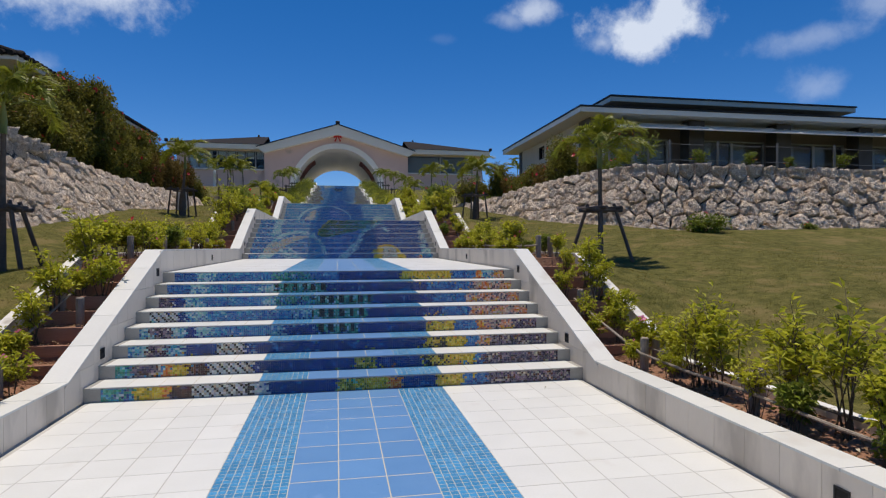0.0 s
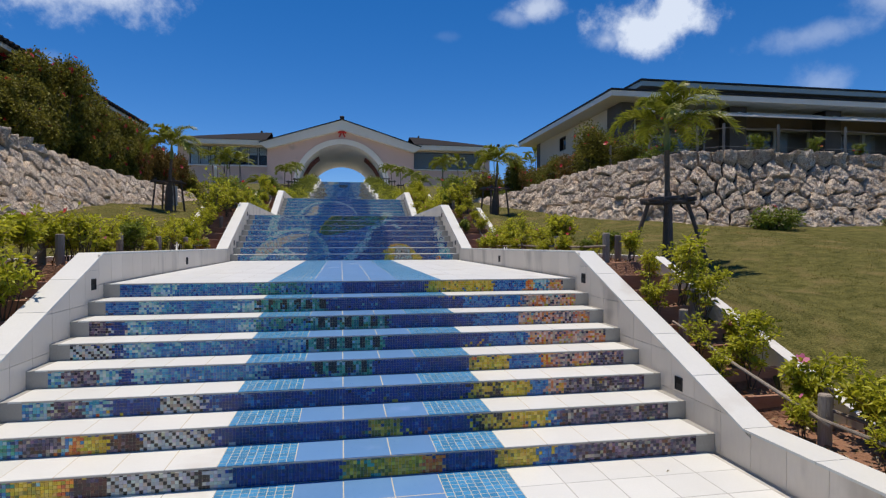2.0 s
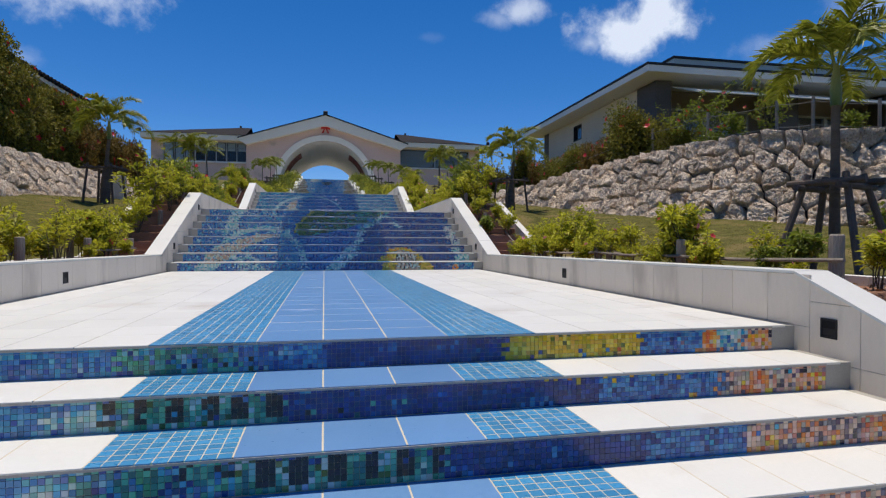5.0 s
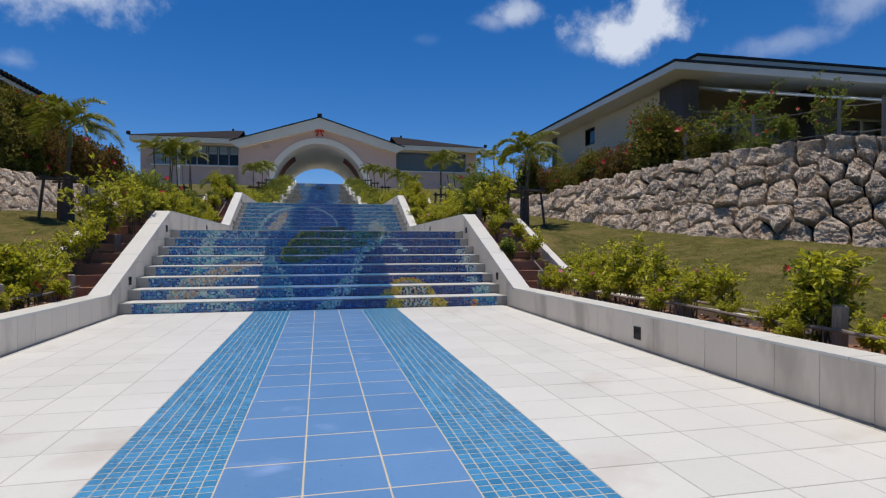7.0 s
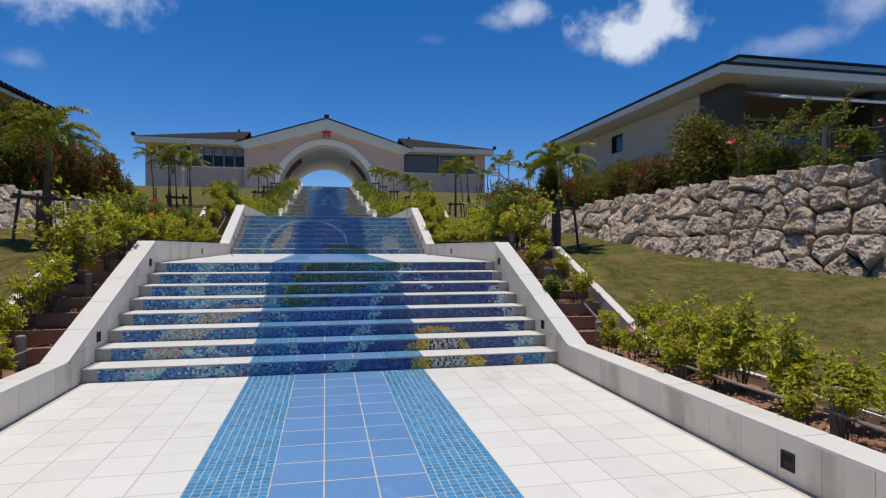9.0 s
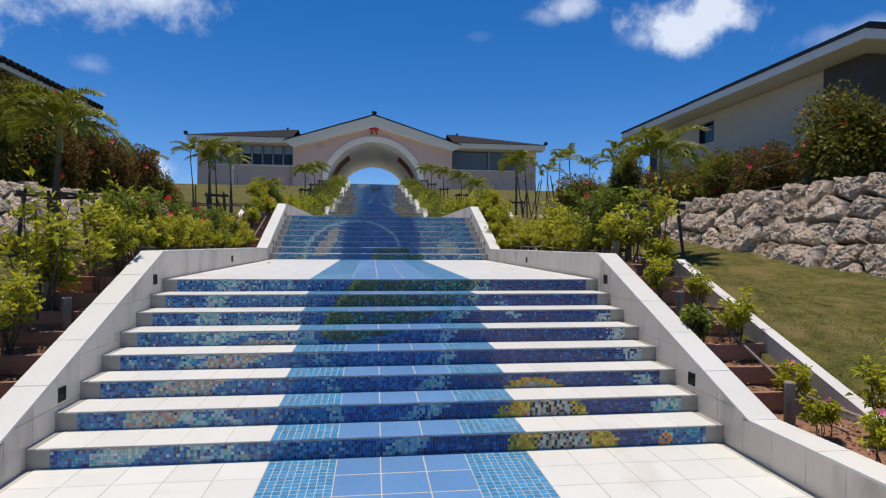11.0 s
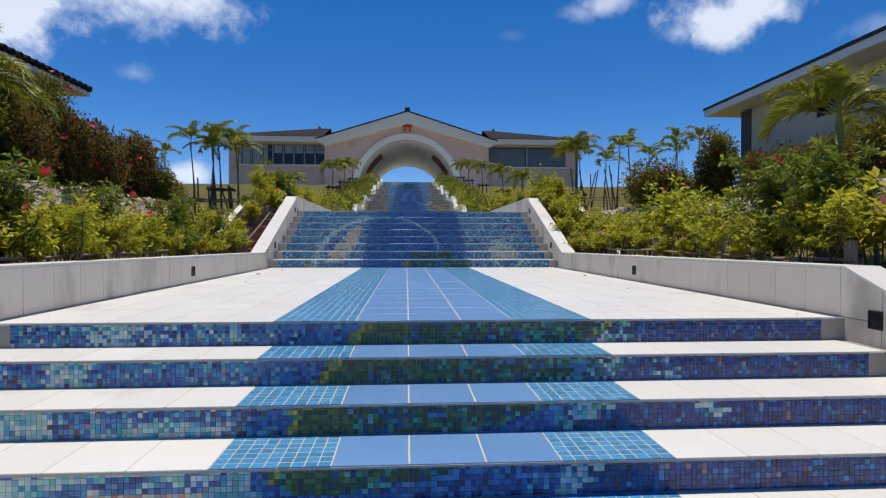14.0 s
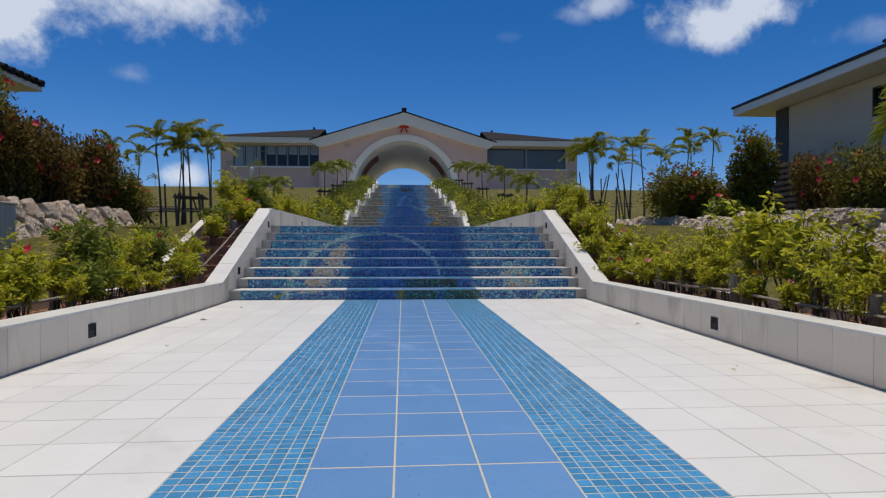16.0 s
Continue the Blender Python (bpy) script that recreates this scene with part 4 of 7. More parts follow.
def side_wall(side, name, y_from, y_to, pieces):
    ks = wall_knots(y_from, y_to)
    inner, outer = HALF + 0.008, HALF + WALL_T
    core = Shape().prism([(y, z - 0.016) for y, z in ks] + [(y, z - 1.7) for y, z in reversed(ks)], *sorted((side * inner, side * (outer - 0.004))))
    ob = tagged(part(name, core.done(name, "grout_grey")), "low white-tiled side wall with a sloping tiled coping", "wall", kind="structure")
    cope, faces = Shape(), Shape()
    for (ya, za), (yb, zb) in zip(ks, ks[1:]):
        length = math.hypot(yb - ya, zb - za)
        n = max(1, round(length / 0.6))
        for i in range(n):
            g = 0.0025 / length
            t0, t1 = i / n + g, (i + 1) / n - g
            p = [(ya + (yb - ya) * t, za + (zb - za) * t) for t in (t0, t1)]
            x0, x1 = sorted((side * (HALF - 0.006), side * (outer + 0.006)))
            target = Shape() if pieces else cope
            target.slab([(x0, *p[0]), (x1, *p[0]), (x1, *p[1]), (x0, *p[1])], 0.016)
            if pieces:
                part("coping_tile", target.done("coping_tile", "tile_white"), ob)
    # facing tiles on the inner side, cut to the slope
    j0, j1 = math.floor((y_from) / TILE), math.ceil(y_to / TILE)
    for j in range(j0, j1):
        ya, yb = max(j * TILE, y_from), min((j + 1) * TILE, y_to)
        if yb - ya < 0.02:
            continue
        base = stair_profile(ya)
        floor_z = 0.0
        for n, y0 in enumerate(FLIGHTS):
            if ya > y0 + RUNS[n] - 0.3:
                floor_z = BASE[n + 1]
        for i in range(-1, 6):
            poly = [(ya + .0017, floor_z + i * COPE + .0017), (yb - .0017, floor_z + i * COPE + .0017), (yb - .0017, floor_z + (i + 1) * COPE - .0017), (ya + .0017, floor_z + (i + 1) * COPE - .0017)]
            for (pa, qa), (pb, qb) in zip(ks, ks[1:]):
                if pa <= (ya + yb) / 2 <= pb:
                    sl = (qb - qa) / (pb - pa)
                    poly = clip_poly(poly, -sl, 1.0, qa - sl * pa - 0.019)
            if len(poly) < 3 or max(p[1] for p in poly) < stair_profile(yb) - 0.45:
                continue
            target = Shape() if pieces else faces
            target.prism(poly, *sorted((side * HALF, side * (inner + 0.001))))
            if pieces:
                part("facing_tile", target.done("facing_tile", "tile_wall"), ob)
    if not pieces:
        part("coping_tiles", cope.done("coping_tiles", "tile_white"), ob)
        part("facing_tiles", faces.done("facing_tiles", "tile_wall"), ob)
    return ob


for side, tag in ((-1, "west"), (1, "east")):
    side_wall(side, "side_wall_%s_near" % tag, 0.0, 30.0, True)
    side_wall(side, "side_wall_%s_start" % tag, START, 0.0, False)
    side_wall(side, "side_wall_%s_far" % tag, 30.0, FLIGHTS[-1] + RUNS[-1] + 1.0, False)

# recessed step lights in the side walls
def step_light(side, y, z):
    ob = tagged(new("step_light"), "small square black recessed step light in the white side wall", "light", group="step lights")
    ob.matrix_basis = pose(side * HALF, y, z)
    w, h = 0.05, 0.053
    s = Shape()
    for a, b, c, d in ((-w, w, h - .01, h), (-w, w, -h, -h + .01), (-w, -w + .01, -h + .01, h - .01), (w - .01, w, -h + .01, h - .01)):
        s.box(*sorted((-side * 0.006, side * 0.012)), a, b, c, d)
    part("bezel", s.done("bezel", "black"), ob)
    part("housing", Shape().box(*sorted((-side * 0.001, side * 0.012)), -w + .01, w - .01, -h + .01, h - .01).done("housing", "black"), ob)
    part("hood", Shape().box(*sorted((-side * 0.004, side * 0.004)), -w + .012, w - .012, 0.0, h - .012).done("hood", "lens"), ob, "dull glass lens")
    return ob


for side in (-1, 1):
    for n in range(3):
        z = n * LIFT
        step_light(side, FLIGHTS[n] + 0.44, z + 0.383)
        step_light(side, FLIGHTS[n] + RUN - 0.23, z + LIFT + 0.012)
        step_light(side, FLIGHTS[n] + RUN + (3.07 if side < 0 else 3.15), z + LIFT + 0.122)
    step_light(side, 2.9, 0.13)

# ---- the hillside ----
BED_IN, BED_OUT = HALF + WALL_T, 3.48
SMOOTH = [sum(stair_profile(y * 0.5 + d * 0.5) for d in range(-9, 10)) / 19 for y in range(-60, 300)]


def smooth_profile(y):
    t = min(max((y + 30) * 2, 0), len(SMOOTH) - 2)
    i = int(t)
    return SMOOTH[i] + (SMOOTH[i + 1] - SMOOTH[i]) * (t - i)


# the rounded foot line of the east boulder wall, from the far end round to the front
def smooth_line(knots, step):
    """Points at even steps along a curve through the knots, each with the way to its left."""
    fine = []
    for i in range(len(knots) - 1):
        p = [Vector(knots[max(0, min(len(knots) - 1, i + d))]) for d in (-1, 0, 1, 2)]
        for k in range(40):
            t = k / 40
            fine.append(0.5 * (2 * p[1] + (p[2] - p[0]) * t + (2 * p[0] - 5 * p[1] + 4 * p[2] - p[3]) * t * t + (3 * p[1] - p[0] - 3 * p[2] + p[3]) * t ** 3))
    fine.append(Vector(knots[-1]))
    pts, gone = [fine[0]], 0.0
    for a, b in zip(fine, fine[1:]):
        gone += (b - a).length
        if gone >= step:
            pts.append(b)
            gone -= step
    out = []
    for i, p in enumerate(pts):
        d = (pts[min(i + 1, len(pts) - 1)] - pts[max(i - 1, 0)]).normalized()
        out.append((p.x, p.y, -d.y, d.x))
    return out


FOOT_STEP = 0.3
EAST_FOOT = smooth_line([(6.6, 34.0), (6.5, 28.5), (6.38, 24.0), (6.38, 21.2), (6.55, 18.9), (7.0, 16.6), (7.75, 14.8), (8.8, 13.85), (10.6, 13.6), (14, 13.55), (22, 13.5)], FOOT_STEP)


def east_foot(s):
    """Place and inward way at s metres along the east wall's foot."""
    t = max(0.0, min(len(EAST_FOOT) - 1.001, s / FOOT_STEP))
    i = int(t)
    return tuple(a + (b - a) * (t - i) for a, b in zip(EAST_FOOT[i], EAST_FOOT[i + 1]))


def terrace_depth(x, y):
    """Metres behind the foot of a boulder wall (negative in front of it)."""
    if x < 0:
        return min(-x - 6.9, y + 30)
    if x < 5.8 or y < 13:
        return -0.5
    if y > 34:
        return x - 6.6
    if x > 22:
        return y - 13.5
    q = min(EAST_FOOT, key=lambda p: (p[0] - x) ** 2 + (p[1] - y) ** 2)
    return (x - q[0]) * q[2] + (y - q[1]) * q[3]


def terrace_top(x, y):
    if x > 0:
        return 3.50 + 0.16 * math.exp(-((y - 17.5) / 3.0) ** 2) - 0.10 * min(1, max(0, (y - 20) / 4))
    return 3.85 - 0.22 * min(1, max(0, (y - 14) / 7))


def lawn(x, y):
    """The natural slope."""
    a = abs(x)
    k = min(1.0, max(0.0, (a - 3.6) / 1.9))
    z = stair_profile(y) + 0.06 + (smooth_profile(y) - stair_profile(y) - 0.06) * k * k * (3 - 2 * k)
    level = 1 - min(1.0, max(0.0, (y - 32) / 14))
    far = min(1.0, max(0.0, (y - 20.5) / 4.5))
    tilt = 0.12 * (1 - 0.45 * far) if x > 0 else 0.14 * (1 - 0.76 * far)
    z += (tilt * min(max(a - 3.6, 0), 4) + 0.02 * max(a - 9.6, 0)) * level
    if y > 75:
        z += min(1.0, (y - 75) / 15) * 0.35 * min(1, max(0, (a - 3.3) / 3))
    if y > 84 and a < 9.5:
        z = TOP_Z - 0.25
    if y > 122:
        z -= (y - 122) * 0.03
    if a > 45:
        z -= (a - 45) * 0.06
    return z + 0.03 * noise.noise((x * 0.35, y * 0.35, 0)) * (1 if a > 4 else 0)


def ground(x, y):
    z = lawn(x, y)
    if y < 60:
        d = terrace_depth(x, y)
        if d > 0:
            up = max(z, terrace_top(x, y))
            fade = min(1.0, max(0.0, (36 - y) / 4)) if x > 0 else min(1.0, max(0.0, (33.5 - y) / 3))
            z = z + (up - z) * min(1.0, max(0.0, d - 0.45) / 0.75) * fade
    return z


def build_ground():
    xs = sorted({round(s * v, 3) for s in (-1, 1) for v in [0, 2.0, 3.3, 3.42, 3.56] + [3.9 + 0.4 * i for i in range(26)] + [15 + 2.0 * i for i in range(12)] + [45, 60, 90, 150, 300, 700, 1600, 4000]})
    ys = [-4000, -1500, -500, -200, -90, -50, -30] + [-24 + 2.0 * i for i in range(12)] + [0.0 + 0.45 * i for i in range(90)] + [41 + 1.5 * i for i in range(44)] + [110, 125, 150, 200, 320, 600, 1400, 4000]
    verts, faces = [], []
    for y in ys:
        for x in xs:
            if y < -24 or y > 140 or abs(x) > 80:
                z = ground(max(-80, min(80, x)), max(-24, min(140, y))) - 0.01 * max(0, abs(x) - 80) ** 0.8 - (0.02 * max(0, y - 140) if y > 0 else 0.3)
            else:
                z = ground(x, y)
            if abs(x) < 3.4:
                z = stair_profile(y) - 1.2 if y < 100 else z
            verts.append((x, y, z))
    nx = len(xs)
    for j in range(len(ys) - 1):
        for i in range(nx - 1):
            faces.append((j * nx + i, j * nx + i + 1, (j + 1) * nx + i + 1, (j + 1) * nx + i))
    me = mesh("ground", verts, faces, "grass")
    me.shade_smooth()
    return tagged(part("ground", me), "mown lawn slope with dry brownish patches", "lawn", kind="structure")


build_ground()
# pale paving hidden by the crest, added to bounce light onto front and vault
tagged(part("plaza", Shape().box(-9.4, -HALF - 0.4, 84.2, 121.5, TOP_Z - 0.3, TOP_Z).box(HALF + 0.4, 9.4, 84.2, 121.5, TOP_Z - 0.3, TOP_Z).box(-9.4, 9.4, 96.1, 121.5, TOP_Z - 0.3, TOP_Z - 0.004).done("plaza", "tile_white")), "unseen pale paved plaza before and under the arch, added to bounce light", "plaza", kind="structure")


def build_blades():
    """Short grass near the stairway."""
    r = np.random.RandomState(5)
    n = 150000
    x = np.where(r.rand(n) < 0.62, r.uniform(3.6, 9.5, n), -r.uniform(3.6, 7.0, n))
    y = 1 + 33 * r.rand(n) ** 1.25
    keep = [i for i in range(n) if terrace_depth(x[i], y[i]) < -0.05]
    verts, faces = [], []
    for i in keep:
        z = ground(x[i], y[i])
        a, h, w = r.rand() * 6.28, r.uniform(0.008, 0.024), r.uniform(0.003, 0.006)
        dx, dy = math.cos(a) * w, math.sin(a) * w
        lx, ly = r.normal(0, 0.03), r.normal(0, 0.03)
        b = len(verts)
        verts += [(x[i] - dx, y[i] - dy, z - .005), (x[i] + dx, y[i] + dy, z - .005), (x[i] + lx, y[i] + ly, z + h)]
        faces.append((b, b + 1, b + 2))
    return tagged(part("grass", mesh("grass", verts, faces, "blade")), "short dry-green grass blades on the lawn", "grass", kind="stuff")


build_blades()


# ---- planting beds beside the stairway ----
def bed_level(y):
    """Soil level, stepped behind boards beside the flights."""
    z = 0.0
    for y0, run, lift in zip(FLIGHTS, RUNS, LIFTS):
        if y >= y0 + run:
            z += lift
        elif y > y0 - 0.1:
            return z + lift * math.floor((y - y0 + 0.1) / (run + 0.1) * 8) / 8 + 0.15
    return z + 0.17


def planting_bed(side):
    s = Shape()
    ys = [START + 0.5 * i for i in range(28)]
    for i in range(-2, 12 * 58):
        ys.append(i / 12 + 0.35)
    ys = sorted(set(ys))
    rows = []
    for y in ys:
        row = []
        for t in (0, 0.2, 0.4, 0.6, 0.8, 1.0):
            x = BED_IN - 0.01 + (BED_OUT - BED_IN + 0.03) * t
            z = bed_level(y) + 0.025 * noise.noise((x * 6, y * 6, side)) + 0.02 * noise.noise((x * 19, y * 19, side))
            row.append((side * x, y, z))
        rows.append(row)
    v = [p for r in rows for p in r]
    f = [(j * 6 + i, j * 6 + i + 1, (j + 1) * 6 + i + 1, (j + 1) * 6 + i) for j in range(len(rows) - 1) for i in range(5)]
    ob = tagged(part("planting_bed_%s" % ("west" if side < 0 else "east"), mesh("planting_bed", v, f, "soil")), "strip of bare red-brown soil beside the side wall", "soil", kind="structure")
    return ob


def terrace_board(side, y, z):
    """A brown board that holds one step of the bed."""
    w = BED_OUT - BED_IN - 0.03
    s = Shape().box(-w / 2, w / 2, -0.015, 0.015, -0.12, 0.035, 0.004)
    ob = tagged(part("terrace_board", s.done("terrace_board", "board")), "weathered brown board holding back the stepped soil", "board", group="terrace boards")
    ob.matrix_basis = pose(side * (BED_IN + BED_OUT) / 2, y, z, rng.uniform(-3, 3), rng.uniform(-1, 1), rng.uniform(-1.5, 1.5))
    return ob


def bed_curb(side):
    s = Shape()
    ys = sorted({START, FLIGHTS[-1] + RUNS[-1]} | {y for y0, run in zip(FLIGHTS, RUNS) for y in (y0 - 0.3, y0 + run)} | {-6 + 1.0 * i for i in range(73)})
    ob = tagged(new("curb_%s" % ("west" if side < 0 else "east")), "white concrete kerb between bed and lawn", "kerb", kind="structure")
    for a, b in zip(ys, ys[1:]):
        if b - a < 0.05:
            continue
        x0, x1 = sorted((side * BED_OUT, side * (BED_OUT + 0.12)))
        za, zb = stair_profile(a) + 0.24, stair_profile(b) + 0.24
        q = Shape().slab([(x0, a + .003, za), (x1, a + .003, za), (x1, b - .003, zb), (x0, b - .003, zb)], 0.45)
        part("kerb_stone", q.done("kerb_stone", "curb"), ob)
    return ob


for side in (-1, 1):
    planting_bed(side)
    bed_curb(side)
    for n, y0 in enumerate(FLIGHTS[:4]):
        for k in range(1, 8):
            y = y0 - 0.1 + (RUNS[n] + 0.1) * k / 8
            terrace_board(side, y - 0.01, bed_level(y + 0.02))


# ---- boulder walls ----
def boulder(poly, depth, seed, place, wear=1.0):
    """A rough coral block over a 2D outline; place() carries outline and height into the world."""
    cx, cy = sum(p[0] for p in poly) / len(poly), sum(p[1] for p in poly) / len(poly)
    ring = []
    for i, p in enumerate(poly):
        q = poly[(i + 1) % len(poly)]
        m = max(1, round(math.dist(p, q) / 0.042))
        for k in range(m):
            ring.append((p[0] + (q[0] - p[0]) * k / m, p[1] + (q[1] - p[1]) * k / m))
    n = len(ring)
    verts, faces = [], []
    levels = ((1.0, -0.2), (0.995, 0.2), (0.97, 0.52), (0.93, 0.76), (0.87, 0.91), (0.80, 0.98), (0.69, 1.0), (0.57, 1.02), (0.45, 1.02), (0.33, 1.02), (0.21, 1.0), (0.10, 1.0))
    tilt = (noise.noise((seed, 1.7, 0)) * 0.28, noise.noise((seed, 5.1, 0)) * 0.28)
    for s, h in levels:
        for p in ring:
            x, y = cx + (p[0] - cx) * s, cy + (p[1] - cy) * s
            rough = 0.07 * noise.noise((x * 3.4, y * 3.4, seed)) + 0.03 * noise.noise((x * 8, y * 8, seed + 9)) - 0.045 * abs(noise.noise((x * 13, y * 13, seed + 4))) - 0.055 * abs(noise.noise((x * 25, y * 25, seed + 2)))
            rough = wear * (rough + tilt[0] * (x - cx) + tilt[1] * (y - cy))
            jx, jy = 0.035 * noise.noise((x * 6, y * 6, seed + 3)), 0.035 * noise.noise((x * 6, y * 6, seed + 5))
            verts.append(place(x + jx, y + jy, depth * h + (rough * min(1, h * 1.6) if h > 0 else 0)))
    verts.append(place(cx, cy, depth + 0.05 * noise.noise((cx * 4, cy * 4, seed))))
    for l in range(len(levels) - 1):
        for i in range(n):
            j = (i + 1) % n
            faces.append((l * n + i, l * n + j, (l + 1) * n + j, (l + 1) * n + i))
    top, c = (len(levels) - 1) * n, len(levels) * n
    faces += [(top + i, top + (i + 1) % n, c) for i in range(n)]
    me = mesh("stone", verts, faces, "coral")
    return me


def boulder_wall(name, foot, s0, s1, seed, label, wear=1.0, crown=lambda s: 0.10):
    """Stones of uneven outline over a battered face. foot(s) gives x, y and the horizontal way into the bank."""
    r = random.Random(seed)
    lean = 0.95
    base = lambda s: lawn(*foot(s)[:2]) - 0.12
    def top(s):
        x, y, u, v = foot(s)
        return ground(x + 1.45 * u, y + 1.45 * v) + crown(s)

    clamp = lambda s: max(s0, min(s1, s))
    rise = lambda s: max(0.05, top(clamp(s)) - base(clamp(s)))
    pts = []
    for row in range(7):
        s = s0 + r.uniform(-0.3, 0.2)
        while s < s1 + 0.4:
            step = r.uniform(0.36, 0.66)
            pts.append((s + step / 2, rise(s + step / 2) - (row + 0.46) * 0.37 + r.uniform(-0.09, 0.09)))
            s += step

    def place(u, v, h):
        s = max(s0 - 0.2, min(s1 + 0.2, u))
        x, y, u_in, v_in = foot(s)
        hz = base(s) + v
        sink = lean * max(0, min(1.1, v / 1.5)) - h * 0.93
        return (x + u_in * sink, y + v_in * sink, hz + 0.3 * h)

    root = tagged(new(name), label, "stone wall", kind="structure")
    # dark sheet behind the blocks, visible through their gaps
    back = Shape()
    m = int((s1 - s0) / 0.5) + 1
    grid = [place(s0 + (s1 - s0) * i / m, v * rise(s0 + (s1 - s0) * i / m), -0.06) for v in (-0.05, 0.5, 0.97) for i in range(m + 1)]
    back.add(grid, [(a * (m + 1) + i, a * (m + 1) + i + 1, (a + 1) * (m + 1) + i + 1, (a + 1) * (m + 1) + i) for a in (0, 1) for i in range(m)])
    part("core", back.done("core", "coral_back"), root, "dark backing sheet behind the blocks")
    sites = [p for p in pts if p[1] > -0.08]
    for i, p in enumerate(sites):
        crest = rise(p[0]) + r.uniform(-0.05, 0.05)
        poly = [(max(s0, p[0] - 1), max(-0.05, p[1] - 1)), (min(s1, p[0] + 1), max(-0.05, p[1] - 1)), (min(s1, p[0] + 1), min(crest, p[1] + 1)), (max(s0, p[0] - 1), min(crest, p[1] + 1))]
        if poly[1][0] - poly[0][0] < 0.1:
            continue
        for j, q in enumerate(sites):
            if j != i and abs(q[0] - p[0]) < 2 and abs(q[1] - p[1]) < 2:
                a, b = q[0] - p[0], q[1] - p[1]
                l = math.hypot(a, b)
                poly = clip_poly(poly, a / l, b / l, (a * (p[0] + q[0]) + b * (p[1] + q[1])) / 2 / l - 0.014)
                if len(poly) < 3:
                    break
        if len(poly) < 3:
            continue
        part("stone", boulder(poly, r.uniform(0.13, 0.24) * (0.5 + 0.5 * wear), seed * 10 + i, place, wear), root)
    return root


LIME = "retaining wall of rough pale grey coral limestone blocks"
boulder_wall("boulder_wall_east", east_foot, 0.6, FOOT_STEP * (len(EAST_FOOT) - 2), 11, LIME)
boulder_wall("boulder_wall_west", lambda s: (-6.9, s, -1.0, 0.0), 3.0, 30.9, 13, LIME, 0.55, lambda s: 0.14 + 0.40 * max(0.0, min(1.0, (21.5 - s) / 7.5)))

# ---- buildings ----
def hip_roof(s, x0, x1, y0, y1, z, rise, inset):
    """Four slopes over a rectangle, meeting in a ridge."""
    if x1 - x0 > y1 - y0:
        m = (y0 + y1) / 2
        a, b = (x0 + inset, m, z + rise), (x1 - inset, m, z + rise)
        s.add([(x0, y0, z), (x1, y0, z), (x1, y1, z), (x0, y1, z), a, b], [(0, 1, 5, 4), (1, 2, 5), (2, 3, 4, 5), (3, 0, 4), (3, 2, 1, 0)])
    else:
        m = (x0 + x1) / 2
        a, b = (m, y0 + inset, z + rise), (m, y1 - inset, z + rise)
        s.add([(x0, y0, z), (x1, y0, z), (x1, y1, z), (x0, y1, z), a, b], [(0, 1, 4), (1, 2, 5, 4), (2, 3, 5), (3, 0, 4, 5), (3, 2, 1, 0)])


def wall_with_hole(s, x0, x1, y0, y1, z0, z1, hy0, hy1, hz0, hz1):
    """A wall slab lying along y with one opening through it."""
    s.box(x0, x1, y0, hy0, z0, z1)
    s.box(x0, x1, hy1, y1, z0, z1)
    s.box(x0, x1, hy0, hy1, z0, hz0)
    s.box(x0, x1, hy0, hy1, hz1, z1)


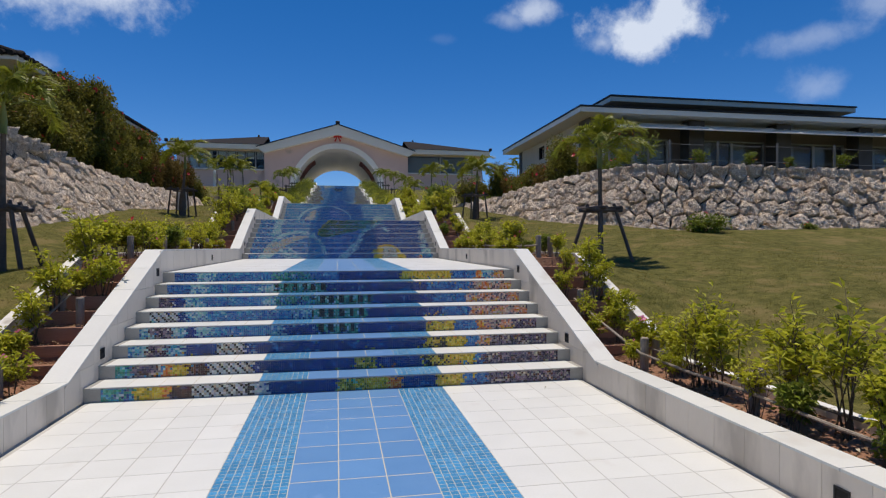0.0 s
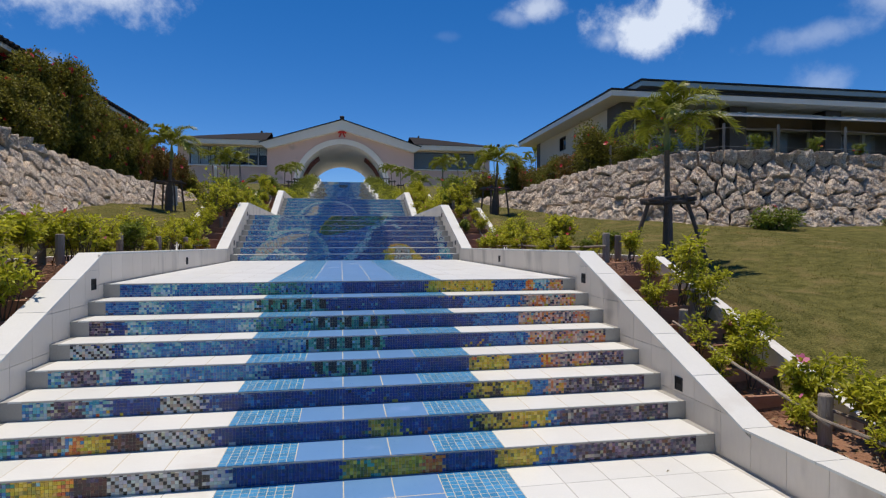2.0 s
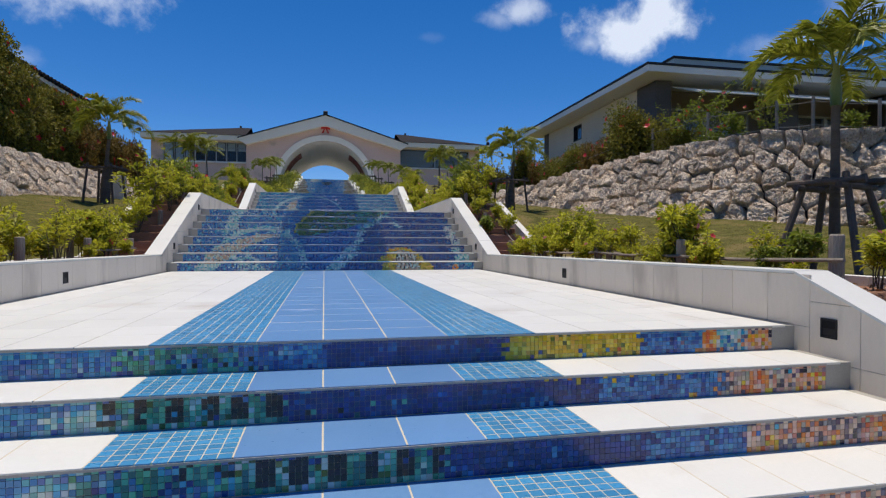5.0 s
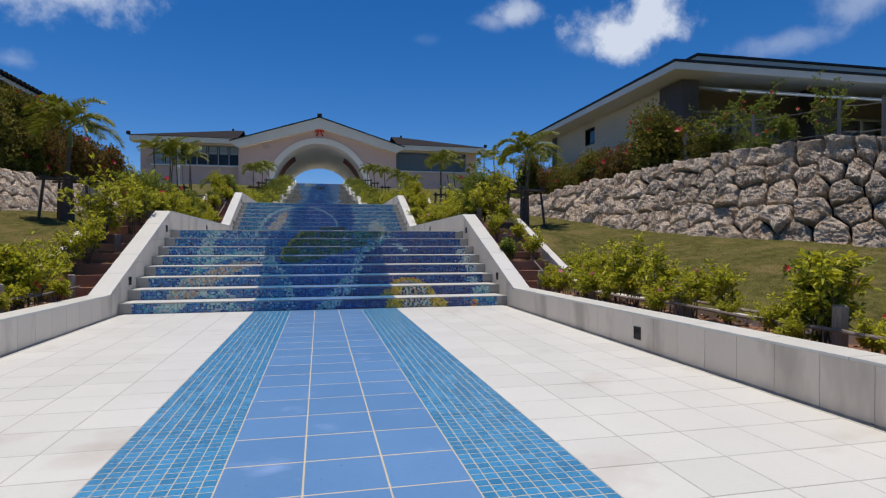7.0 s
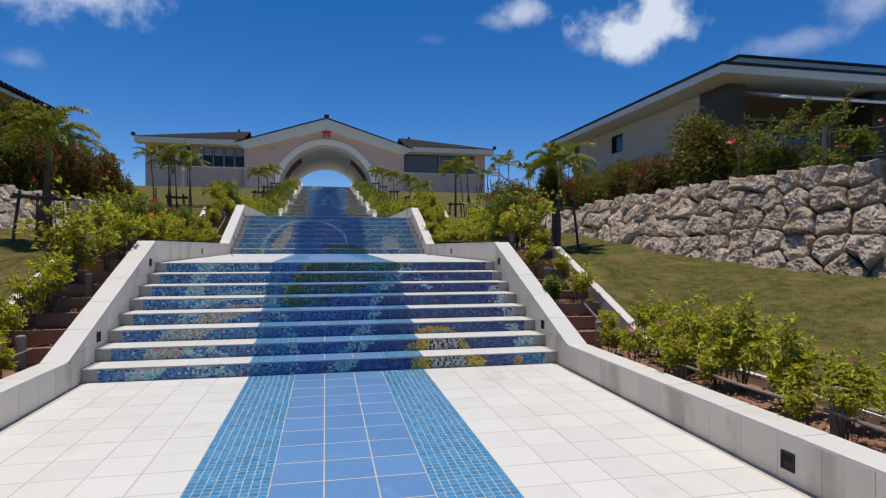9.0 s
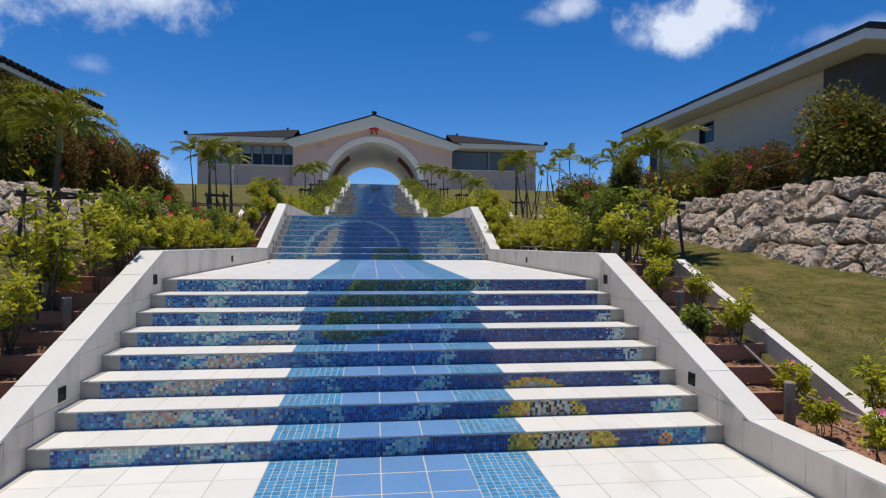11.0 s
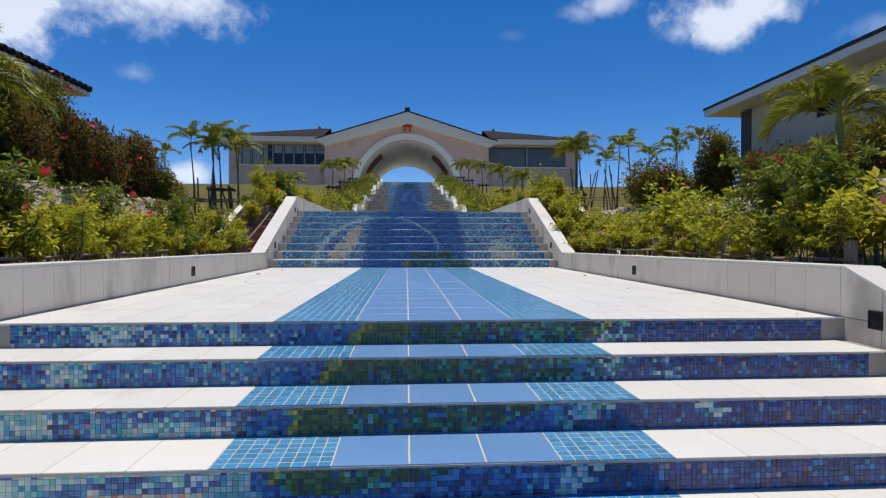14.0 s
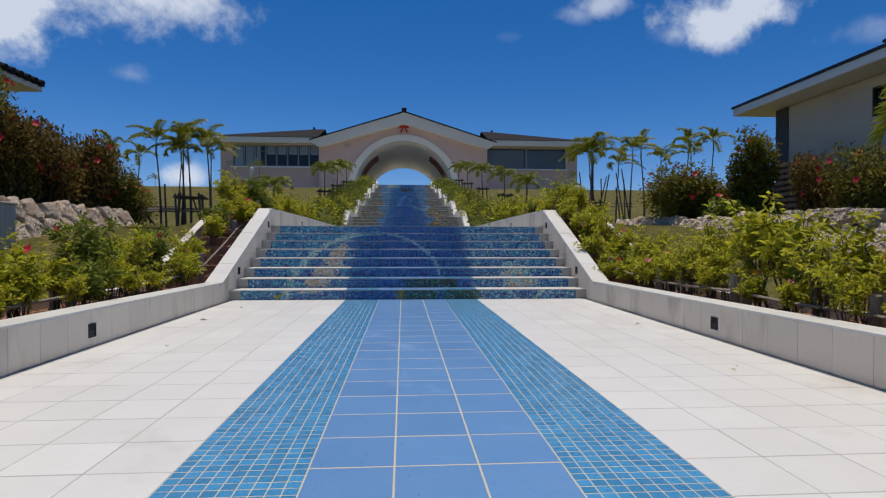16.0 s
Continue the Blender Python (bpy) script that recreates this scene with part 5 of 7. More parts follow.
def east_house():
    ob = tagged(new("house"), "single-storey house with cream cladding, deep white eaves and dark columns", "house")
    z0, zt = 3.45, 6.56
    X0, X1, Y0, Y1 = 9.85, 27.0, 21.5, 30.75
    # cladding courses on the side towards the stairway
    s = Shape()
    wall_with_hole(s, X0 + 0.006, X0 + 0.25, Y0 + 1.1, Y1 - 0.5, z0, zt, 26.8, 27.6, 5.7, 6.33)
    part("wall", s.done("wall", "brick_cream"), ob, "cream brick-clad side wall")
    courses = Shape()
    h = 0.095
    k = 0
    z = z0
    while z + h < zt:
        cuts = [(Y0 + 1.1, 26.77), (27.63, Y1 - 0.5)] if 5.6 < z < 6.36 else [(Y0 + 1.1, Y1 - 0.5)]
        for a, b in cuts:
            y = a - (0.3 if k % 2 else 0)
            while y < b:
                u, v = max(a, y + 0.004), min(b, y + 0.6 - 0.004)
                if v - u > 0.03:
                    courses.box(X0, X0 + 0.035, u, v, z + 0.004, z + h - 0.004)
                y += 0.6
        z += h
        k += 1
    tagged(part("cladding", courses.done("cladding", "brick_cream"), ob, "thin cream cladding bricks"), kind="stuff")
    part("pilaster", Shape().box(X0 - 0.02, X0 + 0.5, Y0, Y0 + 1.1, z0, zt).done("pilaster", "wall_dark"), ob, "dark grey corner pier")
    part("pilaster", Shape().box(X0 - 0.02, X0 + 0.5, Y1 - 0.5, Y1, z0, zt).done("pilaster", "wall_dark"), ob, "dark grey corner pier")
    win = part("window", Shape().box(X0 + 0.10, X0 + 0.14, 26.85, 27.55, 5.75, 6.28).done("window", "glass"), ob, "small dark window")
    f = Shape()
    for a, b, c, d in ((26.8, 26.85, 5.7, 6.33), (27.55, 27.6, 5.7, 6.33), (26.85, 27.55, 5.7, 5.75), (26.85, 27.55, 6.28, 6.33)):
        f.box(X0 + 0.02, X0 + 0.2, a, b, c, d)
    part("window_frame", f.done("window_frame", "black"), win)
    part("room", Shape().box(X0 + 0.26, X0 + 0.3, 26.6, 27.8, 5.5, 6.5).done("room", "interior"), ob)
    part("plinth", Shape().box(X0 - 0.05, X0 + 0.004, Y0 + 1.1, Y1 - 0.5, z0, 4.62).done("plinth", "wall_dark"), ob, "dark grey base band")
    # recessed porch front
    back = Shape().box(X0 + 0.5, X1, 22.55, 22.7, z0, zt).box(X0 + 0.25, X0 + 0.5, Y0 + 1.1, 24.2, z0, zt)
    part("porch_wall", back.done("porch_wall", "wall_taupe"), ob, "taupe front wall")
    part("rear_wall", Shape().box(X0 + 0.25, X1, Y1 - 0.25, Y1, z0, zt).box(X1 - 0.25, X1, 24.2, Y1 - 0.25, z0, zt).done("rear_wall", "wall_dark"), ob)
    part("porch_floor", Shape().box(X0, X1, Y0 - 0.6, 24.0, z0 - 0.4, z0 + 0.12).done("porch_floor", "road"), ob, "grey porch slab")
    for x in (14.5, 18.6, 22.7):
        part("column", Shape().box(x - 0.35, x + 0.35, Y0 - 0.1, Y0 + 0.55, z0, zt, 0.01).done("column", "wall_dark"), ob, "square dark grey column")
    for x in (11.35, 12.95, 16.0, 17.6, 20.1, 21.7, 24.4):
        d = part("door", Shape().box(x - 0.74, x + 0.74, 22.36, 22.38, z0 + 0.12, z0 + 2.42).done("door", "glass"), ob, "dark glazed sliding door")
        f = Shape()
        for a, b in ((-0.80, -0.74), (0.74, 0.80)):
            f.box(x + a, x + b, 22.3, 22.42, z0 + 0.12, z0 + 2.42)
        f.box(x - 0.80, x + 0.80, 22.3, 22.42, z0 + 2.42, z0 + 2.49)
        part("door_frame", f.done("door_frame", "frame_grey"), d)
        part("curtain", Shape().box(x - 0.72, x + (0.72 if x < 14 else -0.1), 22.45, 22.47, z0 + 0.14, z0 + 2.4).done("curtain", "sheer"), d, "grey sheer curtain")
    part("post", Shape().box(10.55, 10.65, 21.95, 22.05, z0, zt).done("post", "fascia"), ob, "slim white post")
    # hanging canopy of pale sheets between white ribs
    sheet = Shape().add([(10.5, 20.36, 5.96), (27.0, 20.36, 5.96), (27.0, 21.9, 6.5), (10.5, 21.9, 6.5), (10.5, 20.36, 5.94), (27.0, 20.36, 5.94), (27.0, 21.9, 6.48), (10.5, 21.9, 6.48)],
                        [(0, 1, 2, 3), (7, 6, 5, 4), (0, 4, 5, 1), (1, 5, 6, 2), (2, 6, 7, 3), (3, 7, 4, 0)])
    canopy = part("canopy", sheet.done("canopy", "canopy"), ob, "pale translucent canopy sheet")
    for k in range(4):
        y, z = 20.37 + 0.4 * k, 5.97 + 0.14 * k
        part("rib", Shape().tube([(10.5, y, z), (27.0, y, z)], [0.022, 0.022], 6).done("rib", "fascia"), canopy, "white rib")
    for x in (10.6, 14.5, 18.6, 22.7, 26.8):
        part("bracket", Shape().tube([(x, 20.37, 5.98), (x, 21.9, 6.51)], [0.025, 0.025], 6).done("bracket", "fascia"), canopy, "white bracket")
    # lower roof: fascia, soffit, black edge
    x0, x1, y0, y1, zr = 9.1, 27.8, 20.75, 31.55, 6.58
    part("fascia", Shape().box(x0, x1, y0, y1, zr, zr + 0.20, 0.01).done("fascia", "fascia"), ob, "white painted eave")
    part("roof_edge", Shape().box(x0 - 0.03, x1 + 0.03, y0 - 0.03, y1 + 0.03, zr + 0.203, zr + 0.262).done("roof_edge", "roof_line"), ob, "thin black roof edge")
    s = Shape()
    hip_roof(s, x0 + 0.05, x1, y0 + 0.05, y1 - 0.05, zr + 0.264, 0.5, 4.0)
    part("roof", s.done("roof", "roof_dark"), ob, "dark low-pitched roof")
    part("clerestory", Shape().box(12.6, 23.6, 24.2, 28.5, 6.8, 7.72).done("clerestory", "wall_dark"), ob, "dark clerestory band")
    part("upper_fascia", Shape().box(11.65, 24.2, 23.35, 29.3, 7.74, 7.95, 0.01).done("upper_fascia", "fascia_green"), ob, "pale upper eave")
    part("upper_roof", Shape().box(11.61, 24.24, 23.3, 29.35, 7.953, 8.02).done("upper_roof", "roof_line"), ob, "black upper roof edge")
    # slatted screen at the far corner
    for i in range(9):
        part("slat", Shape().box(8.9, 9.0, 28.2, 30.2, z0 + 0.25 + i * 0.14, z0 + 0.33 + i * 0.14).done("slat", "timber"), ob, "grey screen slat")
    for y in (28.2, 29.2, 30.16):
        part("screen_post", Shape().box(9.0, 9.08, y - 0.04, y + 0.04, z0 - 0.1, z0 + 1.5).done("screen_post", "timber"), ob)
    corner = Vector((9.1, 20.75, 0))
    ob.matrix_basis = Matrix.Translation(corner) @ Matrix.Rotation(radians(-0.7), 4, 'Z') @ Matrix.Translation(-corner)
    return ob


east_house()


def west_house():
    ob = tagged(new("house"), "house with a dark tiled hip roof behind the hedge", "house")
    x1, y0, y1, z = -9.1, 18.4, 30.9, 6.72
    x0 = -24.0
    part("wall", Shape().box(x0 + 0.8, x1 - 0.85, y0 + 0.85, y1 - 0.85, 3.4, z).done("wall", "brick_cream"), ob, "cream rendered wall")
    part("soffit", Shape().box(x0, x1, y0, y1, z, z + 0.14, 0.01).done("soffit", "fascia"), ob, "white eave")
    s = Shape()
    hip_roof(s, x0 - 0.05, x1 + 0.05, y0 - 0.05, y1 + 0.05, z + 0.143, 2.1, 6.0)
    roof = part("roof", s.done("roof", "roof_dark"), ob, "dark tiled hip roof")
    # round eave tiles
    for i in range(int((y1 - y0) / 0.26)):
        y = y0 + 0.13 + i * 0.26
        part("eave_tile", Shape().tube([(x1 + 0.10, y, z + 0.17), (x1 - 0.55, y, z + 0.37)], [0.085, 0.085], 8).done("eave_tile", "roof_dark"), roof)
    for i in range(14):
        x = x1 - 0.13 - i * 0.26
        part("eave_tile", Shape().tube([(x, y0 - 0.10, z + 0.17), (x, y0 + 0.55, z + 0.35)], [0.085, 0.085], 8).done("eave_tile", "roof_dark"), roof)
    return ob


west_house()


def gate_building():
    """The long pale building on the crest with a round arch through its gabled middle."""
    ob = tagged(new("gatehouse"), "long pinkish stucco building with a round arch under a gable", "building")
    F, D = 92.0, 28.0
    zg, cz, ro, ri = 7.6, 9.95, 7.45, 6.68
    half, ze, zr = 11.3, 16.4, 20.2
    # gabled front with the arch cut through: strips either side of the half round
    n = 28
    arc = [(-ri * math.cos(math.pi * i / n), cz + ri * math.sin(math.pi * i / n)) for i in range(n + 1)]
    top = lambda x: zr - 0.3 - (zr - ze) * abs(x) / 12.4
    for name, y0, y1 in (("front_wall", F, F + 0.6), ("rear_wall", F + D - 0.6, F + D)):
        outline = [(-half, zg), (-half, top(half)), (0, top(0)), (half, top(half)), (half, zg), (ri, zg)] + [(-x, z) for x, z in arc] + [(-ri, zg)]
        k = len(outline)
        s = Shape().add([(x, y0, z) for x, z in outline] + [(x, y1, z) for x, z in outline],
                        [tuple(range(k - 1, -1, -1)), tuple(range(k, 2 * k))] + [(i, (i + 1) % k, (i + 1) % k + k, i + k) for i in range(k)])
        part(name, s.done(name, "stucco_pink"), ob, "pinkish stucco gable wall")
    ring = Shape()
    for i in range(n):
        a0, a1 = math.pi * i / n, math.pi * (i + 1) / n
        v = [(-r * math.cos(a), y, cz + r * math.sin(a)) for y in (F - 0.25, F + 0.1) for r, a in ((ri - 0.05, a0), (ro, a0), (ro, a1), (ri - 0.05, a1))]
        ring.add(v, [(0, 1, 2, 3), (7, 6, 5, 4), (0, 3, 7, 4), (1, 5, 6, 2)])
    part("arch_moulding", ring.done("arch_moulding", "stucco_cream"), ob, "cream raised arch surround")
    vault = Shape()
    for i in range(n):
        a0, a1 = math.pi * i / n, math.pi * (i + 1) / n
        vault.add([(-r * math.cos(a), y, cz + r * math.sin(a)) for r in (ri, ri + 0.4) for y in (F + 0.6, F + D - 0.6) for a in (a0, a1)],
                  [(0, 1, 3, 2), (4, 6, 7, 5)])
    part("vault", vault.done("vault", "stucco_cream"), ob, "cream barrel vault")
    for side in (-1, 1):
        for y in (F + 7.0,):
            g = Shape()
            for i in range(7):
                a = radians(22 + 5.2 * i)
                c = Vector((side * (ri - 0.08) * math.cos(a), y, cz + (ri - 0.08) * math.sin(a)))
                g.box(c.x - 0.10, c.x + 0.10, y - 1.6, y + 1.6, c.z - 0.12, c.z + 0.12)
            for dy in (-1.6, 0, 1.6):
                pts = [(side * (ri - 0.15) * math.cos(radians(20 + 5 * i)), y + dy, cz + (ri - 0.15) * math.sin(radians(20 + 5 * i))) for i in range(8)]
                g.tube(pts, [0.14] * 8, 6)
            part("lattice_panel", g.done("lattice_panel", "wood_red"), ob, "red-brown timber lattice in the vault")
    # rake boards and gable roof
    for side in (-1, 1):
        rake = Shape()
        x1 = side * 12.25
        pts = [(0, zr), (x1, zr - 3.82), (x1, zr - 4.1), (side * 11.2, zr - 4.7), (0, zr - 1.5)]
        v = [(x, F - 1.0, z) for x, z in pts] + [(x, F + 0.02, z) for x, z in pts]
        rake.add(v, [(0, 1, 2, 3, 4), (9, 8, 7, 6, 5)] + [(i, i + 5, (i + 1) % 5 + 5, (i + 1) % 5) for i in range(5)])
        part("rake_board", rake.done("rake_board", "stucco_cream"), ob, "deep cream gable board")
        roof = Shape().add([(0, F - 1.15, zr + 0.05), (x1 * 1.01, F - 1.15, zr - 3.82), (x1 * 1.01, F + D, zr - 3.82), (0, F + D, zr + 0.05),
                            (0, F - 1.15, zr + 0.17), (x1 * 1.01, F - 1.15, zr - 3.72), (x1 * 1.01, F + D, zr - 3.72), (0, F + D, zr + 0.17)],
                           [(3, 2, 1, 0), (4, 5, 6, 7), (0, 1, 5, 4), (1, 2, 6, 5), (2, 3, 7, 6)])
        part("roof", roof.done("roof", "roof_line"), ob, "thin dark gable roof")
    part("ridge_tile", Shape().box(-0.33, 0.33, F - 1.2, F - 0.4, zr + 0.15, zr + 0.62, 0.08).done("ridge_tile", "roof_line"), ob, "dark ridge end tile")
    # wings
    for side, length in ((-1, 13.0), (1, 12.7)):
        xa, xb = half, half + length
        wing = part("wing_wall", Shape().box(*sorted((side * xa, side * xb)), F + 0.8, F + 1.1, zg, 13.1).box(*sorted((side * xa, side * xb)), F + 0.8, F + 1.1, 15.95, 16.4)
                    .box(*sorted((side * (xb - 1.6), side * xb)), F + 0.8, F + 1.1, 13.1, 15.95)
                    .box(*sorted((side * (xb - 0.3), side * xb)), F + 1.1, F + 14, zg, 16.4).done("wing_wall", "stucco_pink"), ob, "pinkish stucco wing wall")
        part("fascia", Shape().box(*sorted((side * (xa + 0.0), side * (xb + 1.0))), F - 0.6, F + 1.3, 16.02, 16.8, 0.05).done("fascia", "stucco_cream"), ob, "cream eave band")
        r = Shape()
        xi, xo, xr, m = side * (half + 0.05), side * (xb + 1.1), side * (half + 1.4), F + 7.0
        v = [(xi, F - 0.7, 16.82), (xo, F - 0.7, 16.82), (xo, F + 14.7, 16.82), (xi, F + 14.7, 16.82), (xi, m, 19.35), (xr, m, 19.35)]
        r.add(v, [(0, 1, 5, 4), (1, 2, 5), (2, 3, 4, 5), (3, 2, 1, 0)] if side > 0 else [(4, 5, 1, 0), (5, 2, 1), (5, 4, 3, 2), (0, 1, 2, 3)])
        part("wing_roof", r.done("wing_roof", "roof_dark"), ob, "dark low tiled wing roof")
        part("sill", Shape().box(*sorted((side * xa, side * (xb - 1.3))), F + 0.55, F + 0.798, 12.9, 13.1, 0.02).done("sill", "fascia"), ob, "white window sill")
        part("room", Shape().box(*sorted((side * xa, side * (xb - 1.5))), F + 3.6, F + 3.7, 12.6, 16.2).box(*sorted((side * xa, side * (xb - 1.5))), F + 1.2, F + 3.6, 12.6, 12.7).done("room", "interior"), ob, "dim room behind the windows")
        bays = 8 if side < 0 else 2
        w = (length - 1.6) / bays
        for i in range(bays):
            x0, x1 = sorted((side * (xa + i * w), side * (xa + (i + 1) * w)))
            win = part("window", Shape().box(x0 + 0.12, x1 - 0.12, F + 0.93, F + 0.96, 13.2, 15.85).done("window", "glass"), ob, "large fixed window")
            f = Shape()
            t = 0.07 if side < 0 else 0.12
            f.box(x0, x0 + t, F + 0.82, F + 1.06, 13.1, 15.95).box(x1 - t, x1, F + 0.82, F + 1.06, 13.1, 15.95)
            f.box(x0 + t, x1 - t, F + 0.82, F + 1.06, 15.83, 15.95).box(x0 + t, x1 - t, F + 0.82, F + 1.06, 13.1, 13.2)
            if side < 0:
                f.box(x0 + t, x1 - t, F + 0.85, F + 1.0, 15.1, 15.17)
            part("window_frame", f.done("window_frame", "frame_grey"), win)
            if side < 0:
                part("blind", Shape().box(x0 + 0.2, x1 - 0.2 - (0.5 if i == 5 else 0), F + 1.0, F + 1.03, 13.2 if i > 4 else 14.7, 15.8).done("blind", "curtain"), win, "pale blind")
            if side > 0:
                part("blind", Shape().box(x0 + 0.2, x1 - 0.3, F + 1.0, F + 1.03, 13.3, 15.7).done("blind", "sheer"), win, "grey sheer curtain")
        part("ridge_tile", Shape().box(*sorted((side * (xb + 0.85), side * (xb + 1.3))), F - 0.9, F - 0.4, 16.8, 17.3, 0.08).done("ridge_tile", "roof_line"), ob)
        part("ridge_tile", Shape().box(side * 13.0 - 0.14, side * 13.0 + 0.14, F + 6.8, F + 7.2, 18.9, 19.62, 0.05).done("ridge_tile", "roof_line"), ob)
    return ob


gate_building()


def ribbon_bow():
    """Red bow above the arch: two loops, a knot and two tails."""
    ob = tagged(new("ribbon_bow"), "large red ribbon bow above the arch", "bow")
    ob.matrix_basis = pose(0.0, 91.75, 18.15)
    ob.scale = (0.56, 0.56, 0.56)
    for side in (-1, 1):
        s = Shape().add([(side * 0.12, y, z) for y in (-0.12, 0.12) for z in (0.45, 0.75)] + [(side * 1.15, y, z) for y in (-0.16, 0.12) for z in (0.15, 1.15)],
                        [(0, 1, 5, 4), (2, 6, 7, 3), (1, 3, 7, 5), (0, 4, 6, 2), (4, 5, 7, 6)])
        part("loop", s.done("loop", "red_bow"), ob)
        t = Shape().add([(side * 0.05, y, 0.5) for y in (-0.05, 0.1)] + [(side * 0.35, y, 0.45) for y in (-0.05, 0.1)] + [(side * 0.55, y, -0.85) for y in (-0.1, 0.1)] + [(side * 1.0, y, -0.75) for y in (-0.1, 0.1)],
                        [(0, 2, 6, 4), (1, 5, 7, 3), (0, 4, 5, 1), (2, 3, 7, 6), (4, 6, 7, 5)])
        part("tail", t.done("tail", "red_bow"), ob)
    part("knot", Shape().box(-0.2, 0.2, -0.2, 0.12, 0.4, 0.8, 0.06).done("knot", "red_bow"), ob)
    return ob


ribbon_bow()


def meter_cabinet(x, y, w=0.52, h=0.85):
    z = ground(x, y)
    ob = tagged(new("utility_cabinet"), "grey painted steel utility cabinet on the lawn", "cabinet")
    ob.matrix_basis = pose(x, y, z - 0.06)
    part("body", Shape().box(-w / 2, w / 2, -0.16, 0.16, 0.05, h, 0.012).done("body", "box_grey"), ob)
    part("lid", Shape().box(-w / 2 - 0.02, w / 2 + 0.02, -0.19, 0.18, h, h + 0.04, 0.01).done("lid", "box_grey"), ob)
    part("plinth", Shape().box(-w / 2 - 0.04, w / 2 + 0.04, -0.2, 0.2, -0.15, 0.05, 0.01).done("plinth", "curb"), ob)
    d = part("door", Shape().box(-w / 2 + 0.03, w / 2 - 0.03, -0.172, -0.16, 0.1, h - 0.04, 0.004).done("door", "box_grey"), ob)
    part("handle", Shape().box(w / 2 - 0.09, w / 2 - 0.07, -0.185, -0.172, 0.4, 0.52).done("handle", "black"), d)
    return ob


meter_cabinet(-6.55, 25.6, 0.31, 0.74)

# ---- plants ----
def leaf_mesh(name, centres, normals, lengths, mat, seed, width=0.5, fold=0.25, droop=0.3):
    """Folded pointed leaves, one island each. normals give the way each leaf grows."""
    r = np.random.RandomState(seed)
    n = len(centres)
    c, d, l = np.asarray(centres, float), np.asarray(normals, float), np.asarray(lengths, float)[:, None]
    d /= np.linalg.norm(d, axis=1, keepdims=True) + 1e-9
    side = np.cross(d, r.normal(size=(n, 3)) * 0.6 + [0, 0, 1])
    side /= np.linalg.norm(side, axis=1, keepdims=True) + 1e-9
    up = np.cross(side, d)
    mid = c + d * l * 0.45 + up * l * 0.04
    tip = c + d * l - np.array([0, 0, 1.0]) * l * droop * r.rand(n, 1)
    a = mid + side * l * width / 2 + up * l * fold * 0.4
    b = mid - side * l * width / 2 + up * l * fold * 0.4
    v = np.stack([c, a, tip, b], 1).reshape(-1, 3)
    me = bpy.data.meshes.new(name)
    me.vertices.add(4 * n)
    me.vertices.foreach_set("co", v.ravel())
    tri = (np.arange(n)[:, None] * 4 + np.array([[0, 1, 2, 0, 2, 3]])).ravel()
    me.loops.add(6 * n)
    me.loops.foreach_set("vertex_index", tri)
    me.polygons.add(2 * n)
    me.polygons.foreach_set("loop_start", np.arange(2 * n) * 3)
    me.update(calc_edges=True)
    me.validate()
    me.materials.append(M[mat])
    return me


def flower(size, mat, seed):
    """Five broad petals round a short stamen."""
    r = random.Random(seed)
    s = Shape()
    for i in range(5):
        a = 2 * math.pi * i / 5 + r.uniform(-.1, .1)
        u, w = Vector((math.cos(a), math.sin(a), 0.35)), Vector((-math.sin(a), math.cos(a), 0))
        p = [Vector((0, 0, 0)), u * size * .6 + w * size * .42, u * size * 1.05 + w * size * .2, u * size * 1.05 - w * size * .2, u * size * .6 - w * size * .42]
        s.add(p, [(0, 1, 2, 3, 4)])
    s.tube([(0, 0, 0), (0, 0, size * 0.9)], [size * .07, size * .05], 5)
    return s.done("flower", mat)


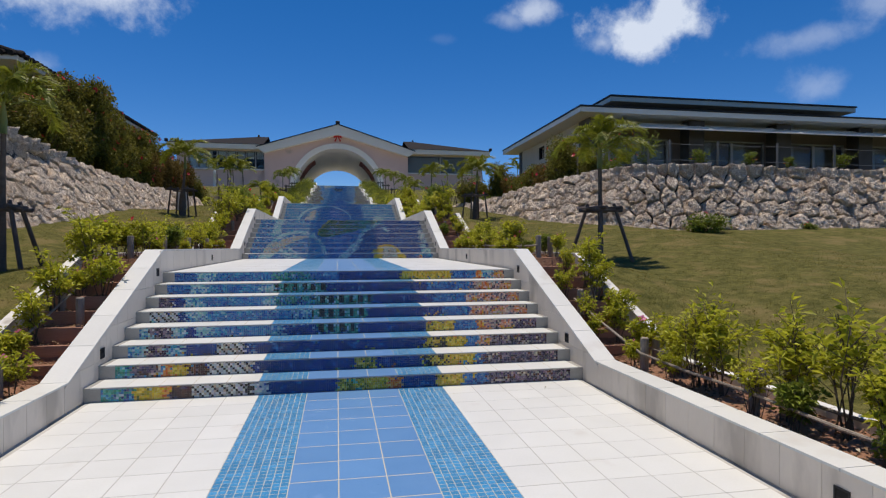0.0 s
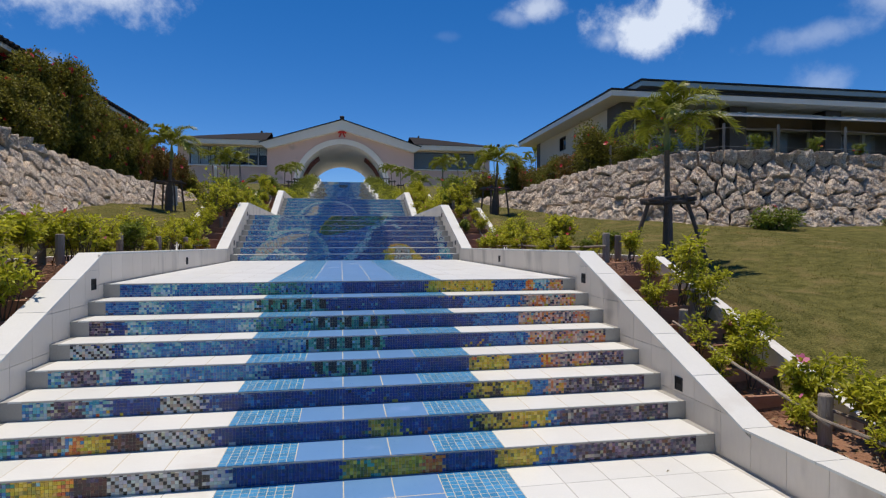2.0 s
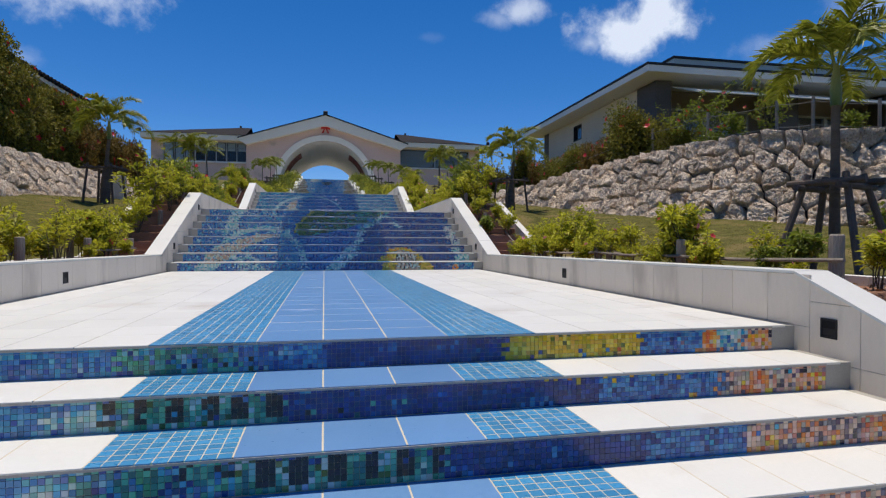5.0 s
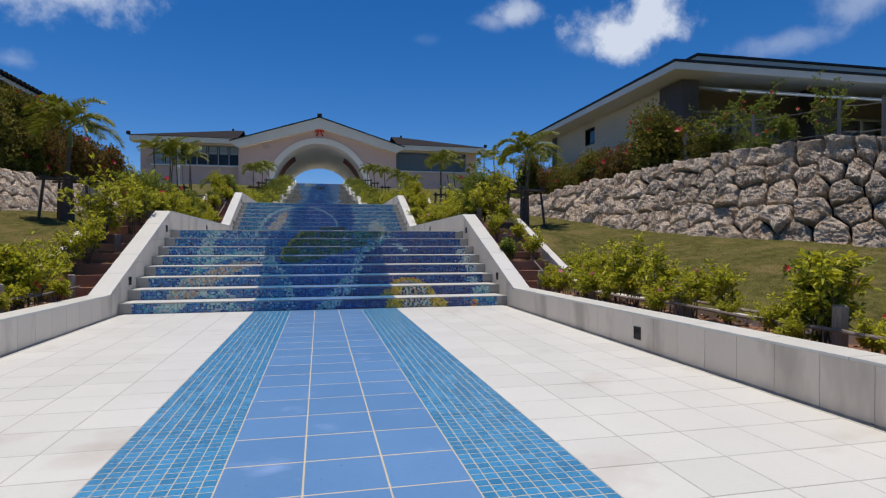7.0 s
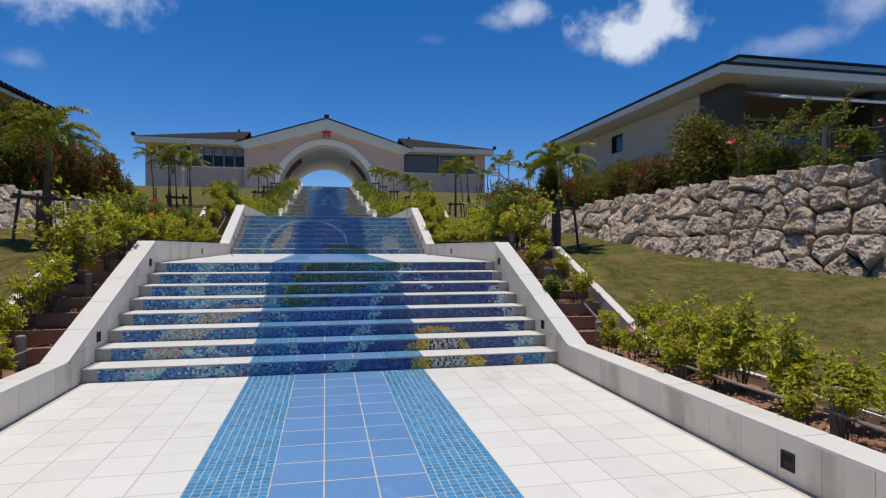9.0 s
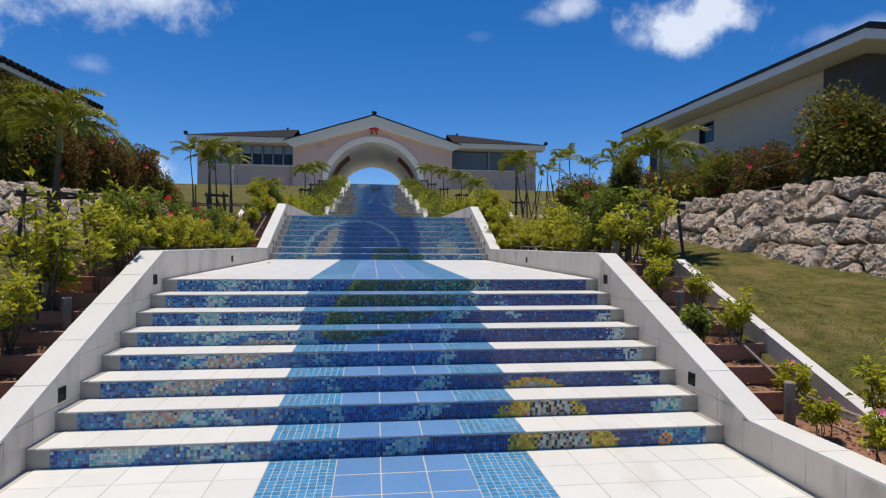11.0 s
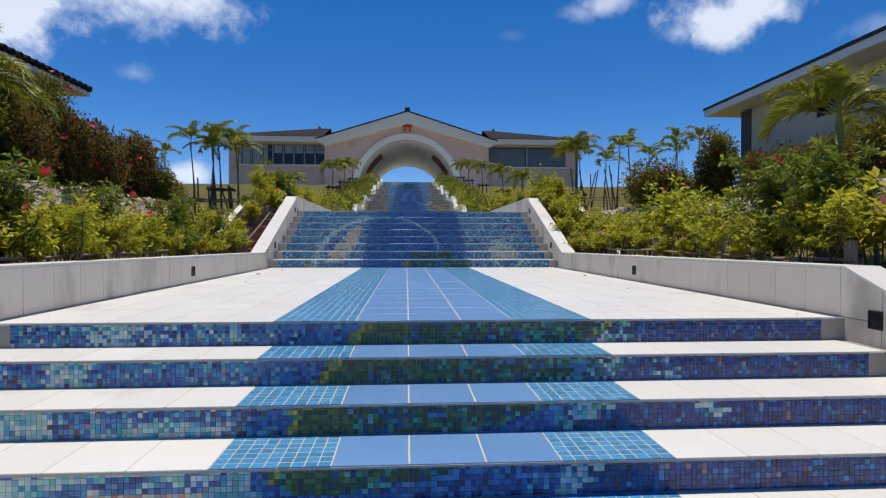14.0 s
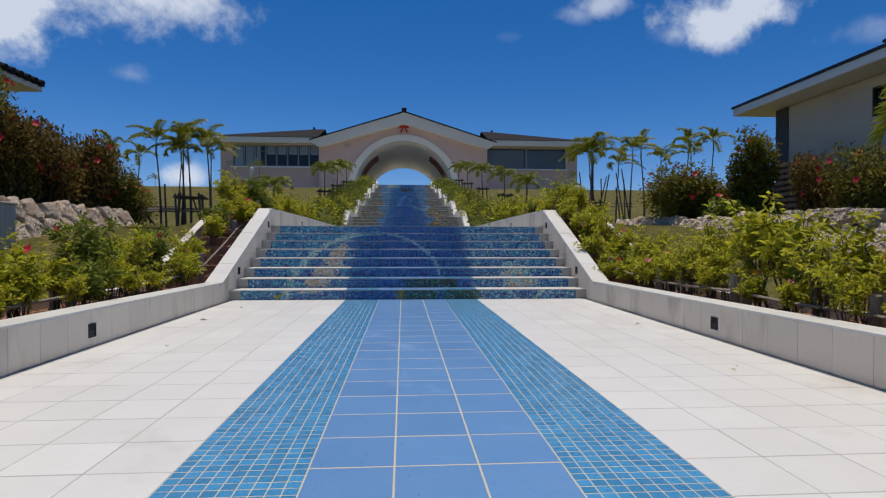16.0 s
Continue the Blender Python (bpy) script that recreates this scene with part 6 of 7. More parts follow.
def shrub(seed, height, leaf, mat, blooms, petal, density=1.0, label="", leggy=0.4):
    """An upright leafy shrub: forked stems with leaves gathered in tufts along them."""
    r = random.Random(seed)
    ob = tagged(new("shrub"), label, "shrub", group="shrubs in the beds")
    stems, cs, ns, ls, tips = Shape(), [], [], [], []
    for k in range(r.randint(6, 9)):
        a, lean = r.uniform(0, 6.28), r.uniform(0.03, 0.32)
        h = height * r.uniform(0.6, 1.0)
        base = Vector((r.uniform(-.07, .07), r.uniform(-.07, .07), -0.03))
        tip = base + Vector((math.cos(a) * lean * h, math.sin(a) * lean * h, h))
        mid = (base + tip) / 2 + Vector((r.uniform(-.05, .05), r.uniform(-.05, .05), 0))
        stems.tube([base, mid, tip], [0.007, 0.005, 0.0025], 5)
        tips.append(tip)
        twigs = [(mid, tip)]
        for j in range(r.randint(3, 5)):
            q = base.lerp(tip, r.uniform(leggy, 0.95))
            b = r.uniform(0, 6.28)
            e = q + Vector((math.cos(b), math.sin(b), r.uniform(0.4, 1.3))) * height * r.uniform(0.12, 0.28)
            stems.tube([q, e], [0.0035, 0.0018], 4)
            twigs.append((q, e))
            tips.append(e)
        for q, e in twigs:
            m = int(r.uniform(17, 27) * density)
            for i in range(m):
                t = r.random() ** 0.42
                p = q.lerp(e, t)
                g = Vector((r.gauss(0, 1), r.gauss(0, 1), r.gauss(0.35, 0.6)))
                cs.append(p + g * 0.014); ns.append(g); ls.append(leaf * r.uniform(0.55, 1.2))
    part("stem", stems.done("stem", "stem"), ob)
    part("foliage", leaf_mesh("foliage", cs, ns, ls, mat, seed, 0.40), ob)
    if blooms:
        fm = flower(0.042, petal, seed)
        r.shuffle(tips)
        for t in tips[:blooms]:
            part("flower", fm, ob, "", Matrix.Translation(t + Vector((0, 0, 0.01))) @ pose(0, 0, 0, r.uniform(30, 75), 0, r.uniform(-180, 180)))
    return ob


def hedge_bush(seed, size, n, mat, blooms, petal, label, tall=False):
    """A dense broad bush: leaves over the outer shell of several lobes, branches inside."""
    r = random.Random(seed)
    q = np.random.RandomState(seed)
    ob = tagged(new("hedge_bush"), label, "bush", group="flowering hedges")
    sx, sy, sz = size
    lobes = [(Vector((r.uniform(-.45, .45) * sx, r.uniform(-.45, .45) * sy, sz * r.uniform(0.28, 0.80))), r.uniform(0.20, 0.38)) for _ in range(13)]
    if tall:
        lobes = [(Vector((r.uniform(-.5, .5) * sx, r.uniform(-.45, .45) * sy, r.uniform(0.35, sz - 0.5))), r.uniform(0.22, 0.34)) for _ in range(26)]
    rz = 1.5 if tall else sz
    cs, ns, ls = [], [], []
    per = n // len(lobes)
    for c, k in lobes:
        d = q.normal(size=(per, 3))
        d /= np.linalg.norm(d, axis=1, keepdims=True)
        rad = (q.rand(per, 1) ** 0.35) * 1.05 + q.normal(size=(per, 1)) * 0.09
        p = np.array(c) + d * rad * [sx * k, sy * k, rz * k * 0.95]
        p[:, 2] = np.maximum(p[:, 2], 0.03)
        cs.append(p); ns.append(d + q.normal(size=(per, 3)) * 0.7 + [0, 0, 0.25]); ls.append(q.uniform(0.055, 0.12, per))
    cs, ns, ls = np.concatenate(cs), np.concatenate(ns), np.concatenate(ls)
    wood = Shape()
    for c, k in lobes:
        b = Vector((c.x * 0.25, c.y * 0.25, -0.05))
        wood.tube([b, b.lerp(c, 0.5) + Vector((r.uniform(-.1, .1), r.uniform(-.1, .1), 0)), c], [0.035, 0.022, 0.01], 5)
        for _ in range(5):
            e = c + Vector((r.uniform(-1, 1) * sx, r.uniform(-1, 1) * sy, r.uniform(-.3, 1) * rz)) * k
            wood.tube([c, e], [0.009, 0.004], 4)
    part("branch", wood.done("branch", "stem"), ob)
    part("foliage", leaf_mesh("foliage", cs, ns, ls, mat, seed, 0.55), ob)
    if blooms:
        fm = flower(0.075, petal, seed)
        for _ in range(blooms):
            c, k = r.choice(lobes)
            d = Vector((r.gauss(0, 1), r.gauss(0, 1), abs(r.gauss(0, 0.7)) + 0.1)).normalized()
            p = c + Vector((d.x * sx, d.y * sy, d.z * rz)) * k * 1.06
            part("flower", fm, ob, "", Matrix.Translation(p) @ d.to_track_quat("Z", "Y").to_matrix().to_4x4())
    return ob


def palm(seed, trunk, fronds, length, label, slim=1.0, wind=0.15, swell=0.03):
    """A young feather palm: ringed trunk, green crownshaft, arching fronds of many leaflets."""
    r = random.Random(seed)
    ob = tagged(new("palm_tree"), label, "palm", group="young palms")
    t = Shape()
    n = 14
    lean = Vector((r.uniform(-.05, .05), r.uniform(-.05, .05), 0)) * trunk
    pts, rad = [], []
    for i in range(n + 1):
        k = i / n
        pts.append(Vector((0, 0, -0.1)) + lean * k * k + Vector((0, 0, (trunk + 0.1) * k)))
        rad.append(slim * (0.052 + swell / (1 + math.exp(14 * (k - 0.52))) - 0.012 * k + (0.005 if i % 2 else 0) + (0.02 if i == 0 else 0)))
    t.tube(pts, rad, 10)
    tm = t.done("trunk", "palm_trunk", True)
    part("trunk", tm, ob)
    top = pts[-1]
    s = Shape().tube([top - Vector((0, 0, 0.03)), top + Vector((0, 0, 0.15)), top + Vector((0, 0, 0.42))], [0.055 * slim, 0.06 * slim, 0.025 * slim], 9)
    part("crownshaft", s.done("crownshaft", "palm_shaft", True), ob, "green crownshaft")
    heart = top + Vector((0, 0, 0.36))
    for f in range(fronds):
        a = 2 * math.pi * (f * 0.382 + r.uniform(-.03, .03))
        el = radians(18 + 64 * (f + 0.5) / fronds + r.uniform(-8, 8))
        out, up = Vector((math.cos(a), math.sin(a), 0)), Vector((0, 0, 1))
        l = length * r.uniform(0.8, 1.1)
        line = []
        for i in range(13):
            k = i / 12
            bend = el - k ** 1.6 * radians(95)
            prev = line[-1] if line else heart + out * 0.01
            line.append(prev + (out * math.cos(bend) + up * math.sin(bend)) * l / 12 + Vector((wind, 0, 0)) * (l / 12) * k)
        fr = Shape()
        fr.tube(line, [0.012 * (1 - 0.85 * i / 12) for i in range(13)], 4)
        for i in range(2, 74):
            k = 0.14 + 0.86 * i / 74
            j = min(11, int(k * 12))
            p = line[j].lerp(line[j + 1], k * 12 - j)
            d = (line[j + 1] - line[j]).normalized()
            side = d.cross(up).normalized()
            nrm = side.cross(d)
            ll = length * (0.11 + 0.20 * math.sin(math.pi * min(1, 0.2 + 0.78 * k)) ** 0.7) * r.uniform(0.85, 1.12)
            for sgn in (-1, 1):
                w = (side * sgn * r.uniform(0.55, 0.95) + d * r.uniform(0.55, 0.9) + nrm * r.uniform(0.0, 0.6)).normalized()
                m1 = p + w * ll * 0.5
                e = p + w * ll - up * ll * r.uniform(0.05, 0.45)
                q = d * (0.0135 if slim > 0.8 else 0.013) + nrm * 0.004 * sgn
                fr.add([p - q * .5, p + q * .5, m1 + q, m1 - q, e], [(0, 1, 2, 3), (3, 2, 4)])
        part("frond", fr.done("frond", "palm_leaf"), ob)
    return ob


def palm_support(h, spread, close=0.74, label="dark timber stakes and rails tied round a palm trunk"):
    """Four posts that lean in towards the trunk, and a square of cross rails."""
    ob = tagged(new("tree_stake"), label, "tree support", group="palm supports")
    for i in range(4):
        a = radians(45 + 90 * i)
        c, s = math.cos(a), math.sin(a)
        p = Shape().tube([(c * spread, s * spread, -0.15), (c * spread * close, s * spread * close, h)], [0.036, 0.033], 8)
        part("post", p.done("post", "stake"), ob)
    b = spread * (close + 0.06) * 0.7071
    for i in range(4):
        m = pose(0, 0, h * 0.88 + (0.05 if i % 2 else 0), 0, 0, 90 * i)
        p = Shape().tube([m @ Vector((-b - 0.16, b, 0)), m @ Vector((b + 0.16, b, 0))], [0.034, 0.034], 8)
        part("rail", p.done("rail", "stake"), ob)
    return ob


SET = random.Random(21)
GOLD = "bushy shrub with yellow-green leaves in the soil bed"
kinds = [shrub(31, 0.62, 0.072, "leaf", 0, "petal_red", 1.15, GOLD), shrub(32, 0.50, 0.068, "leaf", 1, "petal_pink", 1.2, GOLD),
         shrub(33, 0.72, 0.075, "leaf", 0, "petal_red", 1.0, GOLD), shrub(34, 0.55, 0.088, "leaf_mid", 0, "petal_pink", 1.0, "leafy mid-green shrub in the soil bed"),
         shrub(35, 0.66, 0.072, "leaf", 2, "petal_red", 1.3, "yellow-green hibiscus shrub with red blooms"), shrub(36, 0.66, 0.072, "leaf", 2, "petal_pink", 1.3, "yellow-green hibiscus shrub with pink blooms"),
         shrub(37, 0.70, 0.072, "leaf", 2, "petal_yellow", 1.2, "yellow-green hibiscus shrub with yellow blooms"), shrub(38, 0.85, 0.086, "leaf", 0, "petal_red", 0.38, "sparse leggy shrub with yellow-green leaves", 0.5),
         shrub(39, 1.15, 0.075, "leaf_mid", 1, "petal_red", 2.2, "tall bushy mid-green shrub in the soil bed", 0.15)]


def put(things, i, m):
    """The first of a kind is moved into place, later ones are copies."""
    key = things[i]
    if key.get("placed"):
        return copy_thing(key, m)
    key.matrix_basis = m
    key["placed"] = 1
    return key


def plant(i, x, y, z, scale):
    ob = put(kinds, i, pose(x, y, z, 0, 0, SET.uniform(0, 360)))
    ob.scale = (scale,) * 3
    return ob


for side in (-1, 1):
    y = 0.9
    while y < 36:
        near_flight = any(y0 - 0.3 < y < y0 + run for y0, run in zip(FLIGHTS, RUNS))
        for lane in (0, 1):
            if side < 0 and near_flight and lane == 0 and SET.random() < 0.7:
                continue
            if SET.random() < (((0.97 if side < 0 else 0.93 if y > 20 else 0.66) if near_flight else 0.97 if side > 0 and y > 17 else 0.86) if side < 0 or y > 11.8 else ((0.35 if lane == 0 else 0.9) if near_flight else 0.62 if y > 9 else 0.7)):
                x = side * (BED_IN + (0.22 if lane == 0 else 0.52) + SET.uniform(-.08, .08))
                yy = y + SET.uniform(-.14, .14)
                roll = SET.random()
                i = 0 if roll < .24 else 1 if roll < .46 else 2 if roll < .66 else 3 if roll < .76 else 4 if roll < .81 else 5 if roll < .85 else 6 if roll < .89 else 7
                sc = SET.uniform(0.6, 1.1) * ((0.85 if lane == 0 else 1.0) if side > 0 else 1.12 if near_flight else 1.0)
                if side > 0 and y < 6:
                    i = 7 if SET.random() < 0.6 else i
                if lane == 0:
                    sc *= 0.85
                elif side < 0 and 15.3 < y < 18.8:
                    sc *= 1.25
                if side > 0 and 17 < y < 27:
                    sc *= 1.2
                if side > 0 and 8.5 < y < 11.8:
                    sc *= 0.78
                plant(i, x, yy, bed_level(yy), sc)
        y += 0.4
# tall bushes that stand out of the row
for i, x, y, s in ((8, 3.05, 18.5, 1.05), (8, 3.15, 19.1, 1.05), (8, -3.1, 17.9, 0.78), (8, -3.1, 18.6, 0.9), (8, -3.15, 20.0, 0.85), (8, -3.1, 21.6, 0.85), (8, -3.15, 23.2, 0.8), (7, 3.1, 5.0, 0.9), (7, 3.1, 3.9, 0.95), (8, 3.1, 10.6, 0.6), (8, -3.1, 27.5, 0.8), (8, 3.15, 27.9, 0.7),
                   (6, 3.12, 4.7, 0.95), (6, 3.1, 3.1, 0.9), (5, 3.1, 10.5, 1.0), (6, 3.1, 12.4, 0.9), (6, 3.05, 13.1, 0.9), (4, -3.1, 9.0, 0.9), (4, -3.05, 14.0, 0.9), (4, -3.0, 20.5, 0.9), (5, -3.1, 19.2, 0.9), (4, 3.1, 22.9, 0.8)):
    plant(i, x, y, bed_level(y), s)
# dense low planting beside the upper flights
def upper_planting(side, mat, seed, n, label, low, high):
    r = random.Random(seed)
    cs, ns, ls = [], [], []
    for i in range(n):
        y, a = r.uniform(32.5, 69), r.uniform(2.75, 4.0)
        z = max(stair_profile(y) + 0.10, ground(side * 3.9, y) - 0.1)
        h, w = r.uniform(low, high), r.uniform(0.25, 0.5)
        for _ in range(150):
            d = Vector((r.gauss(0, 1), r.gauss(0, 1), r.gauss(0, 1))).normalized() * r.uniform(0.45, 1.1)
            cs.append((side * a + d.x * w, y + d.y * w, z + h * (0.5 + 0.5 * d.z)))
            ns.append((d.x + r.gauss(0, .6), d.y + r.gauss(0, .6), abs(d.z) + 0.2)); ls.append(r.uniform(0.07, 0.15))
    ob = part("ground_cover", leaf_mesh("ground_cover", cs, ns, ls, mat, seed, 0.5))
    return tagged(ob, label, "planting", kind="stuff")


for side in (-1, 1):
    upper_planting(side, "leaf_cover", 60 + side, 190, "dense mid-green planting beside the upper steps", 0.45, 1.05)
    upper_planting(side, "leaf", 64 + side, 45, "yellow-green shrubs among the planting beside the upper steps", 0.5, 1.05)

RED = "dark green flowering hedge with small red blooms"
bushes = [hedge_bush(41, (1.5, 1.5, 2.0), 9000, "leaf_dark", 18, "petal_red", RED), hedge_bush(42, (1.7, 1.4, 1.7), 9000, "leaf_dark", 12, "petal_red", RED),
          hedge_bush(43, (1.3, 1.3, 1.6), 7500, "leaf_rust", 16, "petal_red", "rust-tinged hedge with red blooms"), hedge_bush(44, (0.85, 0.85, 2.1), 8000, "leaf_dark", 9, "petal_red", "tall narrow dark green hibiscus with red blooms"),
          hedge_bush(45, (0.8, 0.8, 0.7), 1500, "leaf_mid", 3, "petal_red", "low green bush on the wall top"),
          hedge_bush(46, (1.5, 1.5, 3.0), 16000, "leaf_dark", 30, "petal_red", "tall dark green hedge bush with small red blooms", True), hedge_bush(47, (1.7, 1.4, 3.0), 16000, "leaf_dark", 26, "petal_red", "tall dark green hedge bush with small red blooms", True)]


def bush(i, x, y, s, sz=None, drop=0.05):
    ob = put(bushes, i, pose(x, y, ground(x, y) - drop, 0, 0, SET.uniform(0, 360)))
    ob.scale = (s, s, sz or s)
    return ob


# west hedge above the boulder wall
y = 8.6
while y < 29.6:
    h = 0.64 if y < 17.8 else 0.82 if y < 19.4 else 1.19 if y < 25.3 else 1.05
    bush(5 if SET.random() < .5 else 6, -9.0 + SET.uniform(-.15, .15), y, SET.uniform(0.85, 1.0), h * SET.uniform(0.95, 1.05))
    if SET.random() < 0.6:
        bush(6 if y < 21 else 2, -9.5 + SET.uniform(-.2, .2), y + 0.5, 0.9, h if y < 21 else 1.4)
    y += 1.05
for x, y, s in ((-8.3, 26.6, 0.85), (-8.2, 28.0, 0.9), (-8.1, 29.2, 0.9), (-7.9, 30.4, 0.9)):
    bush(2, x, y, s, 1.3)
bush(0, -7.6, 31.6, 0.85, 0.85)
bush(1, -8.6, 31.2, 1.0, 1.1)
# east bushes
for i, x, y, s, sz in ((0, 8.3, 20.0, 1.0, 0.98), (2, 8.6, 22.5, 0.75, 0.95), (0, 8.7, 23.5, 0.65, 0.75), (1, 8.6, 24.5, 0.8, 0.92), (1, 8.6, 25.7, 0.75, 0.95), (2, 8.5, 27.2, 0.65, 0.95),
                       (3, 8.4, 29.25, 1.0, 1.02), (0, 7.3, 30.4, 1.1, 0.8), (1, 8.0, 31.8, 1.0, 0.85), (4, 7.6, 29.2, 1.0, 1.0), (0, 7.9, 29.7, 0.7, 0.55), (4, 8.5, 29.3, 1.1, 1.2),
                       (4, 8.7, 17.4, 0.7, 0.8)):
    bush(i, x, y, s, sz)
leggy = [shrub(48, 1.75, 0.095, "leaf_mid", 5, "petal_red", 0.75, "tall thin hibiscus with red blooms along the wire fence", 0.25), shrub(49, 0.95, 0.085, "leaf_mid", 3, "petal_red", 0.8, "thin hibiscus with red blooms along the wire fence", 0.3)]
for i, x, y, s in ((0, 8.75, 18.6, 1.0), (0, 8.95, 17.7, 0.95), (1, 8.9, 16.9, 1.1), (0, 9.2, 16.2, 0.85), (1, 10.4, 15.35, 0.9), (1, 12.0, 15.3, 0.85), (1, 13.5, 15.3, 0.7), (1, 15.3, 15.3, 0.9), (1, 17.2, 15.3, 0.8), (1, 18.8, 15.3, 0.95)):
    put(leggy, i, pose(x, y, ground(x, y) - 0.02, 0, 0, SET.uniform(0, 360))).scale = (s, s, s)
bush(4, 9.2, 13.3, 0.9, 0.75)
bush(1, 8.75, 18.7, 0.55, 0.55)
bush(4, 12.3, 13.5, 0.5, 0.3)

YOUNG = "young feather palm with arching green fronds on the lawn"
palms = [palm(51, 1.95, 13, 0.92, YOUNG, 0.85, 0.3, 0.008), palm(52, 1.6, 13, 0.93, YOUNG, 0.9, 0.15, 0.075), palm(53, 1.7, 14, 0.95, "slender young palm with small crown", 0.7, 0.1), palm(54, 2.6, 7, 0.85, "slim tall palm leaning in the wind", 0.5, 0.75)]
stakes = [palm_support(1.22, 0.62), palm_support(1.0, 0.46), palm_support(1.12, 0.64, 0.38)]


def place_palm(i, x, y, s=1.0, stake=0, turn=None, sz=None, brace=1.0):
    z = ground(x, y)
    ob = put(palms, i, pose(x, y, z, 0, 0, SET.uniform(0, 360) if turn is None else turn))
    ob.scale = (s, s, sz or s)
    if stake is not None:
        st = put(stakes, stake, pose(x, y, z, 0, 0, SET.uniform(-20, 20)))
        st.scale = (brace if s > 0.8 else 0.85,) * 3


place_palm(0, 4.93, 10.63, 1.05, 2, 40, 0.94)
place_palm(0, -4.85, 9.4, 0.95, 2, 150, 1.02, 0.9)
place_palm(1, -5.35, 20.9, 1.0, 0, 30, 1.0, 0.8)
place_palm(1, 4.9, 20.75, 0.95, 0, 0, 0.9, 0.82)
place_palm(0, 5.0, 31.1, 0.95, 0, 75, 0.86, 0.62)
for x, y in ((-4.5, 48), (-4.45, 53.5), (-4.4, 59.5), (5.6, 47.5), (5.2, 53.5), (4.9, 59.5), (4.8, 65.5)):
    place_palm(2, x, y, SET.uniform(0.85, 1.0), 1)
place_palm(1, 5.3, 40.7, 0.9, None, None, 0.9)
place_palm(1, -4.85, 37.3, 1.0, None, None, 0.8)
for x, y, s in ((-5.25, 30.2, 0.72), (-4.95, 30.7, 0.64), (-5.7, 30.9, 0.75), (-5.4, 29.8, 0.6), (-4.75, 30.1, 0.68), (-6.0, 30.3, 0.7), (-5.5, 30.5, 0.66)):
    place_palm(3, x, y, s, 1 if s == 0.72 else None)
for x, y, s in ((7.3, 37.8, 0.95), (8.9, 38.0, 1.0), (10.3, 39.8, 1.1), (8.1, 37.4, 0.8), (14.8, 45, 1.3), (13.6, 42, 1.1), (15.6, 44, 1.3), (12.6, 43, 1.0), (-11.06, 38.2, 0.98), (-10.3, 38.5, 0.9), (-11.6, 39.2, 0.85), (-34, 96, 1.0), (22, 88, 1.0), (-16, 80, 1.0)):
    place_palm(3, x, y, s, None)

# ---- low fences, wires and small things ----
def bed_fence(side, lane, y0, y1):
    """Short round posts with a thin pole rail along a bed."""
    ob = tagged(new("bed_fence"), "knee-high fence of short grey posts and a thin pole rail", "fence", group="bed fences")
    x = side * (BED_IN + 0.24 if lane == 0 else BED_OUT - 0.22)
    ys = []
    y = y0
    while y <= y1 + 0.01:
        ys.append(y)
        y += 1.55
    tops = []
    for y in ys:
        z = bed_level(y)
        h = rng.uniform(0.28, 0.36)
        part("post", Shape().tube([(x, y, z - 0.2), (x, y, z + h - 0.01), (x, y, z + h)], [0.042, 0.042, 0.034], 10).done("post", "timber"), ob)
        tops.append(Vector((x - side * 0.045, y, z + h * 0.55)))
    for a, b in zip(tops, tops[1:]):
        if rng.random() < 0.45:
            continue
        part("rail", Shape().tube([a - (b - a) * 0.06, a.lerp(b, 0.5) + Vector((0, 0, -0.015)), b + (b - a) * 0.06], [0.013, 0.014, 0.012], 7).done("rail", "timber"), ob)
    return ob


for side in (-1, 1):
    for lane in (0, 1):
        bed_fence(side, lane, 1.0 + 0.3 * lane, 37.0)


def wire_fence():
    ob = tagged(new("wire_fence"), "grey posts with thin wires along the top of the boulder wall", "fence")
    tops = []
    for i in range(14):
        x, y, u, v = east_foot(9.0 + 2.0 * i)
        x, y = x + 1.75 * u, y + 1.75 * v
        z = ground(x, y)
        part("post", Shape().tube([(x, y, z - 0.3), (x, y, z + 0.94)], [0.036, 0.034], 8).done("post", "timber"), ob)
        tops.append((x, y, z))
    for a, b in zip(tops, tops[1:]):
        for h in (0.35, 0.82):
            part("wire", Shape().tube([(a[0], a[1] - 0.05, a[2] + h), ((a[0] + b[0]) / 2, (a[1] + b[1]) / 2 - 0.05, (a[2] + b[2]) / 2 + h - 0.02), (b[0], b[1] - 0.05, b[2] + h)], [0.006] * 3, 5).done("wire", "wire"), ob)
    return ob


wire_fence()


def pole_bundle(x, y, n, seed, h):
    """Thin crossed bamboo props round a clump of slim palms."""
    r = random.Random(seed)
    ob = tagged(new("prop_frame"), "crossed thin wooden props round slim palms", "tree support")
    z = ground(x, y)
    for _ in range(n):
        a = r.uniform(0, 6.28)
        part("prop", Shape().tube([(x + math.cos(a) * 0.9, y + math.sin(a) * 0.9, z - 0.1), (x + math.cos(a) * 0.9 * r.uniform(0.2, 1.1) + r.gauss(0, 0.2), y + math.sin(a) * 0.5, z + h * r.uniform(0.6, 1))], [0.028, 0.022], 6).done("prop", "stake"), ob)
    for k in (0.35, 0.4):
        part("crossbar", Shape().tube([(x - 1.0, y - 0.3 + k, z + h * k), (x + 1.0, y - 0.3 + k, z + h * k)], [0.025, 0.025], 6).done("crossbar", "timber"), ob)
    return ob


pole_bundle(8.0, 37.9, 10, 3, 2.3)
pole_bundle(-5.35, 30.3, 3, 4, 1.2)
pole_bundle(-7.3, 31.8, 2, 5, 1.3)


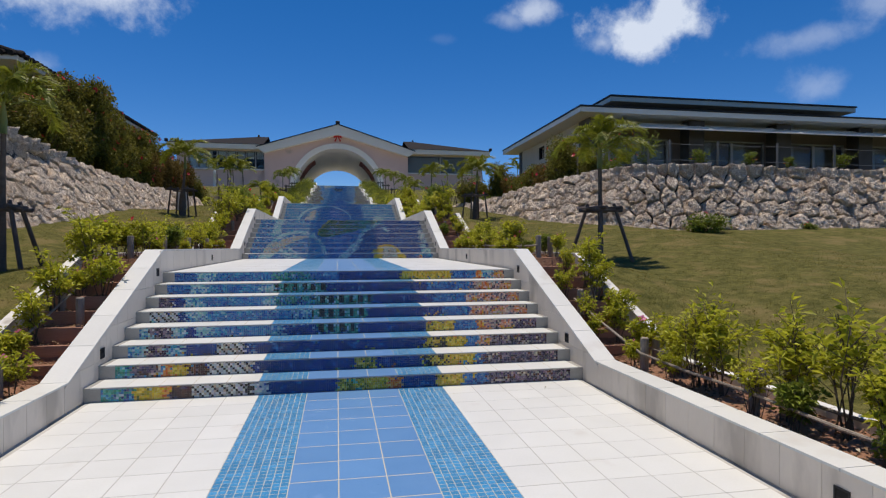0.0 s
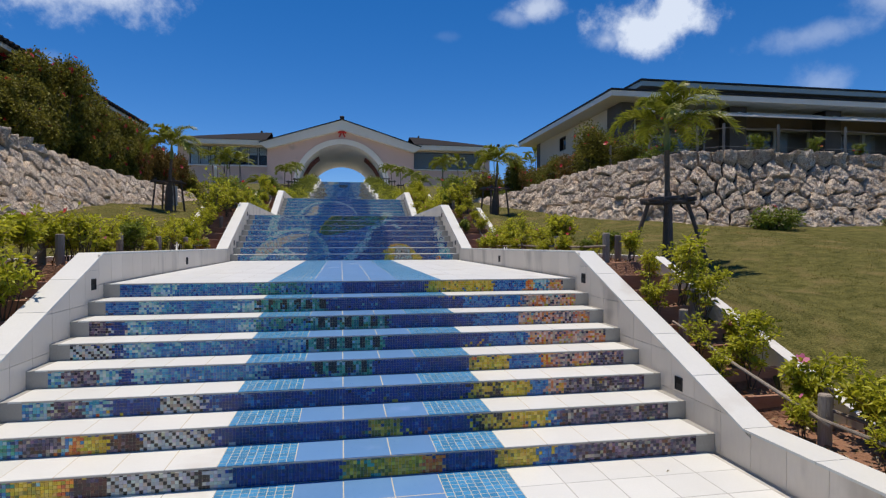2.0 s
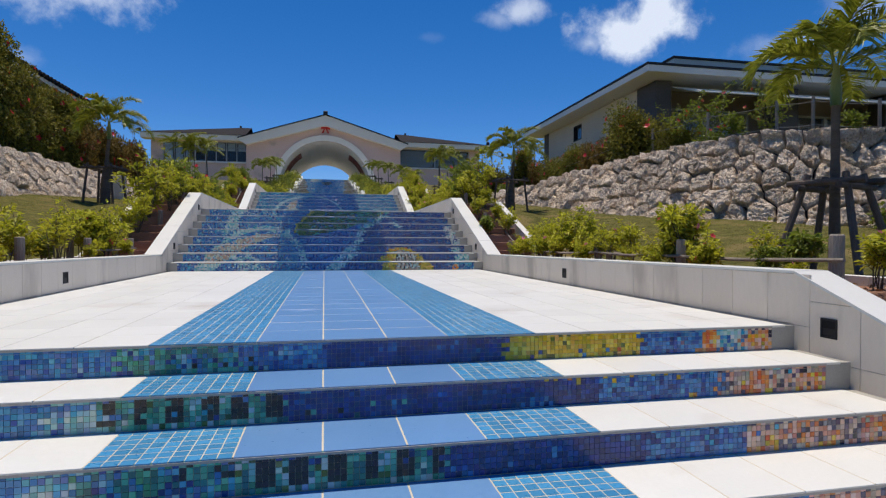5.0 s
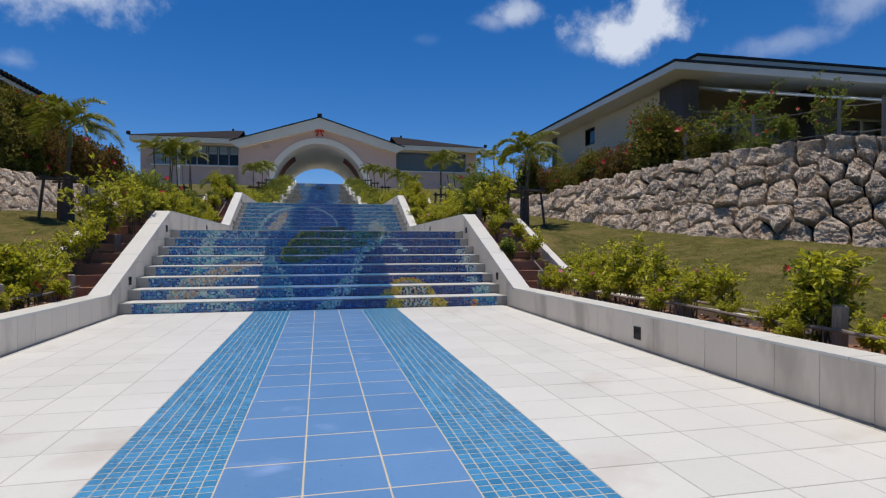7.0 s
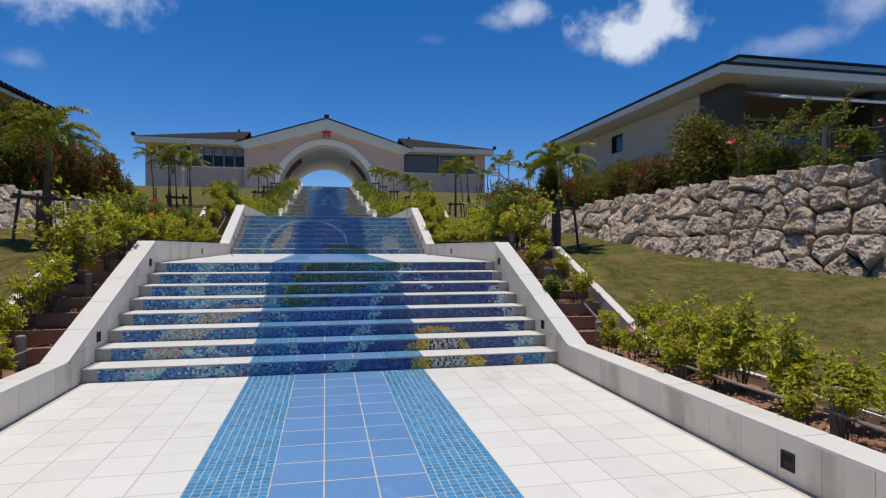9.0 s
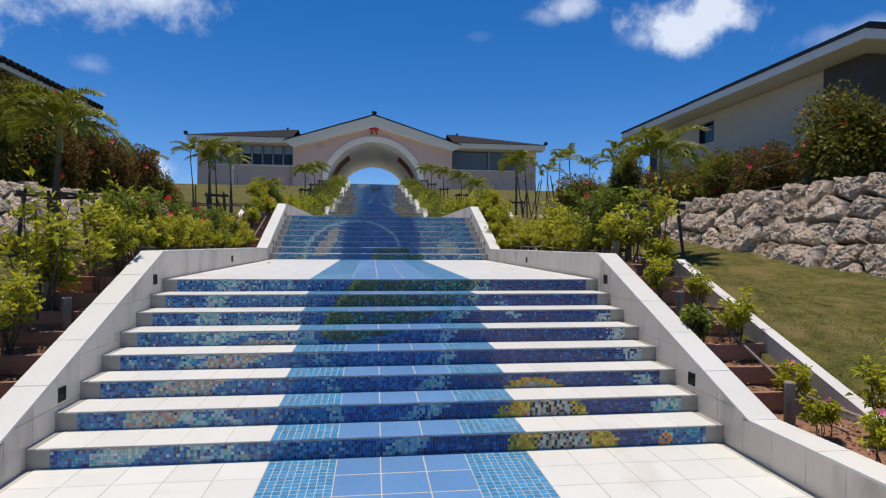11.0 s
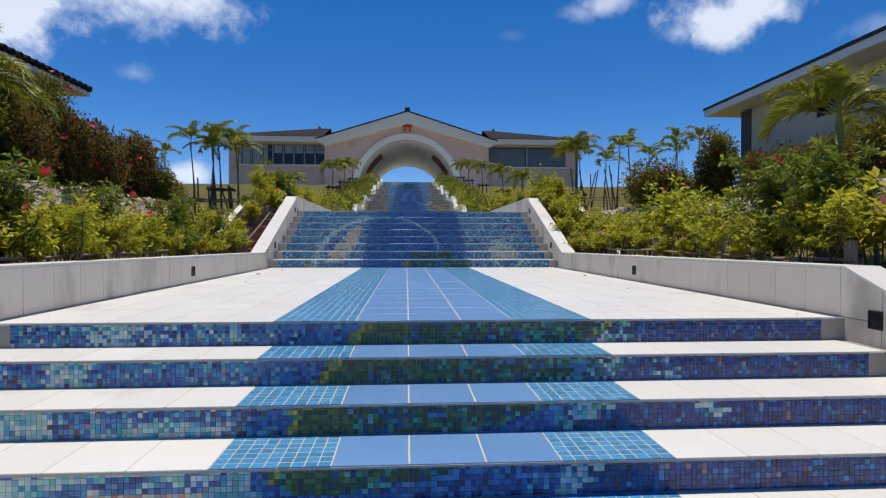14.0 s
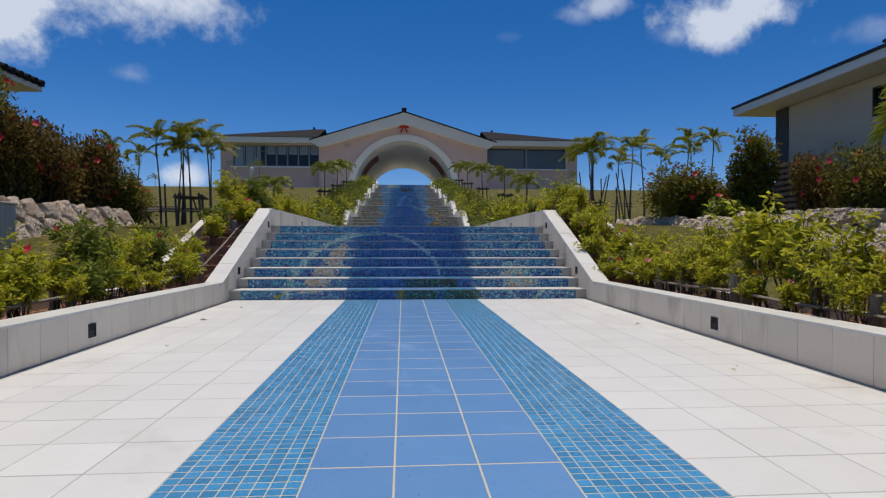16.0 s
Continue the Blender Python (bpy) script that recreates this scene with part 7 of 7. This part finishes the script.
def white_post(x, y):
    """A slim pale post with a rounded head far up the lawn."""
    ob = tagged(new("white_post"), "slim white post with a rounded head on the upper lawn", "post")
    ob.matrix_basis = pose(x, y, ground(x, y))
    part("shaft", Shape().tube([(0, 0, -0.2), (0, 0, 0.1), (0, 0, 1.45)], [0.17, 0.15, 0.12], 10).done("shaft", "fascia", True), ob)
    part("head", Shape().tube([(0, 0, 1.45), (0, 0, 1.6), (0, 0, 1.8), (0, 0, 1.9)], [0.12, 0.17, 0.14, 0.04], 10).done("head", "fascia", True), ob)
    return ob


white_post(-14.0, 69.0)


def dry_leaves():
    """Scattered dead leaves on paving and soil."""
    r = random.Random(8)
    cs, ns, ls = [], [], []
    for _ in range(260):
        y = r.uniform(0.5, 32)
        side = r.choice((-1, 1))
        if r.random() < 0.9:
            x, z = side * r.uniform(BED_IN + 0.03, BED_OUT - 0.03), bed_level(y) + 0.03
        else:
            x, z = side * r.uniform(1.9, 2.4), None
            if any(y0 - 0.1 < y < y0 + run + 0.1 for y0, run in zip(FLIGHTS, RUNS)):
                continue
            z = sum(lift for y0, lift in zip(FLIGHTS, LIFTS) if y > y0) + 0.006
        cs.append((x, y, z)); ns.append((r.gauss(0, 1), r.gauss(0, 1), r.uniform(0, .25))); ls.append(r.uniform(0.03, 0.07))
    return tagged(part("dry_leaves", leaf_mesh("dry_leaves", cs, ns, ls, "dead", 3, 0.45, 0.3, 0.1)), "scattered dry fallen leaves", "leaves", kind="stuff")


dry_leaves()


def leaf_litter():
    """Brown litter lying over the soil of the beds."""
    r = random.Random(9)
    cs, ns, ls = [], [], []
    for _ in range(9000):
        y, side = 0.4 + 30 * r.random() ** 1.3, r.choice((-1, 1))
        x = side * r.uniform(BED_IN + 0.02, BED_OUT - 0.02)
        cs.append((x, y, bed_level(y) + r.uniform(0.005, 0.035))); ns.append((r.gauss(0, 1), r.gauss(0, 1), r.uniform(-.1, .35))); ls.append(r.uniform(0.02, 0.065))
    return tagged(part("leaf_litter", leaf_mesh("leaf_litter", cs, ns, ls, "litter", 4, 0.45, 0.3, 0.1)), "brown leaf litter over the bare soil", "leaves", kind="stuff")


leaf_litter()
for key in scene.objects:
    if "placed" in key:
        del key["placed"]
